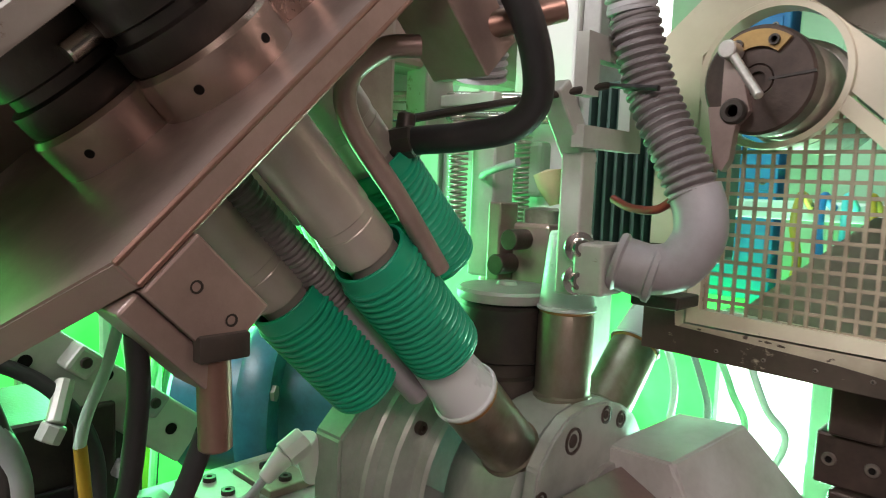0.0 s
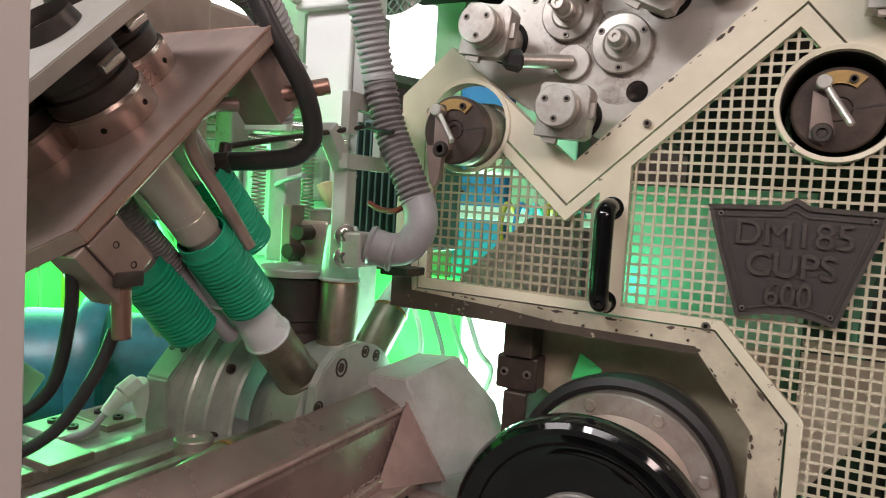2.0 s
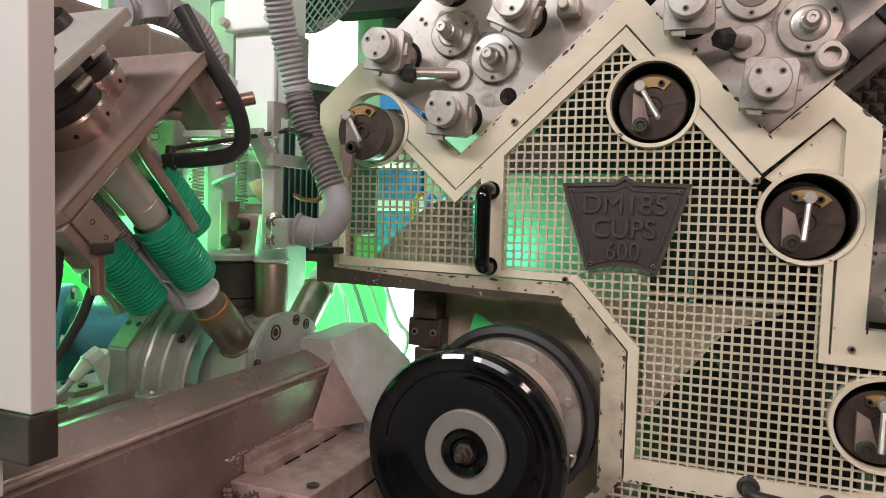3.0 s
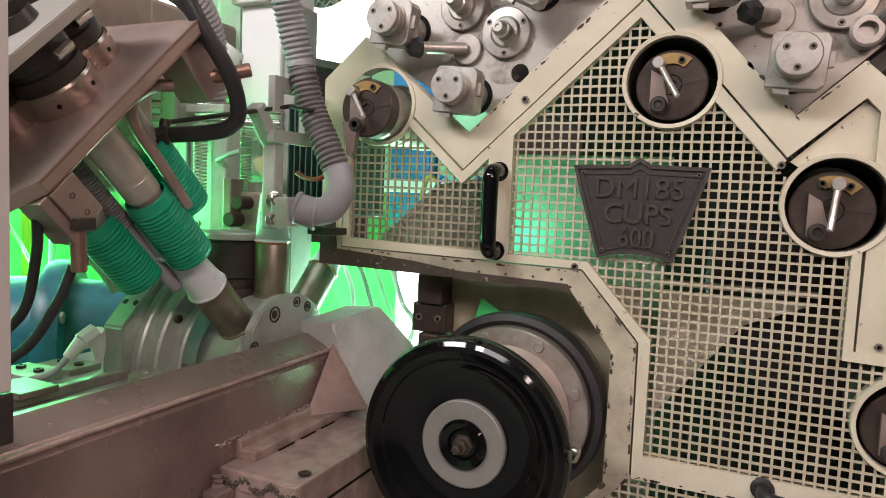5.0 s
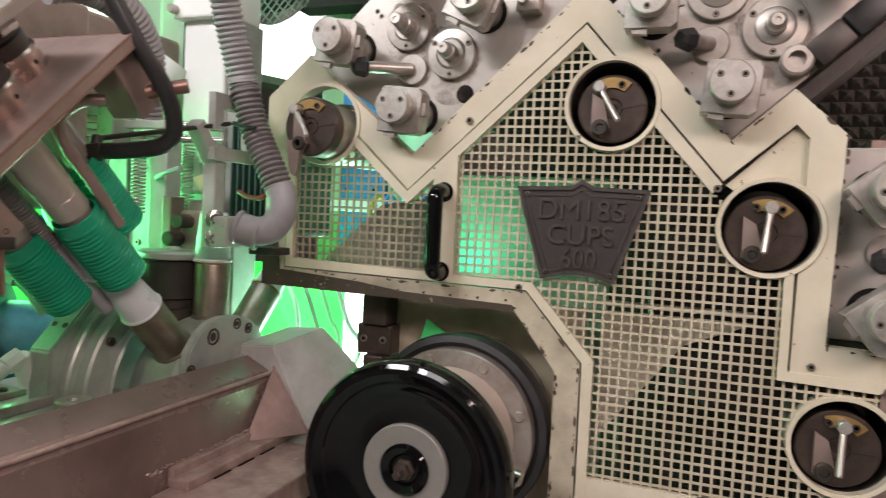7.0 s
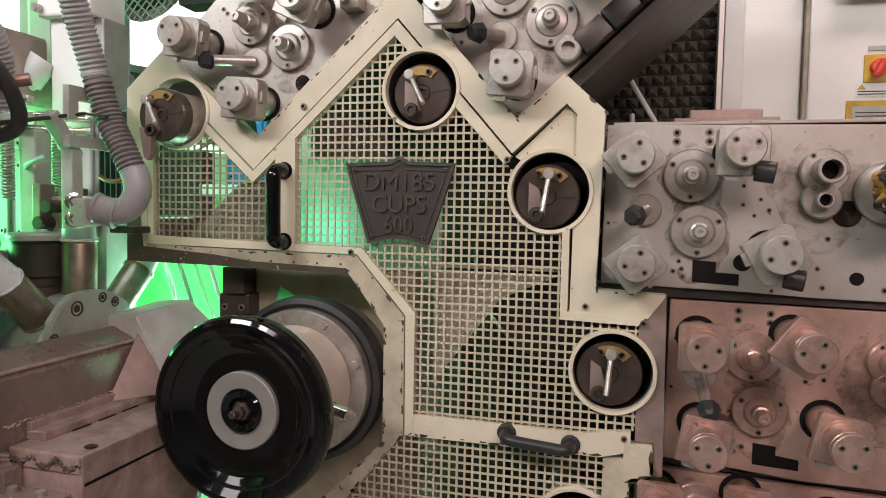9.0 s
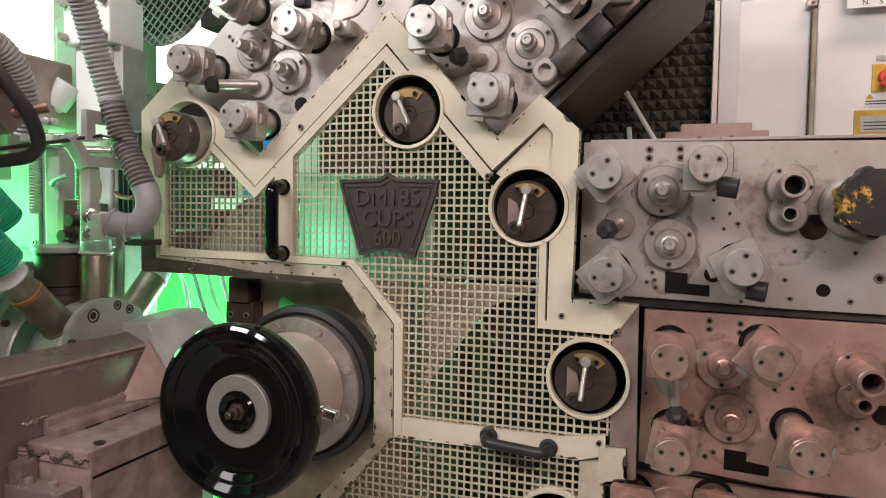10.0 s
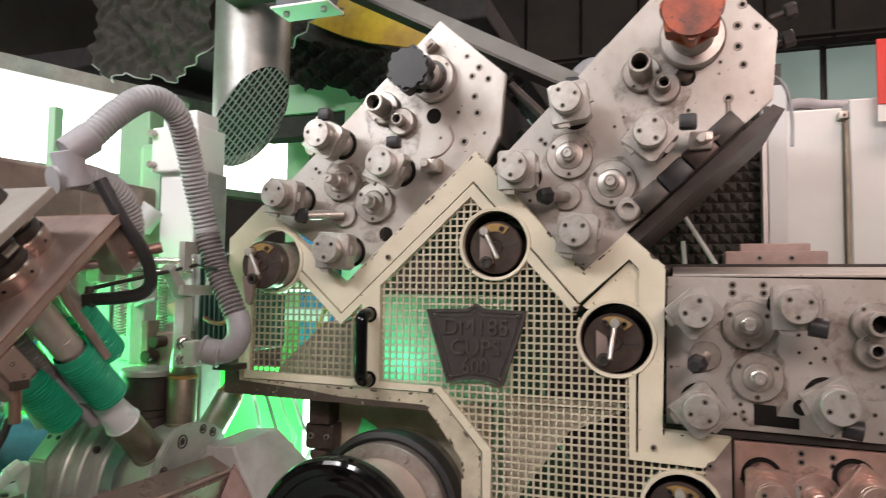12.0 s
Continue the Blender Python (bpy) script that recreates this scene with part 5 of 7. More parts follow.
# bright rods laid on the plate edges as their highlights
for p in (((-0.968, -0.170), (-0.968, 0.192)), ((-0.968, 0.192), (-1.36, 0.192))):
    for a_ in (0.6855, 0.7025):
        bm = bmesh.new()
        rod(bm, at(p[0][0] - 0.0012, a_, p[0][1]), at(p[1][0] - 0.0012, a_, p[1][1]), 0.0022, seg=10)
        part("edge_highlight", bm, COPPER, arm, "bright rod drawing a highlight along the plate edge")
TUBES = [(-1.076, 0.366, 0.0), (-1.118, 0.402, 0.085), (-1.146, 0.366, -0.062)]
for x, a, p in TUBES:
    bm = bmesh.new()
    n = 16
    prof = [(0.0355, 0.0), (0.0385, 0.0), (0.0392, 0.0015)]
    for k in range(n):
        h = 0.003 + k * 0.0079
        prof += [(0.0372, h), (0.0392, h + 0.0012), (0.0400, h + 0.0034), (0.0392, h + 0.0056), (0.0372, h + 0.0068)]
    prof += [(0.0365, 0.131), (0.0360, 0.144), (0.035, 0.145), (0.033, 0.145), (0.0352, 0.01), (0.0355, 0.0)]
    lathe(bm, at(x, a, p), DIR, prof, 40)
    part("ribbed_sleeve", bm, GREENHOSE, arm, "bright green ribbed plastic sleeve")
    bm = bmesh.new()
    lathe(bm, at(x, a + 0.11, p), DIR, [(0.0255, 0), (0.0255, 0.038), (0.029, 0.040), (0.0293, 0.046), (0.0293, 0.072), (0.0287, 0.073), (0.0287, 0.082), (0.0297, 0.083), (0.0297, 0.24)], 40)
    part("pipe", bm, mat("dusty_steel_pipe", (0.52, 0.47, 0.42), 0.36, 0.55, second=(0.36, 0.31, 0.27), scale=9, amount=0.6), arm, "dusty steel pipe")
    bm = bmesh.new()
    lathe(bm, at(x, 0.704, p), DIR, [(0.056, -0.001), (0.056, 0.030), (0.053, 0.034), (0.045, 0.034), (0.045, 0.040)], 44)
    f = part("flange", bm, mat("polished_brown_steel", (0.44, 0.33, 0.285), 0.24, 0.8, second=(0.26, 0.18, 0.15), scale=9, amount=0.8, fine=350, bump=0.05), arm, "turned brown flange")
    for j in range(6):
        v_ = frame_of(DIR)
        q_ = at(x, 0.719, p) + (v_[1] * math.cos(j * math.tau / 6 + 0.3) + v_[2] * math.sin(j * math.tau / 6 + 0.3)) * 0.0558
        bm = bmesh.new()
        lathe(bm, q_, q_ - at(x, 0.719, p), [(0.0035, -0.001), (0.0035, 0.0006), (0, 0.0006)], 10)
        part("grub_screw", bm, SOCKET, f)
    bm = bmesh.new()
    lathe(bm, at(x, 0.738, p), DIR, [(0.050, 0), (0.052, 0.004), (0.052, 0.020), (0.046, 0.022), (0.046, 0.030), (0.050, 0.032), (0.050, 0.060), (0.042, 0.064), (0.034, 0.097)], 40)
    part("rubber_clamp", bm, DARK, f)
    bm = bmesh.new()
    rod(bm, at(x + 0.055, 0.776, p - 0.012), at(x + 0.055, 0.776, p + 0.02), 0.008)
    part("clamp_screw", bm, CHROME, f)
bm = bmesh.new()
lathe(bm, at(-1.125, 0.31, -0.035), DIR, [(0.011, 0), (0.013, 0.002), (0.013, 0.20)], 28)
part("pipe", bm, GREYPVC, arm)
bm = bmesh.new()
ribbed(bm, [at(-1.125, 0.47, -0.034), at(-1.125, 0.55, -0.034), at(-1.125, 0.62, -0.034), at(-1.125, 0.69, -0.034)], 0.0165, 0.006, 0.0015, 20, 4)
part("ribbed_hose", bm, SOOTHOSE, arm, "sooty ribbed inner hose")
# lower corner block with its screws, and the block at the upper end
bm = bmesh.new()
box(bm, -1.03, -0.966, 0.618, 0.683, -0.172, -0.128, 0.002, MT)
blk = part("corner_block", bm, BROWN, arm, "brown corner block with two holes", smooth=False)
for a in (0.632, 0.662):
    bm = bmesh.new()
    lathe(bm, at(-0.966, a, -0.150), (1, 0, 0), [(0.004, 0.0006), (0.0028, 0.0006), (0.0025, -0.001), (0, -0.001)], 12)
    part("screw_hole", bm, DARK, blk)
bm = bmesh.new()
box(bm, -1.02, -0.970, 0.606, 0.683, -0.188, -0.1725, 0.002, MT)
part("lower_block", bm, BROWN, arm, smooth=False)
bm = bmesh.new()
box(bm, -1.05, -0.985, 0.585, 0.684, 0.142, 0.192, 0.002, MT)
part("upper_block", bm, BROWN, arm, smooth=False)
bm = bmesh.new()
rod(bm, (-1.02, -0.40, 1.548), (-0.943, -0.338, 1.574), 0.0115)
part("copper_pin", bm, COPPER, arm, "round copper-coloured pin")
bm = bmesh.new()
rod(bm, (-0.974, -0.628, 1.262), (-0.979, -0.628, 1.345), 0.0100)
pin = part("copper_pin", bm, COPPER, arm, "round copper-coloured pin")
bm = bmesh.new()
box(bm, -0.995, -0.962, -0.644, -0.612, 1.318, 1.334, 0.002)
part("collar", bm, DARK, pin)
bm = bmesh.new()
sweep(bm, smooth_path([(-1.02, -0.43, 1.535), (-1.035, -0.455, 1.53), (-1.05, -0.478, 1.505), (-1.055, -0.47, 1.47), (-1.05, -0.42, 1.41), (-1.045, -0.37, 1.345)], 40), 0.0095, 14)
part("bent_tube", bm, BROWN, arm, "bent steel tube")
bm = bmesh.new()
sweep(bm, smooth_path([(-1.0, -0.45, 1.70), (-0.975, -0.42, 1.63), (-0.955, -0.375, 1.56), (-0.962, -0.345, 1.505), (-0.985, -0.345, 1.478), (-1.03, -0.36, 1.468), (-1.08, -0.375, 1.464)], 50), 0.0135, 16)
part("air_hose", bm, RUBBER, arm, "black rubber air hose")
bm = bmesh.new()
rod(bm, (-1.08, -0.375, 1.464), (-1.10, -0.385, 1.46), 0.016, seg=8)
rod(bm, (-1.092, -0.38, 1.455), (-1.092, -0.375, 1.49), 0.009)
part("hose_fitting", bm, DARK, arm)
bm = bmesh.new()
rod(bm, (-1.10, -0.36, 1.487), (-1.03, -0.12, 1.545), 0.0045, seg=10)
part("thin_rod", bm, DARK, arm)
hose("cable", [(-1.01, -0.66, 1.33), (-1.02, -0.655, 1.28), (-1.045, -0.66, 1.20), (-1.09, -0.70, 1.165), (-1.15, -0.78, 1.18), (-1.2, -0.85, 1.22)], 0.0068, RUBBER, "thick black cable hanging below the tube head", 40)
hose("cable", [(-0.985, -0.628, 1.27), (-1.0, -0.64, 1.22), (-1.04, -0.66, 1.155), (-1.1, -0.70, 1.12), (-1.18, -0.76, 1.12)], 0.0068, RUBBER, "thick black cable hanging from the copper pin", 40)
bm = bmesh.new()
box(bm, -1.46, -1.362, -0.72, -0.15, 1.36, 1.78, 0.01)
box(bm, -1.46, -1.38, -0.16, 0.26, 1.60, 1.78, 0.01)
box(bm, -1.47, -1.39, 0.17, 0.25, 0.74, 1.62, 0.01)
part("carrier", bm, BROWN, arm, smooth=False)

# ---- cup holder bracket, elbow and suction hose ----
br = thing("cup_bracket", "pale steel bracket holding the cup chute", "bracket", (0.013, 0.009, 0))
bm = bmesh.new()
box(bm, -1.085, -1.055, -0.155, -0.125, 1.30, 1.47, 0.003)
part("upright", bm, PALE, br, smooth=False)
bm = bmesh.new()
box(bm, -0.016, 0.016, -0.012, 0.012, -0.01, 0.10, 0.003, pose(-1.072, -0.135, 1.46, 38, 0, 0))
part("slanted_arm", bm, PALE, br, smooth=False)
bm = bmesh.new()
box(bm, -1.055, -1.015, -0.165, -0.115, 1.305, 1.365, 0.004)
part("clamp_block", bm, PALE, br, smooth=False)
for z in (1.358, 1.320):
    bm = bmesh.new()
    lathe(bm, (-1.055, -0.152, z), Vector((0.75, -0.66, 0)), [(0.018, 0), (0.018, 0.004), (0.0115, 0.005), (0.0115, 0.015), (0.0095, 0.017), (0.006, 0.017), (0.0055, 0.010), (0, 0.010)], 20)
    part("bolt", bm, CHROME, br, "bright washer and socket bolt")
bm = bmesh.new()
prism(bm, [(-0.17, 1.53), (-0.145, 1.53), (-0.145, 1.572), (-0.07, 1.572), (-0.07, 1.497), (-0.17, 1.497), (-0.17, 1.472), (-0.04, 1.472), (-0.04, 1.60), (-0.17, 1.60)], 0, 0.016, Matrix(((0, -1, 0, -1.046), (1, 0, 0, 0), (0, 0, 1, 0), (0, 0, 0, 1))))
part("fork_frame", bm, PALE, br, "pale open fork frame", smooth=False)
bm = bmesh.new()
box(bm, -1.02, -0.96, -0.09, -0.03, 1.29, 1.305, 0.003)
part("foot", bm, DARK, br, smooth=False)

el = thing("suction_elbow", "grey plastic pipe elbow with sockets", "pipe elbow", (0, 0, 0))
bm = bmesh.new()
path = smooth_path([(-1.005, -0.125, 1.345), (-0.975, -0.113, 1.338), (-0.942, -0.100, 1.345), (-0.922, -0.096, 1.375), (-0.922, -0.096, 1.405), (-0.930, -0.098, 1.43)], 30)
sweep(bm, path, 0.0285, 28)
part("bend", bm, GREYPVC, el)
bm = bmesh.new()
lathe(bm, path[0], (path[4] - path[0]), [(0.027, 0), (0.033, 0), (0.0345, 0.003), (0.0345, 0.007), (0.031, 0.010), (0.031, 0.040), (0.0335, 0.042), (0.0335, 0.048), (0.027, 0.050)], 36)
part("socket", bm, GREYPVC, el)
bm = bmesh.new()
HP = [(-0.930, -0.098, 1.425), (-0.949, -0.100, 1.465), (-0.987, -0.102, 1.540), (-1.009, -0.113, 1.625), (-1.010, -0.115, 1.635), (-1.022, -0.145, 1.735), (-1.020, -0.185, 1.83), (-1.012, -0.24, 1.893), (-1.022, -0.31, 1.903), (-1.045, -0.37, 1.855), (-1.07, -0.42, 1.79)]
ribbed(bm, HP[:4], 0.029, 0.0105, 0.0045, 28, 6)
part("stained_hose_end", bm, SOOTHOSE, el, "blackened lower end of the ribbed hose")
bm = bmesh.new()
ribbed(bm, HP[3:], 0.029, 0.0105, 0.0045, 28, 6)
part("ribbed_hose", bm, GREYHOSE, el, "long grey ribbed suction hose")
bm = bmesh.new()
a_, b_ = Vector(HP[-1]), Vector((-1.088, -0.452, 1.757))
rod(bm, a_ + (a_ - b_) * 0.2, b_, 0.033, 0.030, 28)
rod(bm, b_ + Vector((0, 0, 0.005)), b_ + Vector((0.005, 0.02, -0.065)), 0.030, 0.030, 28)
part("branch_piece", bm, GREYPVC, el, "grey plastic branch piece")
bm = bmesh.new()
ribbed(bm, [(-1.10, -0.47, 1.70), (-1.085, -0.42, 1.715), (-1.075, -0.34, 1.70), (-1.085, -0.28, 1.64), (-1.11, -0.25, 1.54)], 0.028, 0.0095, 0.004, 24, 5)
part("ribbed_hose", bm, GREYHOSE, el, "second grey ribbed hose")
hose("red_wire", [(-1.05, -0.06, 1.415), (-1.02, -0.07, 1.405), (-0.98, -0.08, 1.405), (-0.95, -0.085, 1.425)], 0.0052, DARKRED, "dark red insulated wire beside the elbow", 30)
hose("black_cable_tie", [(-1.03, -0.12, 1.545), (-1.0, -0.13, 1.54), (-0.96, -0.135, 1.535)], 0.003, RUBBER, "thin black cable tie round the suction hose", 16)

# ---- upright rods, springs and motor behind the turret ----
def spring(parent, x, y, z0, z1, r, name="spring"):
    bm = bmesh.new()
    n = int((z1 - z0) / 0.008) * 12
    sweep(bm, [Vector((x + r * math.cos(k * math.tau / 12), y + r * math.sin(k * math.tau / 12), z0 + (z1 - z0) * k / n)) for k in range(n)], 0.0022, 6)
    part(name, bm, STEEL, parent)


lift = thing("cup_lift_unit", "pale steel lifting unit with bars, springs and clamps", "lifting unit", (0, 0, 0))
bm = bmesh.new()
box(bm, -1.345, -1.295, 0.00, 0.05, 1.28, 1.53, 0.004)
part("slide_bar", bm, PALE, lift, smooth=False)
for x, y in ((-1.345, -0.03), (-1.30, 0.075)):
    spring(lift, x, y, 1.36, 1.53, 0.014)
bm = bmesh.new()
for z in (1.53, 1.56):
    rod(bm, (-1.46, -0.10, z), (-1.22, 0.10, z + 0.006), 0.010)
part("cross_rod", bm, CHROME, lift)
bm = bmesh.new()
box(bm, -1.27, -1.20, 0.02, 0.10, 1.27, 1.37, 0.006)
part("clamp_casting", bm, BROWN, lift, smooth=False)
bm = bmesh.new()
for x, z in ((-1.27, 1.305), (-1.245, 1.345)):
    rod(bm, (x, -0.02, z), (x, 0.03, z), 0.016)
part("clamp_bolt", bm, KNOB, lift)
bm = bmesh.new()
lathe(bm, (-1.24, 0.06, 1.36), (0, 0, 1), [(0.03, 0), (0.032, 0.003), (0.032, 0.03), (0.02, 0.034), (0, 0.034)], 24)
part("cap", bm, STEEL, lift)
bm = bmesh.new()
box(bm, -1.42, -1.37, -0.08, -0.02, 1.50, 1.62, 0.005)
box(bm, -1.50, -1.46, -0.1, 0.0, 1.45, 1.66, 0.005)
part("end_block", bm, PLATE, lift, smooth=False)
bm = bmesh.new()
box(bm, -1.352, -1.262, 0.075, 0.165, 1.41, 1.50, 0.008)
part("green_box", bm, MGREEN, lift, "pale green gear box", smooth=False)
bm = bmesh.new()
lathe(bm, (-1.305, 0.135, 1.50), (0, 0, 1), [(0.028, 0), (0.028, 0.012), (0.02, 0.02), (0, 0.022)], 24)
part("box_cap", bm, PALE, lift)
for y0, z0 in ((-0.05, 1.585), (-0.05, 1.545)):
    bm = bmesh.new()
    box(bm, -1.38, -1.26, y0, y0 + 0.02, z0, z0 + 0.018, 0.003)
    part("cross_bar", bm, PALE, lift, smooth=False)
for k in range(4):
    bm = bmesh.new()
    lathe(bm, (-1.37 + k * 0.033, -0.052, 1.594), (0.3, -1, 0), [(0.010, 0), (0.010, 0.012), (0.006, 0.013), (0, 0.013)], 6)
    part("hex_bolt", bm, STEEL, lift)
bm = bmesh.new()
box(bm, -1.30, -1.275, -0.005, 0.04, 1.26, 1.40, 0.003)
part("angle", bm, BROWN, lift, smooth=False)
hose("grey_tube", [(-1.36, 0.06, 1.43), (-1.32, 0.0, 1.44), (-1.26, -0.04, 1.45), (-1.21, -0.05, 1.46)], 0.006, GREYPVC, "grey tube", 20, lift)
bm = bmesh.new()
lathe(bm, (-1.20, 0.03, 1.40), Vector((-0.25, -0.1, 1)), [(0.008, 0), (0.02, 0.03), (0.022, 0.05), (0, 0.055)], 20)
part("plastic_cap", bm, mat("cream_plastic", (0.62, 0.52, 0.30), 0.5), lift)

bm = bmesh.new()
box(bm, -1.345, -1.225, 0.10, 0.20, 0.74, 2.0, 0.006)
wc = thing("white_column", "white painted machine column with a bolted box", "column")
part("column", bm, WHITE, wc, smooth=False)
bm = bmesh.new()
box(bm, -1.36, -1.20, 0.075, 0.20, 1.82, 1.95, 0.006)
wb = part("bolted_box", bm, WHITE, wc, smooth=False)
for x in (-1.35, -1.215):
    for z in (1.84, 1.93):
        bm = bmesh.new()
        rod(bm, (x, 0.075, z), (x, 0.055, z), 0.011, seg=12)
        part("bolt", bm, STEEL, wb)
bm = bmesh.new()
box(bm, -1.222, -1.190, 0.11, 0.20, 0.74, 1.82, 0.004)
part("side_rail", bm, GREYPAINT, wc, smooth=False)
bm = bmesh.new()
box(bm, -1.45, -1.365, 0.12, 0.22, 1.70, 1.92, 0.02)
part("gear_case", bm, MGREEN, wc, smooth=False)
bm = bmesh.new()
rod(bm, (-1.40, 0.08, 1.66), (-1.365, 0.10, 1.72), 0.035)
rod(bm, (-1.42, 0.07, 1.62), (-1.40, 0.08, 1.66), 0.028)
part("white_elbow", bm, WHITE, wc)
motor = thing("finned_motor", "dark green finned electric motor behind the suction hose", "motor", (-1.10, 0.16, 1.45))
bm = bmesh.new()
box(bm, -0.085, 0.085, -0.06, 0.10, -0.13, 0.14, 0.01)
part("body", bm, DGREEN, motor, smooth=False)
for k in range(11):
    bm = bmesh.new()
    box(bm, -0.083 + k * 0.0165, -0.079 + k * 0.0165, -0.078, -0.06, -0.12, 0.13)
    part("fin", bm, DGREEN, motor, smooth=False)

GEARGREEN = mat("grey_green_casting", (0.22, 0.27, 0.225), 0.42, 0.1, second=(0.12, 0.14, 0.115), scale=6, amount=0.8, wear=(0.06, 0.06, 0.05), wear_scale=9, wear_at=0.66)
gear = thing("gear_cabinet", "pale green machine gear cabinet behind the lifting unit", "machine cabinet")
bm = bmesh.new()
box(bm, -1.95, -1.42, 0.30, 0.50, 0.0, 1.76, 0.01)
part("cabinet_body", bm, GEARGREEN, gear, smooth=False)
for x0, x1, z0, z1 in ((-1.90, -1.70, 1.25, 1.70), (-1.67, -1.46, 1.25, 1.48), (-1.67, -1.46, 1.51, 1.70)):
    bm = bmesh.new()
    box(bm, x0, x1, 0.285, 0.2995, z0, z1, 0.004)
    cp = part("cover_plate", bm, GEARGREEN, gear, smooth=False)
    for x in (x0 + 0.018, x1 - 0.018):
        for z in (z0 + 0.018, z1 - 0.018):
            fixing(cp, x, 0.285, z, 0.009, 0.005)
bm = bmesh.new()
lathe(bm, (-1.565, 0.2845, 1.60), (0, -1, 0), [(0.07, 0), (0.07, 0.02), (0.062, 0.026), (0.03, 0.028), (0.03, 0.05), (0, 0.05)], 32)
part("bearing_cap", bm, PALE, gear)

pump = thing("teal_gear_motor", "teal blue painted gear motor beside the turret", "gear motor", (-1.62, -0.12, 1.02))
bm = bmesh.new()
ax = Vector((0.75, 0.62, 0.0))
lathe(bm, -ax * 0.22, ax, [(0, 0), (0.10, 0.0), (0.13, 0.02), (0.13, 0.14), (0.165, 0.145), (0.17, 0.155), (0.17, 0.19), (0.165, 0.2), (0.125, 0.205), (0.115, 0.34), (0.09, 0.36), (0.05, 0.365), (0.05, 0.42), (0, 0.42)], 56)
part("body", bm, BLUE, pump)
for k in range(6):
    a = k * math.tau / 6
    u, w = frame_of(ax)[1:]
    bm = bmesh.new()
    lathe(bm, ax.normalized() * -0.015 + (u * math.cos(a) + w * math.sin(a)) * 0.15, ax, [(0.014, 0), (0.014, 0.008), (0, 0.008)], 6)
    part("bolt", bm, STEEL, pump)

# ---- welded beam in front ----
beam = thing("welded_beam", "dark red-brown welded steel beam with a slanted top", "beam", (0, 0, 0))
MY = Matrix(((1, 0, 0, 0), (0, 0, 1, 0), (0, 1, 0, 0), (0, 0, 0, 1)))
bm = bmesh.new()
prism(bm, [(-1.018, 1.083), (-0.951, 1.058), (-0.944, 1.048), (-0.944, 0.70), (-1.018, 0.70)], -1.9, -0.04)
bmesh.ops.bevel(bm, geom=[e for e in bm.edges if abs(e.verts[0].co.y - e.verts[1].co.y) > 0.5], offset=0.006, segments=3, affect="EDGES")
part("beam_body", bm, BEAM, beam)
bm = bmesh.new()
for p in ((-1.040, -0.060, 1.100), (-0.942, -0.074, 1.110), (-0.915, 0.075, 1.130), (-1.005, 0.075, 1.122), (-0.864, -0.060, 0.945), (-0.798, 0.10, 0.94), (-0.852, 0.13, 1.037),
          (-1.040, -0.060, 0.75), (-0.864, -0.060, 0.75), (-0.798, 0.10, 0.75), (-1.0, 0.16, 0.75)):
    bm.verts.new(p)
bmesh.ops.convex_hull(bm, input=bm.verts[:])
bmesh.ops.dissolve_limit(bm, angle_limit=radians(4), verts=bm.verts[:], edges=bm.edges[:])
bmesh.ops.bevel(bm, geom=bm.edges[:], offset=0.003, segments=2, affect="EDGES")
part("hood", bm, mat("pale_grey_oily_paint", (0.60, 0.59, 0.57), 0.30, 0.2, second=(0.33, 0.30, 0.28), scale=6, amount=0.9, fine=260, bump=0.1, wear=(0.16, 0.12, 0.10), wear_scale=8, wear_at=0.69), beam, "grey oily bent cover", smooth=False)
bm = bmesh.new()
box(bm, -0.943, -0.90, -0.36, -0.06, 0.925, 0.943, 0.003)
box(bm, -0.94, -0.782, -0.40, -0.08, 0.70, 0.926, 0.004)
box(bm, -0.943, -0.93, -0.36, -0.06, 0.94, 0.958, 0.003)
part("foot_block", bm, CHIPPED, beam, smooth=False)
bm = bmesh.new()
rng = random.Random(4)
for k in range(26):
    rod(bm, (-0.935 + rng.uniform(-0.003, 0.003), -0.42 + k * 0.0006, 0.918 - k * 0.008), (-0.922 + rng.uniform(-0.006, 0.006), -0.408 + k * 0.0006, 0.914 - k * 0.008), 0.0045, seg=7)
part("weld_seam", bm, BEAM, beam)
bm = bmesh.new()
rod(bm, (-0.9468, -1.88, 1.0545), (-0.9468, -0.05, 1.0545), 0.0042, seg=14)
part("worn_edge", bm, CHIPPED, beam, "chipped reddish edge")
bm = bmesh.new()
ga, gb, gc = Vector((-0.9405, -0.0745, 1.068)), Vector((-0.936, -0.168, 0.943)), Vector((-0.860, -0.066, 0.943))
gn = (gb - ga).cross(gc - ga).normalized() * 0.0022
ring_ = [[bm.verts.new(p + gn * q) for p in (ga, gb, gc)] for q in (-1, 1)]
bm.faces.new(ring_[0])
bm.faces.new(ring_[1][::-1])
for k in range(3):
    bm.faces.new((ring_[0][k], ring_[1][k], ring_[1][(k + 1) % 3], ring_[0][(k + 1) % 3]))
part("gusset", bm, mat("rubbed_primer", (0.36, 0.25, 0.225), 0.36, 0.3, second=(0.22, 0.145, 0.125), scale=14, amount=0.9, wear=(0.50, 0.40, 0.36), wear_scale=20, wear_at=0.67), beam, "reddish welded side plate", smooth=False)
rng = random.Random(8)
bm = bmesh.new()
for k in range(44):
    p = ga.lerp(gc, (k + 0.5) / 44) + Vector((0.001, -0.002, 0.001))
    lathe(bm, p, gc - ga, [(0, -0.004), (0.0026 + rng.uniform(-0.0008, 0.001), -0.001), (0.0026, 0.002), (0, 0.004)], 8)
part("weld_seam", bm, CHIPPED, beam, "beaded weld seam")
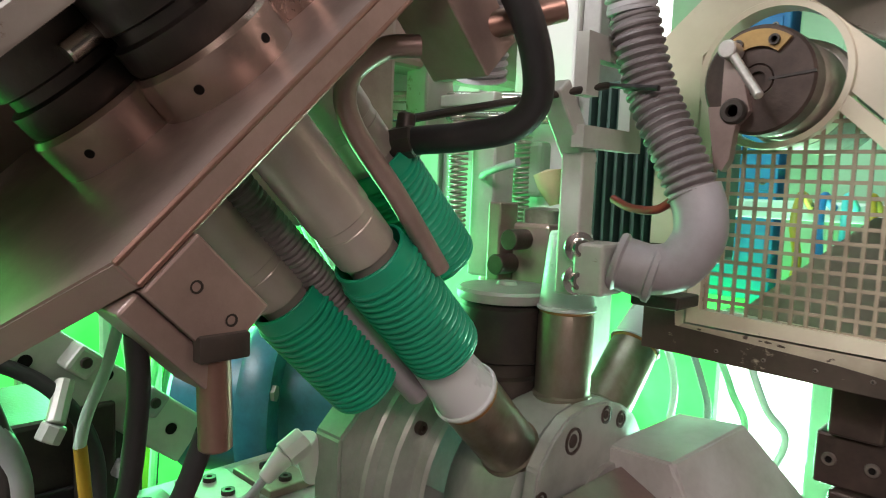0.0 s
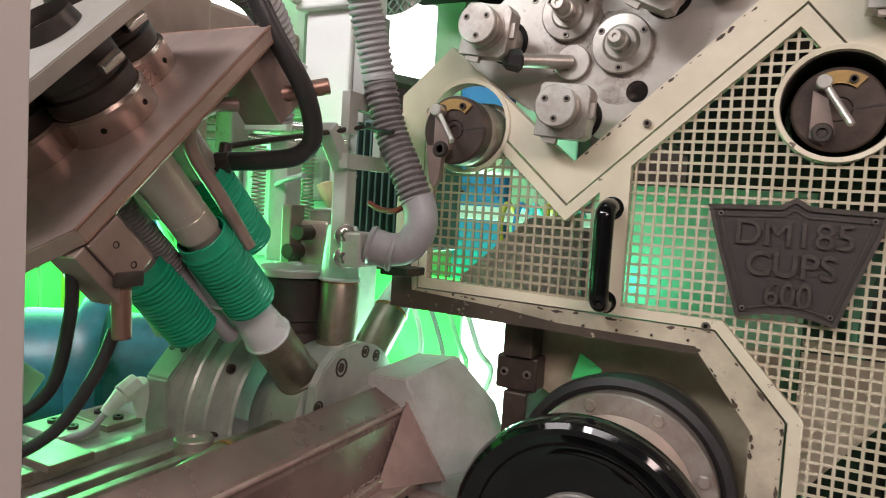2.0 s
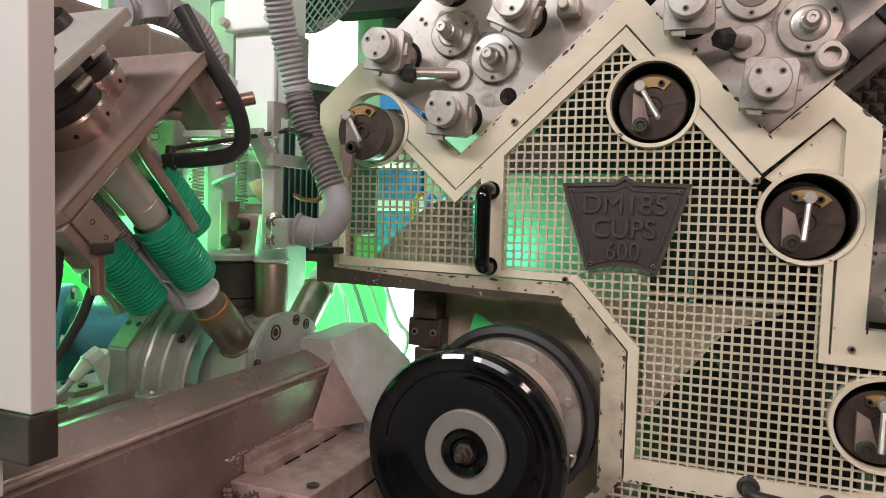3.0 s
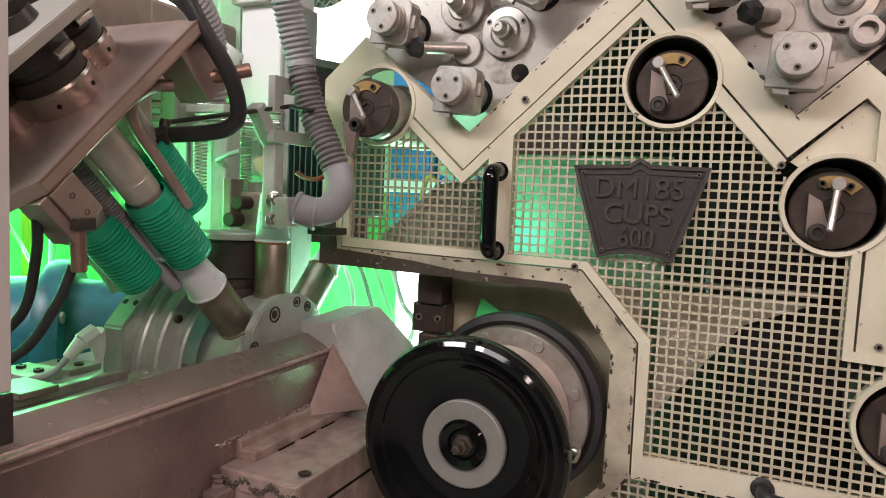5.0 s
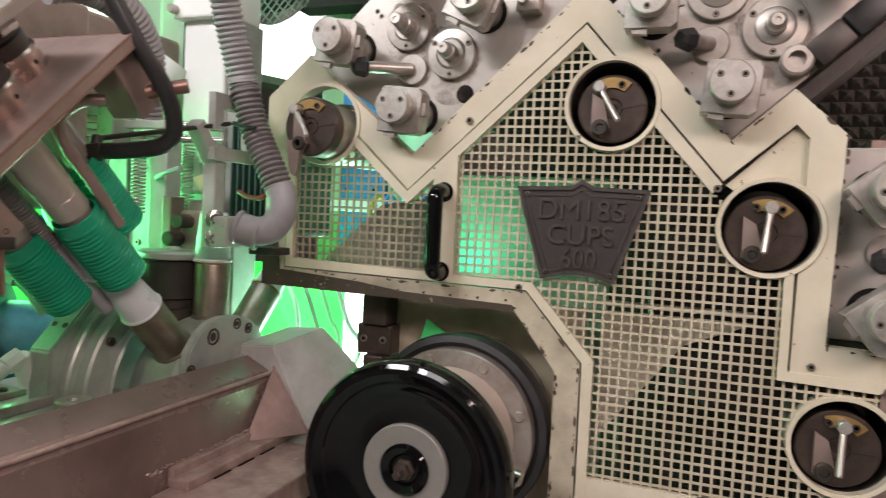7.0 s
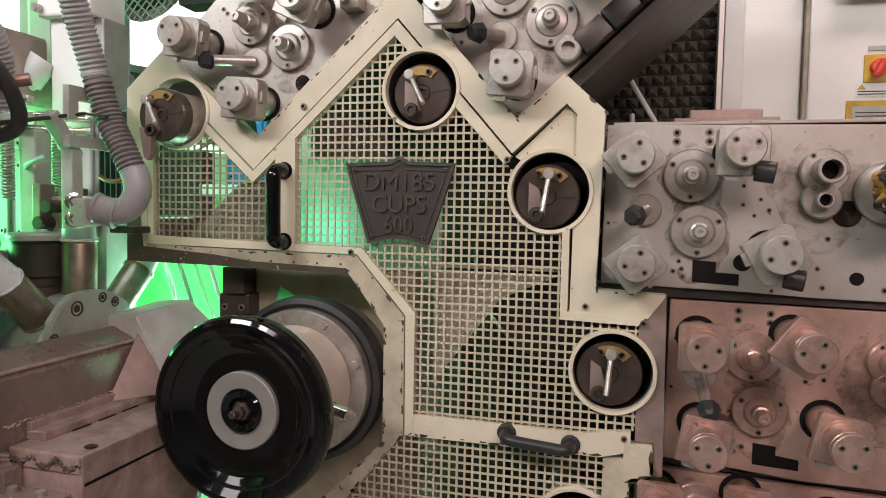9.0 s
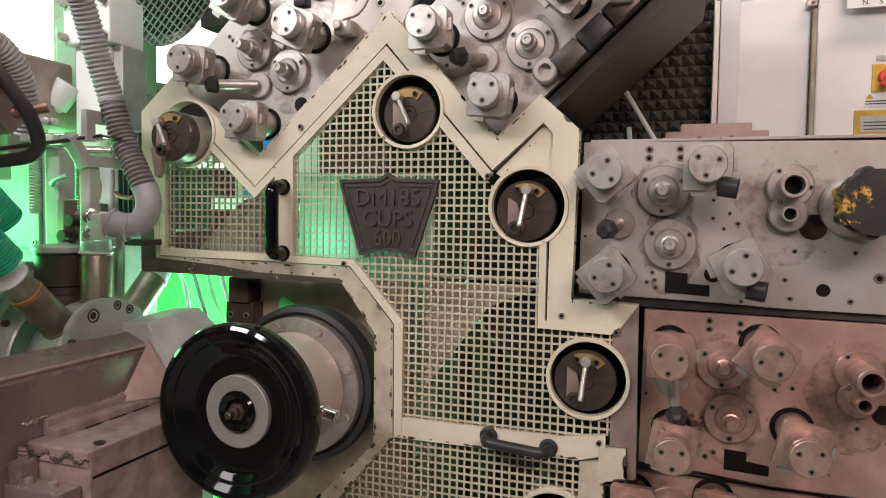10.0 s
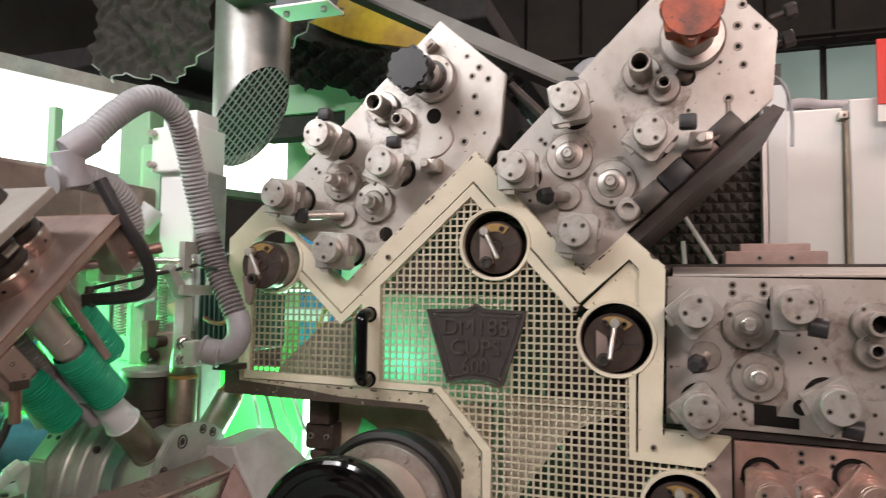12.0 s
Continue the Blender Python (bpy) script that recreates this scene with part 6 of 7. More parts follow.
for y in (-0.36, -0.12):
    bm = bmesh.new()
    lathe(bm, (-0.80, y, 0.928), (0, 0, 1), [(0.011, 0), (0.011, 0.002), (0.006, 0.003), (0, 0.001)], 16)
    part("bolt", bm, KNOB, beam)
bm = bmesh.new()
box(bm, -0.938, -0.905, -0.44, -0.402, 0.70, 0.90, 0.003)
box(bm, -0.935, -0.80, -0.452, -0.402, 0.70, 0.862, 0.004)
part("step_plate", bm, BEAM, beam, smooth=False)
bm = bmesh.new()
box(bm, -0.90, -0.784, -0.404, -0.398, 0.895, 0.924, 0.002)
part("worn_step", bm, CHIPPED, beam, smooth=False)
for x in (-0.90, -0.84):
    bm = bmesh.new()
    lathe(bm, (x, -0.428, 0.862), (0, 0, 1), [(0.009, 0), (0.009, 0.008), (0.005, 0.009), (0, 0.005)], 14)
    part("bolt", bm, STEEL, beam)
rng = random.Random(17)
bm = bmesh.new()
for k in range(60):
    f = k / 59
    lathe(bm, (-0.9425 + rng.uniform(-0.003, 0.003), -0.40 + 0.34 * f, 0.9585 + rng.uniform(-0.0025, 0.003)), Vector((rng.uniform(-0.3, 0.3), 1, rng.uniform(-0.3, 0.3))), [(0, -0.006), (rng.uniform(0.0012, 0.003), -0.002), (rng.uniform(0.0015, 0.003), 0.002), (0, 0.006)], 7)
part("weld_seam", bm, CHIPPED, beam, "rough pale weld along the beam")
bm = bmesh.new()
for k in range(120):
    f = k / 119
    x = -0.938 + 0.152 * f
    lathe(bm, (x, -0.4035 + rng.uniform(-0.002, 0.002), 0.915 - 0.014 * math.sin(f * 9) ** 2 + rng.uniform(-0.005, 0.005)), Vector((1, rng.uniform(-0.4, 0.4), rng.uniform(-0.6, 0.6))), [(0, -0.004), (rng.uniform(0.0015, 0.004), -0.001), (rng.uniform(0.0015, 0.004), 0.001), (0, 0.004)], 7)
part("weld_crust", bm, LIP, beam, "ragged burnt weld edge")
bm = bmesh.new()
for y in (-0.30, -0.235, -0.17):
    box(bm, -0.8995, -0.896, y, y + 0.045, 0.924, 0.9275)
box(bm, -0.7815, -0.7805, -0.395, -0.085, 0.872, 0.877)
part("joint_gap", bm, SOCKET, beam, smooth=False)
# tray with small slide behind the beam
tray = thing("slide_tray", "greasy grey slide tray with rails behind the beam", "tray", (0, 0, 0))
bm = bmesh.new()
box(bm, -1.5, -1.10, -0.85, -0.16, 0.98, 1.0, 0.002)
part("tray_plate", bm, GREYPAINT, tray, smooth=False)
for x in (-1.16, -1.20, -1.28):
    bm = bmesh.new()
    box(bm, x, x + 0.018, -0.85, -0.30, 1.0, 1.018, 0.002)
    part("rail", bm, STEEL, tray, smooth=False)
bm = bmesh.new()
lathe(bm, (-1.17, -0.34, 1.0), (0, 0, 1), [(0.03, 0), (0.03, 0.03), (0.028, 0.033), (0.01, 0.033), (0.008, 0.028), (0, 0.028)], 28)
part("roller", bm, PLATE, tray)
for k in range(2):
    bm = bmesh.new()
    box(bm, -1.33, -1.24, -0.62 + k * 0.09, -0.55 + k * 0.09, 1.018, 1.03, 0.002)
    part("slide_block", bm, BROWN, tray, smooth=False)

for k in range(3):
    bm = bmesh.new()
    box(bm, -1.46, -1.36, -0.52 + k * 0.085, -0.45 + k * 0.085, 1.0, 1.012 + 0.006 * (k % 2), 0.002)
    sp = part("strip_plate", bm, (GREYPAINT, PALE, BROWN)[k], tray, smooth=False)
    for s in (0.02, 0.07):
        bm = bmesh.new()
        lathe(bm, (-1.45 + s, -0.485 + k * 0.085, 1.012 + 0.006 * (k % 2)), (0, 0, 1), [(0.009, 0), (0.009, 0.006), (0.004, 0.006), (0.004, 0.003), (0, 0.003)], 12)
        part("screw", bm, DARK, sp)
gl = thing("cable_gland", "white plastic cable gland with a grey cable", "cable gland")
bm = bmesh.new()
rod(bm, (-1.335, -0.375, 1.045), (-1.325, -0.35, 1.075), 0.010, 0.015, 16)
rod(bm, (-1.325, -0.352, 1.073), (-1.32, -0.325, 1.09), 0.019, 0.019, 8)
rod(bm, (-1.32, -0.327, 1.09), (-1.33, -0.30, 1.03), 0.017, 0.017, 16)
part("gland", bm, WHITE, gl)
hose("cable", [(-1.335, -0.375, 1.045), (-1.345, -0.40, 1.02), (-1.38, -0.44, 1.008), (-1.44, -0.50, 1.006)], 0.006, GREYPVC, "grey cable", 20, gl)
el2 = thing("pipe_union", "pale grey pipe union beside the teal gear motor", "pipe fitting")
bm = bmesh.new()
sweep(bm, smooth_path([(-1.40, -0.30, 1.26), (-1.36, -0.30, 1.24), (-1.335, -0.285, 1.21), (-1.33, -0.26, 1.17)], 16), 0.022, 18)
part("bend", bm, PALE, el2)
bm = bmesh.new()
rod(bm, (-1.372, -0.302, 1.247), (-1.352, -0.296, 1.233), 0.028, 0.028, 8)
part("union_nut", bm, GREYPVC, el2)

# ---- bright aluminium frame close to the camera ----
post = thing("door_frame", "pale anodised aluminium machine door frame with a black foot", "door frame", (0, 0, 0))
bm = bmesh.new()
box(bm, -0.807, -0.757, -0.887, -0.861, 1.197, 2.6, 0.0015)
part("inner_profile", bm, ALU, post, smooth=False)
bm = bmesh.new()
box(bm, -0.884, -0.809, -0.887, -0.861, 1.235, 2.6, 0.0015)
part("outer_profile", bm, ALU, post, smooth=False)
bm = bmesh.new()
prism(bm, [(-1.30, 1.10), (-0.832, 1.10), (-0.832, 1.197), (-0.809, 1.197), (-0.809, 1.232), (-0.884, 1.262), (-1.30, 1.262)], -0.887, -0.861)
part("bottom_profile", bm, ALU, post, smooth=False)
bm = bmesh.new()
box(bm, -0.83, -0.757, -0.889, -0.859, 1.15, 1.1955, 0.002)
part("black_foot", bm, DARK, post, "black steel foot plate", smooth=False)

# ---- background: cabinet, sign, foam, lights ----
cab = thing("control_cabinet", "white sheet steel control cabinet with seams and a rotary switch", "cabinet", (0.85, 1.75, 0))
bm = bmesh.new()
box(bm, -0.42, -0.128, -0.1, 0.5, 0, 2.262, 0.008)
part("narrow_body", bm, WHITE, cab, smooth=False)
bm = bmesh.new()
box(bm, -0.112, 0.95, -0.14, 0.5, 0, 2.285, 0.008)
part("wide_body", bm, WHITE, cab, smooth=False)
bm = bmesh.new()
box(bm, -0.127, -0.113, -0.135, -0.05, 0.1, 2.20)
part("seam", bm, GRIMY, cab, "brown rubber seam", smooth=False)
bm = bmesh.new()
box(bm, -0.15, -0.116, -0.150, -0.1, 2.205, 2.235, 0.003)
hg = part("hinge", bm, STEEL, cab, smooth=False)
fixing(hg, -0.132, -0.150, 2.218, 0.008, 0.003)
bm = bmesh.new()
box(bm, 0.078, 0.168, -0.147, -0.139, 1.868, 1.972, 0.002)
sw = part("switch_plate", bm, YELLOW, cab, "yellow switch plate", smooth=False)
bm = bmesh.new()
rod(bm, (0.126, -0.147, 1.922), (0.126, -0.175, 1.922), 0.030)
box(bm, -0.012, 0.012, -0.20, -0.165, -0.034, 0.034, 0.004, pose(0.121, 0, 1.912, 0, 25, 0))
part("rotary_switch", bm, RED, sw, "red rotary main switch")
bm = bmesh.new()
box(bm, 0.024, 0.216, -0.146, -0.139, 1.702, 1.80, 0.001)
lab = part("warning_label", bm, YELLOW, cab, "yellow warning label", smooth=False)
bm = bmesh.new()
box(bm, 0.044, 0.196, -0.1475, -0.1462, 1.718, 1.778)
part("label_field", bm, mat("grey_print", (0.45, 0.44, 0.40), 0.6), lab, smooth=False)
for k in range(3):
    bm = bmesh.new()
    box(bm, 0.056, 0.184, -0.1482, -0.1478, 1.726 + k * 0.013, 1.730 + k * 0.013)
    part("print_bar", bm, LETTER, lab, smooth=False)
bm = bmesh.new()
box(bm, 0.100, 0.135, -0.146, -0.139, 1.632, 1.690, 0.002)
part("lock", bm, DARK, cab)
bm = bmesh.new()
box(bm, 0.09, 0.158, -0.1445, -0.139, 1.986, 2.004, 0.001)
part("name_strip", bm, mat("grey_print", (0.45, 0.44, 0.40), 0.6), cab, smooth=False)
bm = bmesh.new()
box(bm, 0.055, 0.19, -0.1425, -0.139, 1.815, 1.862, 0.0005)
note = part("notice_strip", bm, WHITE, cab, "white notice strip with fine print", smooth=False)
for z in (1.822, 1.832):
    bm = bmesh.new()
    box(bm, 0.06, 0.185, -0.1432, -0.1426, z, z + 0.004)
    part("print_bar", bm, LETTER, note, smooth=False)
bm = bmesh.new()
prism(bm, [(0.058, 1.842), (0.088, 1.842), (0.073, 1.862)], -0.1434, -0.1426)
part("warning_mark", bm, YELLOW, note, smooth=False)
bm = bmesh.new()
rod(bm, (0.175, -0.1426, 1.851), (0.175, -0.1434, 1.851), 0.010, seg=20)
part("prohibition_mark", bm, RED, note)
bm = bmesh.new()
sweep(bm, smooth_path([(-0.32, 0.05, 2.20), (-0.32, 0.05, 2.29), (-0.295, 0.05, 2.325), (-0.23, 0.05, 2.33), (-0.17, 0.05, 2.315), (-0.02, 0.05, 2.308), (0.3, 0.05, 2.308), (0.5, 0.05, 2.33)], 50), 0.022, 16)
sweep(bm, smooth_path([(-0.26, 0.09, 2.20), (-0.26, 0.09, 2.28), (-0.245, 0.09, 2.315), (-0.20, 0.09, 2.325)], 20), 0.022, 16)
part("conduit", bm, GREYPVC, cab)

fpost = thing("frame_post", "pale aluminium machine frame post beside the foam panel", "post")
bm = bmesh.new()
box(bm, 0.329, 0.345, 0.862, 0.91, 0, 2.13, 0.002)
part("slot_profile", bm, ALU, fpost, smooth=False)
bm = bmesh.new()
box(bm, 0.347, 0.402, 0.865, 0.91, 0, 2.155, 0.003)
part("profile", bm, WHITE, fpost, smooth=False)
bm = bmesh.new()
box(bm, 0.334, 0.352, 0.848, 0.861, 2.04, 2.085, 0.002)
part("clip", bm, DARK, fpost, smooth=False)

fire = thing("extinguisher_sign", "red fire extinguisher sign with white pictogram above the cabinet", "sign", (0.935, 1.55, 2.37))
bm = bmesh.new()
box(bm, -0.112, 0.112, -0.004, 0.004, -0.13, 0.13, 0.002)
part("panel", bm, RED, fire, smooth=False)
bm = bmesh.new()
prism(bm, [(-0.038, -0.10), (0.038, -0.10), (0.042, -0.09), (0.042, 0.03), (0.03, 0.058), (0.012, 0.066), (0.012, 0.085), (0.05, 0.07), (0.052, 0.08), (0.0, 0.102), (-0.03, 0.092), (-0.055, 0.06), (-0.062, -0.04), (-0.052, -0.04), (-0.046, 0.055), (-0.022, 0.078), (-0.012, 0.066), (-0.03, 0.058), (-0.042, 0.03), (-0.042, -0.09)], -0.0065, -0.004)
part("pictogram", bm, WHITE, fire, smooth=False)
bm = bmesh.new()
box(bm, -0.112, 0.112, -0.003, 0.004, -0.20, -0.134, 0.001)
part("caption_panel", bm, WHITE, fire, smooth=False)
text("ESTINTORE", 0, -0.0045, -0.150, 0.026, LETTER, fire, 0.0004)
text("N.    5", -0.03, -0.0045, -0.182, 0.026, LETTER, fire, 0.0004)
bm = bmesh.new()
box(bm, 0.125, 0.26, -0.004, 0.004, -0.20, -0.14, 0.001)
part("red_label", bm, RED, fire, smooth=False)
bm = bmesh.new()
box(bm, -0.03, 0.03, 0.004, 0.25, -0.19, -0.10)
part("mount", bm, WHITE, fire, smooth=False)

foam = thing("foam_panel", "black egg-crate sound absorbing foam in a steel frame", "foam panel", (0.0, 0.95, 1.4))
verts, faces = [], []
P, NX, NZ = 0.038, 13, 22
for i in range(NX):
    for k in range(NZ):
        n = len(verts)
        x, z = -0.12 + i * P + (k % 2) * P * 0.5, k * P * 0.9
        for q in ((-1, -1), (1, -1), (1, 1), (-1, 1)):
            verts.append((x + q[0] * P * 0.5, 0, z + q[1] * P * 0.45))
        for q in ((-1, -1), (1, -1), (1, 1), (-1, 1)):
            verts.append((x + q[0] * P * 0.2, -0.022, z + q[1] * P * 0.18))
        verts.append((x, -0.030, z))
        faces += [(n + a, n + (a + 1) % 4, n + 4 + (a + 1) % 4, n + 4 + a) for a in range(4)] + [(n + 4 + a, n + 4 + (a + 1) % 4, n + 8) for a in range(4)]
me = bpy.data.meshes.new("foam_sheet")
me.from_pydata(verts, [], faces)
me.materials.append(EGGFOAM)
ob = new("foam_sheet", me)
ob.parent = foam
bm = bmesh.new()
box(bm, -0.16, 0.40, 0.002, 0.03, -0.05, 0.85)
part("backing", bm, DARK, foam, smooth=False)
bm = bmesh.new()
rod(bm, (0.06, -0.10, 0.40), (0.19, -0.10, 0.18), 0.008)
rod(bm, (0.10, -0.10, 0.12), (0.09, -0.10, 0.26), 0.008)
part("white_stay", bm, WHITE, foam)
hose("grey_cable", [(-0.45, -0.10, 2.17), (-0.43, -0.13, 2.10), (-0.41, -0.13, 2.0), (-0.415, -0.13, 1.93)], 0.008, GREYPVC, "thin grey hanging cable", 20, cab)

win = thing("light_strip", "long bright fluorescent light strip with a diffuser", "light fitting", (0, 0, 0))
bm = bmesh.new()
dv = Vector((0.56, 1.45, 0)).normalized()
ml = Matrix.Translation((-2.62, 0.1, 2.22)) @ Matrix(((dv.x, -dv.y, 0, 0), (dv.y, dv.x, 0, 0), (0, 0, 1, 0), (0, 0, 0, 1)))
box(bm, 0, 2.6, 0, 0.05, -0.22, 0.12, 0.0, ml)
part("diffuser", bm, GLOWWIN, win, "glowing white diffuser", smooth=False)
bm = bmesh.new()
box(bm, -0.1, 2.7, -0.04, 0.2, 0.125, 0.19, 0.0, ml)
box(bm, -0.1, 2.7, -0.02, 0.1, -0.26, -0.225, 0.0, ml)
part("casing", bm, GREYPAINT, win, smooth=False)

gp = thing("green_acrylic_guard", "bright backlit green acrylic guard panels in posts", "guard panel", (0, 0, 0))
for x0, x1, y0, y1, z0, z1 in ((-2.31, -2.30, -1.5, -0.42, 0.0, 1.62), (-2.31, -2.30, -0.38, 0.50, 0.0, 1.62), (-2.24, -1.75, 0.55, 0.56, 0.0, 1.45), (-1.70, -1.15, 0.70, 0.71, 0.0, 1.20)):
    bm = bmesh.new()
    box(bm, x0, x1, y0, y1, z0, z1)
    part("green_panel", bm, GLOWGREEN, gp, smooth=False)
for x, y in ((-2.30, -0.40), (-2.27, 0.54), (-1.725, 0.62)):
    bm = bmesh.new()
    box(bm, x - 0.02, x + 0.02, y - 0.02, y + 0.02, 0, 2.2, 0.003)
    part("post", bm, MGREEN, gp, smooth=False)
bm = bmesh.new()
box(bm, -1.16, -0.86, 0.62, 0.64, 0.0, 1.16)
wl = thing("work_light", "blazing white work light behind the beam", "lamp")
part("diffuser", bm, GLOWWHITE, wl, "glowing white diffuser", smooth=False)
bm = bmesh.new()
box(bm, -1.18, -0.84, 0.642, 0.70, 0.0, 1.18, 0.003)
part("lamp_case", bm, GREYPAINT, wl, smooth=False)
PALEGREEN = mat("pale_green_tube", (0.35, 0.7, 0.4), 0.4)
rng = random.Random(11)
for k in range(16):
    y = -0.75 + k * 0.075 + rng.uniform(-0.02, 0.02)
    x = -2.05 + rng.uniform(-0.15, 0.2)
    s = rng.uniform(-0.08, 0.08)
    hose("air_tube", [(x, y, 1.75), (x + s, y + s, 1.4), (x + s * 0.4, y + 0.05, 1.1), (x - s, y + 0.02, 0.75), (x, y, 0.3)], rng.choice((0.006, 0.009, 0.013)), rng.choice((WHITE, PALEGREEN, GREYPVC, PALEGREEN, DGREEN)), "thin pneumatic tube hanging before the green panels", 24, seg=8)
for y in (-0.62, -0.2, 0.12):
    bm = bmesh.new()
    box(bm, -2.2, -2.16, y, y + 0.035, 0, 1.9, 0.003)
    solid("yellow_post", bm, mat("yellow_green_post", (0.42, 0.5, 0.06), 0.45), "yellow-green painted post before the green panels", "post", smooth=False)
bm = bmesh.new()
rod(bm, (-2.1, -0.85, 1.78), (-2.1, 0.55, 1.78), 0.03)
solid("tube_rail", bm, GREYPVC, "grey rail from which the air tubes hang", "rail")
# valve strip on a slanted rail before a dark cabinet
valve = thing("valve_strip", "pale slanted valve strip with plastic fittings on a dark stand", "valve", (-1.5, -0.52, 1.155))
MV = pose(0, 0, 0, -39, 0, 0)
bm = bmesh.new()
box(bm, -0.02, 0.012, -0.16, 0.16, -0.034, 0.034, 0.004, MV)
vr = part("rail", bm, PALE, valve, smooth=False)
for y, z in ((-0.13, 0.012), (-0.09, -0.014), (0.0, 0.018), (0.12, 0.0)):
    bm = bmesh.new()
    rod(bm, MV @ Vector((0.0125, y, z)), MV @ Vector((0.0135, y, z)), 0.008, seg=14)
    part("hole", bm, SOCKET, vr)
for k, y in enumerate((-0.045, 0.06)):
    bm = bmesh.new()
    box(bm, 0.0, 0.045, y - 0.016, y + 0.016, 0.0, 0.034, 0.005, MV)
    b_ = part("valve_body", bm, (PALE, GREYPVC)[k], valve, smooth=False)
    bm = bmesh.new()
    rod(bm, MV @ Vector((0.03, y, -0.01)), MV @ Vector((0.055, y + 0.012, -0.055)), 0.011, seg=10)
    rod(bm, MV @ Vector((0.055, y + 0.012, -0.055)), MV @ Vector((0.056, y + 0.016, -0.075)), 0.015, seg=8)
    part("fitting", bm, (PALE, GREYPVC)[k], b_)
    bm = bmesh.new()
    rod(bm, MV @ Vector((0.044, y, 0.018)), MV @ Vector((0.050, y, 0.018)), 0.007, seg=10)
    part("button", bm, DARK, b_)
bm = bmesh.new()
box(bm, -0.02, 0.02, -0.02, 0.02, -1.155, -0.02, 0.004)
part("stand", bm, DARK, valve, smooth=False)
hose("marker_tube", [(-1.33, -0.535, 1.32), (-1.345, -0.541, 1.285), (-1.35, -0.556, 1.22), (-1.35, -0.577, 1.17), (-1.35, -0.585, 1.135)], 0.0062, mat("milky_tube", (0.55, 0.72, 0.62), 0.35), "milky plastic tube with a yellow sleeve", 30)
hose("marker_tube", [(-1.35, -0.584, 1.137), (-1.35, -0.582, 1.115), (-1.35, -0.578, 1.07), (-1.345, -0.57, 1.0)], 0.0068, YELLOW, "yellow sleeve on a plastic tube", 20)
low = thing("dark_cabinet", "black open machine cabinet beside the green panels", "cabinet", (-1.62, -0.58, 0))
bm = bmesh.new()
box(bm, -0.10, 0.09, -0.16, 0.135, 0, 1.11, 0.008)
part("cabinet_body", bm, DARK, low, smooth=False)
bm = bmesh.new()
box(bm, 0.091, 0.10, -0.15, 0.12, 0.03, 1.02, 0.003)
part("cabinet_door", bm, RUBBER, low, smooth=False)
bm = bmesh.new()
box(bm, 0.101, 0.112, -0.02, 0.0, 0.72, 0.86, 0.003)
part("cabinet_handle", bm, KNOB, low, smooth=False)
for k, (y, s, r, m_) in enumerate(((-0.69, 0.00, 0.016, RUBBER), (-0.655, 0.03, 0.016, GREYHOSE), (-0.63, 0.01, 0.010, RUBBER), (-0.60, -0.03, 0.013, DARK), (-0.56, 0.02, 0.009, RUBBER))):
    hose("machine_hose", [(-1.46, y + 0.03, 0.2), (-1.42, y, 0.7), (-1.43, y + s, 1.0), (-1.45, y + s, 1.10), (-1.47, y + s * 0.5 - 0.03, 1.17), (-1.50, y - 0.08, 1.21)], r, m_, "dark machine hose before the black cabinet", 40)
for k in range(4):
    hose("air_tube", [(-1.16 + k * 0.05, 0.28, 1.22), (-1.10 + k * 0.05, 0.25, 1.14 - k * 0.01), (-1.10 + k * 0.06, 0.26, 1.05), (-1.14 + k * 0.05, 0.27, 0.9)], 0.006, (WHITE, GREYPVC, PALEGREEN, WHITE)[k], "thin pneumatic tube under the guard", 24)

# pillars, blue cladding and clutter behind the guard
for k, (x0, x1, y, z0, z1, m_, lab_) in enumerate(((-1.62, -1.50, 1.2, 0.0, 2.2, MGREEN, "pale green machine pillar"), (-1.36, -1.22, 1.15, 0.0, 2.1, MGREEN, "pale green machine pillar"), (-2.1, -1.95, 0.7, 0.0, 2.3, MGREEN, "pale green machine pillar"),
                                      (-1.98, -1.88, 0.9, 0.0, 2.2, MGREEN, "pale green machine pillar"), (-1.12, -1.02, 0.8, 0.0, 2.2, MGREEN, "pale green machine pillar"), (-0.98, -0.86, 0.6, 0.0, 1.80, MGREEN, "pale green machine column"))):
    bm = bmesh.new()
    box(bm, x0, x1, y, y + 0.12, z0, z1, 0.006)
    solid("machine_pillar" if m_ is MGREEN else "machine_cover", bm, m_, lab_, "pillar" if m_ is MGREEN else "cover", smooth=False)
for x0, x1, y0, z1 in ((-1.31, -1.145, 0.82, 1.86), (-3.0, -2.5, 0.78, 2.14)):
    bm = bmesh.new()
    box(bm, x0, x1, y0, y0 + 0.10, 0.0, z1, 0.006)
    cov = thing("machine_cover", "bright blue painted machine cover behind the guard", "cover")
    part("cover_body", bm, SKYBLUE, cov, smooth=False)
    bm = bmesh.new()
    box(bm, x0 + 0.015, x1 - 0.015, y0 - 0.006, y0 - 0.0005, z1 - 0.42, z1 - 0.03, 0.002)
    lid = part("cover_plate", bm, SKYBLUE, cov, smooth=False)
    for x in (x0 + 0.03, x1 - 0.03):
        for z in (z1 - 0.40, z1 - 0.05):
            fixing(lid, x, y0 - 0.006, z, 0.008, 0.003)
bm = bmesh.new()
box(bm, -1.3, -0.7, 0.5, 0.605, 1.385, 1.42, 0.004)
solid("cable_duct", bm, WHITE, "pale cable duct behind the mesh", "duct", smooth=False)
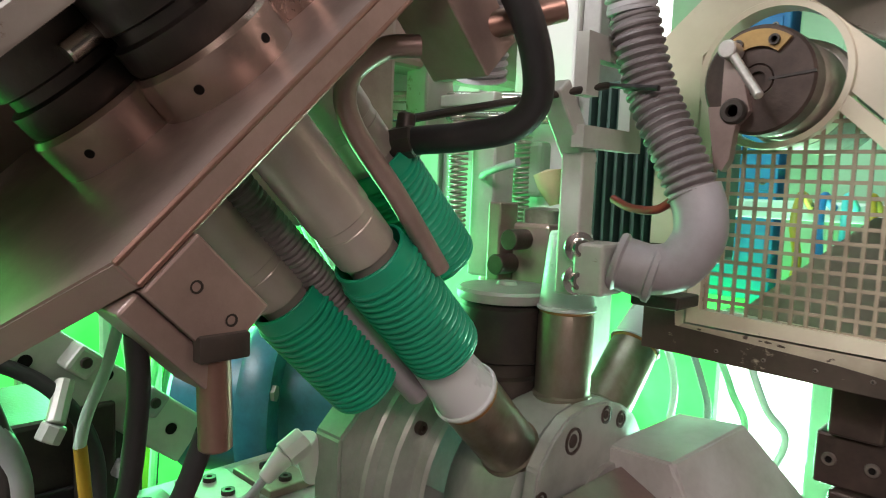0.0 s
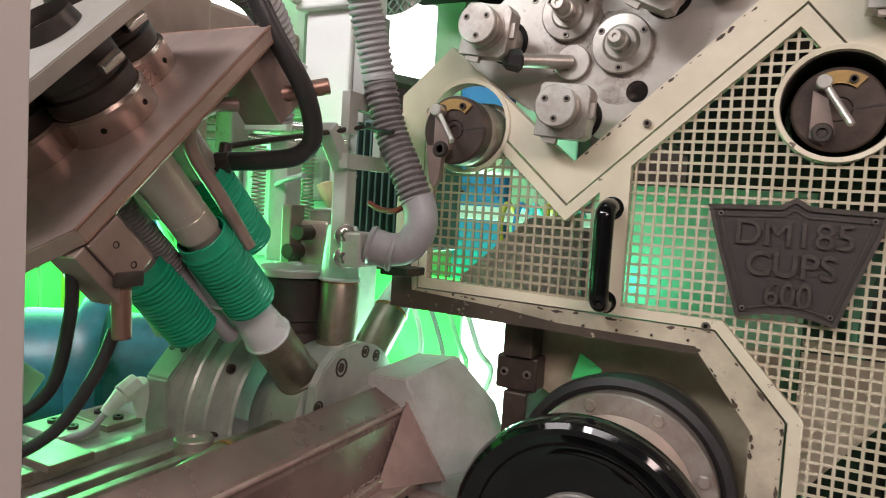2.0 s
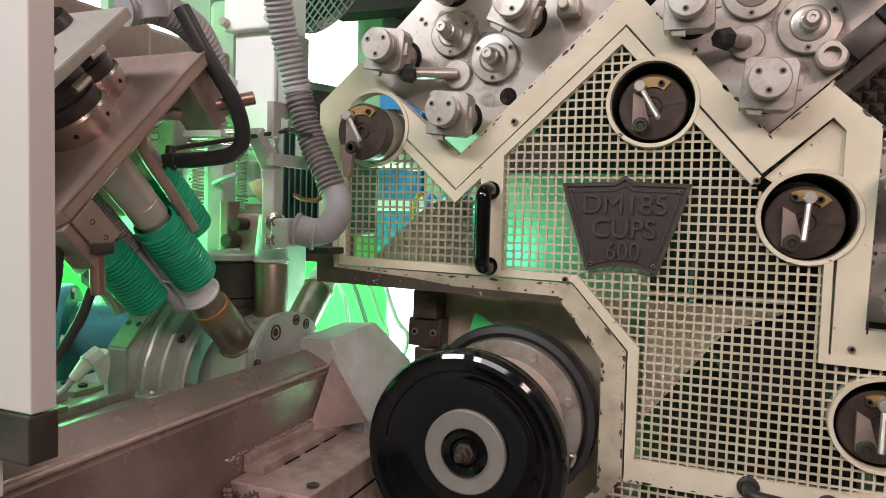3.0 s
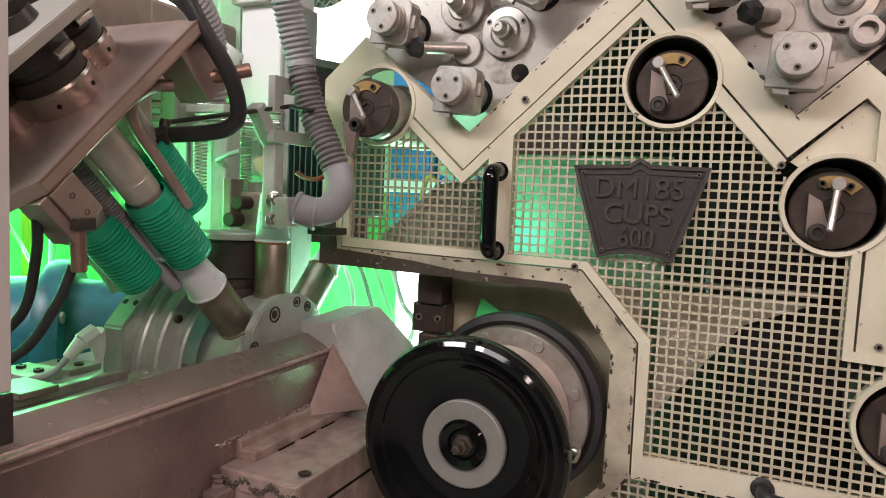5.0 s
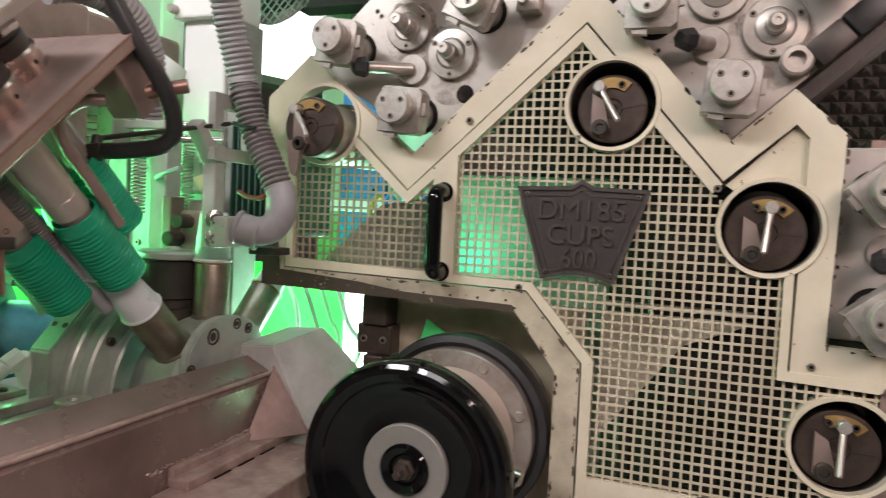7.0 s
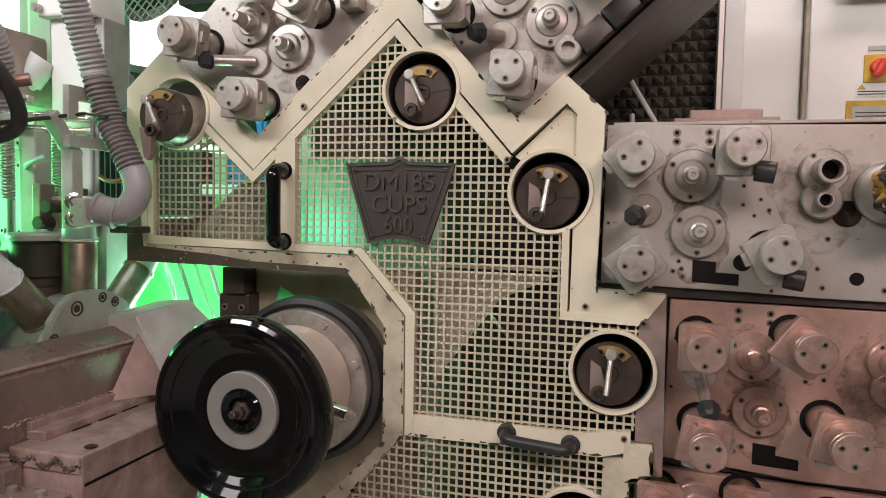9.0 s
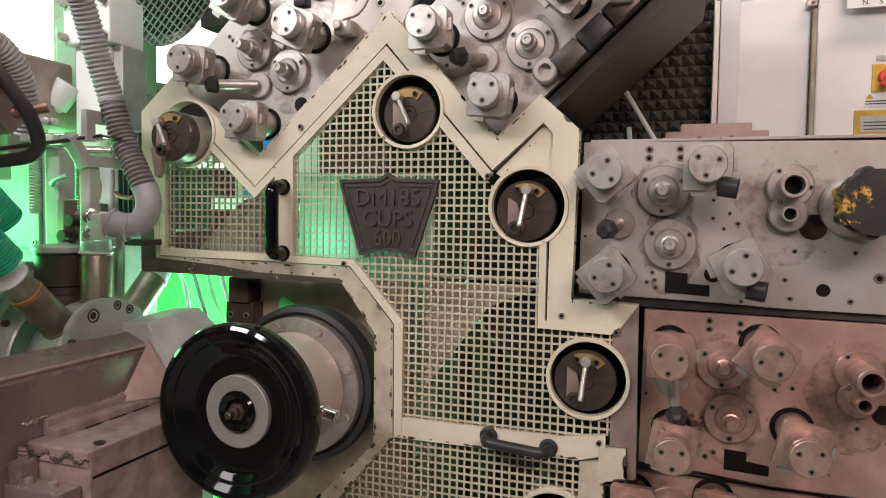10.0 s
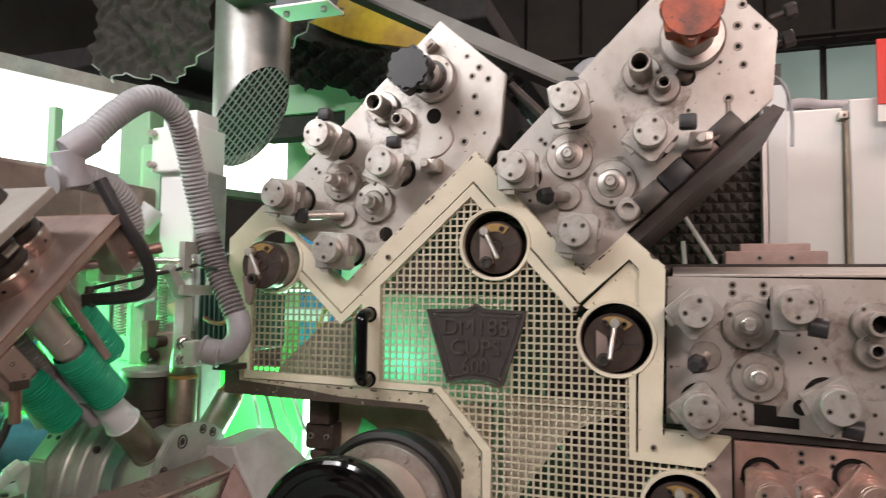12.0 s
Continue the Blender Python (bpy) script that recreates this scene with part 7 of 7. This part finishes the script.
for k in range(6):
    hose("pneumatic_tube", [(-0.98 + 0.035 * k, 0.502, 1.41), (-0.98 + 0.035 * k, 0.44, 1.43), (-0.97 + 0.037 * k, 0.38, 1.38), (-0.955 + 0.03 * k, 0.36, 1.32 - 0.005 * k), (-0.98 + 0.03 * k, 0.40, 1.24)], 0.007, (YELLOW, SKYBLUE, mat("turquoise_tube", (0.1, 0.6, 0.6), 0.4))[k % 3], "coloured pneumatic tube behind the mesh", 20)

# duct with a grille
duct = thing("exhaust_duct", "pale sheet metal exhaust pipe with slanted mesh grille", "duct", (-1.22, 0.35, 0))
bm = bmesh.new()
cut = lambda x, y=0.0: 2.035 + 1.15 * x - 0.38 * y
n = 40
ring = [(0.118 * math.cos(k * math.tau / n), 0.118 * math.sin(k * math.tau / n)) for k in range(n)]
lo = [bm.verts.new((x, y, cut(x, y))) for x, y in ring]
hi = [bm.verts.new((x, y, 3.4)) for x, y in ring]
for k in range(n):
    bm.faces.new((lo[k], lo[(k + 1) % n], hi[(k + 1) % n], hi[k]))
part("pipe", bm, mat("galvanised_sheet", (0.33, 0.32, 0.30), 0.42, 0.6, second=(0.17, 0.155, 0.14), scale=5, amount=0.9, fine=220, bump=0.08), duct)
bm = bmesh.new()
for k in range(-7, 8):
    v = k * 0.0162
    h = math.sqrt(max(0.117 ** 2 - v * v, 0))
    if h > 0.01:
        rod(bm, (v, -h, cut(v, -h)), (v, h, cut(v, h)), 0.0022, seg=6)
        rod(bm, (-h, v, cut(-h, v)), (h, v, cut(h, v)), 0.0022, seg=6)
part("grille", bm, GREYPVC, duct, "dark wire grille")
bm = bmesh.new()
bm.faces.new([bm.verts.new((x * 0.98, y * 0.98, cut(x * 0.98, y * 0.98) + 0.03)) for x, y in ring])
part("dark_inside", bm, DARK, duct)

# torn foil and dark insulation overhead
ins = thing("overhead_cover", "dark overhead insulation with a stained yellow cover", "overhead cover", (0, 0, 0))
bm = bmesh.new()
box(bm, -3.4, -0.62, 1.0, 2.6, 2.55, 2.65, 0.01)
part("insulation", bm, FOAM, ins, smooth=False)
bm = bmesh.new()
prism(bm, [(-1.6, 2.12), (-0.55, 2.12), (-0.62, 2.25), (-1.6, 2.74)], 0.95, 1.05)
part("dark_lintel", bm, FOAM, ins, smooth=False)
for x0, x1, z0, z1, y0, seed in ((-2.15, -1.58, 2.28, 2.66, 0.62, 21), (-1.40, -1.16, 2.42, 2.62, 0.72, 5)):
    g = random.Random(seed)
    ph = [g.uniform(0, 6.28) for _ in range(6)]
    nx, nz = int((x1 - x0) / 0.008), int((z1 - z0) / 0.008)
    bm = bmesh.new()
    rim, grid = [], []
    for i in range(nx + 1):
        u = i / nx
        sag = 0.11 * math.sin(math.pi * u) ** 0.7 + 0.022 * math.sin(9 * u + ph[0]) + 0.012 * math.sin(23 * u + ph[1])
        bot = z0 + 0.12 - sag
        col = []
        for k in range(nz + 1):
            x, z = x0 + (x1 - x0) * u, bot + (z1 - bot) * k / nz
            y = y0 - 0.045 * (0.5 + 0.5 * math.sin(x * 66 + 1.3 * math.sin(z * 31 + ph[2])) * math.sin(z * 62 + 1.1 * math.sin(x * 27 + ph[3]))) + 0.012 * math.sin(x * 19 + z * 23 + ph[4])
            col.append(bm.verts.new((x, y, z)))
        grid.append(col)
        rim.append(col[0].co.copy())
    for i in range(nx):
        for k in range(nz):
            bm.faces.new((grid[i][k], grid[i + 1][k], grid[i + 1][k + 1], grid[i][k + 1]))
    bmesh.ops.solidify(bm, geom=bm.faces[:], thickness=0.008)
    tf = part("torn_foam", bm, EGGFOAM, ins, "torn sooty egg-crate insulation foam", angle=60)
    bm = bmesh.new()
    sweep(bm, rim, 0.003, 8)
    part("torn_edge", bm, GREYPAINT, tf, "pale torn skin edge")
bm = bmesh.new()
prism(bm, [(-1.345, 2.580), (-1.19, 2.505), (-1.065, 2.462), (-0.875, 2.420), (-0.806, 2.405), (-0.772, 2.498), (-0.995, 2.647), (-1.10, 2.675), (-1.195, 2.676), (-1.215, 2.64), (-1.255, 2.62), (-1.30, 2.615)], 0.90, 0.92)
part("yellow_cover", bm, YELLOW, ins, "stained yellow cover sheet", smooth=False)
bm = bmesh.new()
box(bm, -1.52, -1.03, 0.93, 0.949, 2.21, 2.335, 0.004)
part("green_bar", bm, MGREEN, ins, "pale green cross bar", smooth=False)
rng = random.Random(5)
bm = bmesh.new()
nx, nz = 90, 16
grid = [[bm.verts.new((-1.45 + i * 0.0113, 0.80 + 0.02 * math.sin(i * 0.9 + k) + rng.uniform(-0.012, 0.012), 2.50 - 0.00283 * i - k * 0.011 + (0.02 * math.sin(i * 0.31) + rng.uniform(-0.012, 0.012) if k == nz else rng.uniform(-0.003, 0.003)))) for k in range(nz + 1)] for i in range(nx + 1)]
for i in range(nx):
    for k in range(nz):
        bm.faces.new((grid[i][k], grid[i + 1][k], grid[i + 1][k + 1], grid[i][k + 1]))
bmesh.ops.solidify(bm, geom=bm.faces[:], thickness=0.01)
part("ragged_edge", bm, FOAM, ins, "ragged black insulation edge", smooth=False)
jb = thing("junction_box", "dark overhead junction box with a pale base plate", "junction box", (-0.89, 0.09, 2.297))
bm = bmesh.new()
box(bm, -0.08, 0.075, 0.0, 0.07, -0.035, 0.10, 0.005)
part("box", bm, mat("dark_grey_enamel", (0.05, 0.052, 0.055), 0.4, second=(0.025, 0.025, 0.027), scale=8, amount=0.7), jb, smooth=False)
bm = bmesh.new()
box(bm, -0.088, 0.088, -0.012, 0.085, -0.043, -0.0355, 0.002)
part("base_plate", bm, WHITE, jb, "pale base plate", smooth=False)
for x in (-0.055, 0.06):
    bm = bmesh.new()
    rod(bm, (x, 0.02, -0.043), (x, 0.02, -0.056), 0.009, seg=10)
    part("gland", bm, GREYPVC, jb)
for x in (-0.05, -0.015, 0.02):
    bm = bmesh.new()
    rod(bm, (x, -0.012, 0.02), (x, 0.0, 0.02), 0.012, seg=12)
    part("plug", bm, RUBBER, jb)
bm = bmesh.new()
box(bm, 0.055, 0.072, -0.011, -0.001, -0.034, 0.04, 0.003)
part("clip", bm, STEEL, jb)
bm = bmesh.new()
box(bm, -0.015, 0.015, 0.02, 0.05, 0.101, 0.9)
part("hanger", bm, DARK, jb, smooth=False)
bm = bmesh.new()
box(bm, -0.32, -0.06, 0.071, 0.15, 0.055, 0.085, 0.002)
part("bracket", bm, DARK, jb, smooth=False)


# ---- motion ----
def ease(f):
    return f * f * (3 - 2 * f)


def motions():
    mids = [m + 0.03 for m in MIDS]
    n_steps = len(mids)
    shape = (0.0, 0.25, 0.5, 0.75, 1.0)

    def angle(t):
        return 45.0 * sum(ease(min(max((t - m + TURN_TIME / 2) / TURN_TIME, 0), 1)) for m in mids)

    times = [0.0]
    for m in mids:
        times += [m - TURN_TIME / 2 + TURN_TIME * f for f in shape]
    times = sorted({round(t * FPS) / FPS for t in times if t < 12.0} | {12.0})
    walk(turret, [(t, Matrix.Translation(HUB) @ Matrix.Rotation(radians(angle(t)), 4, "X")) for t in times])
    # cup k stands on top of the wheel after step k - 2, is carried to the tube and blown out
    for k, c in enumerate(cups):
        rows = []
        arrive = mids[k - 1] + TURN_TIME / 2 if 0 < k <= n_steps else (-0.16 if k == 0 else 99.0)
        last = None
        for i in range(0, 12 * FPS + 1, 1):
            t = i / FPS
            s = ease(min(max((t - arrive - 0.12) / 0.34, 0), 1))
            a = angle(t) + 45.0 - 45.0 * k
            wait = max(-135.0 - a, 0.0) / 45.0
            a = min(max(a, -135.0), 45.0)
            h = 0.268 + 0.12 * s + 0.012 * wait
            key = (round(a, 3), round(h, 5))
            q = Matrix.Translation(HUB) @ Matrix.Rotation(radians(a), 4, "X") @ Matrix.Translation((0, 0, h))
            rows.append((t, key, q))
        keep = [r for j, r in enumerate(rows) if j in (0, len(rows) - 1) or rows[j - 1][1] != r[1] or rows[j + 1][1] != r[1]]
        walk(c, [(t, q) for t, _, q in keep])


motions()
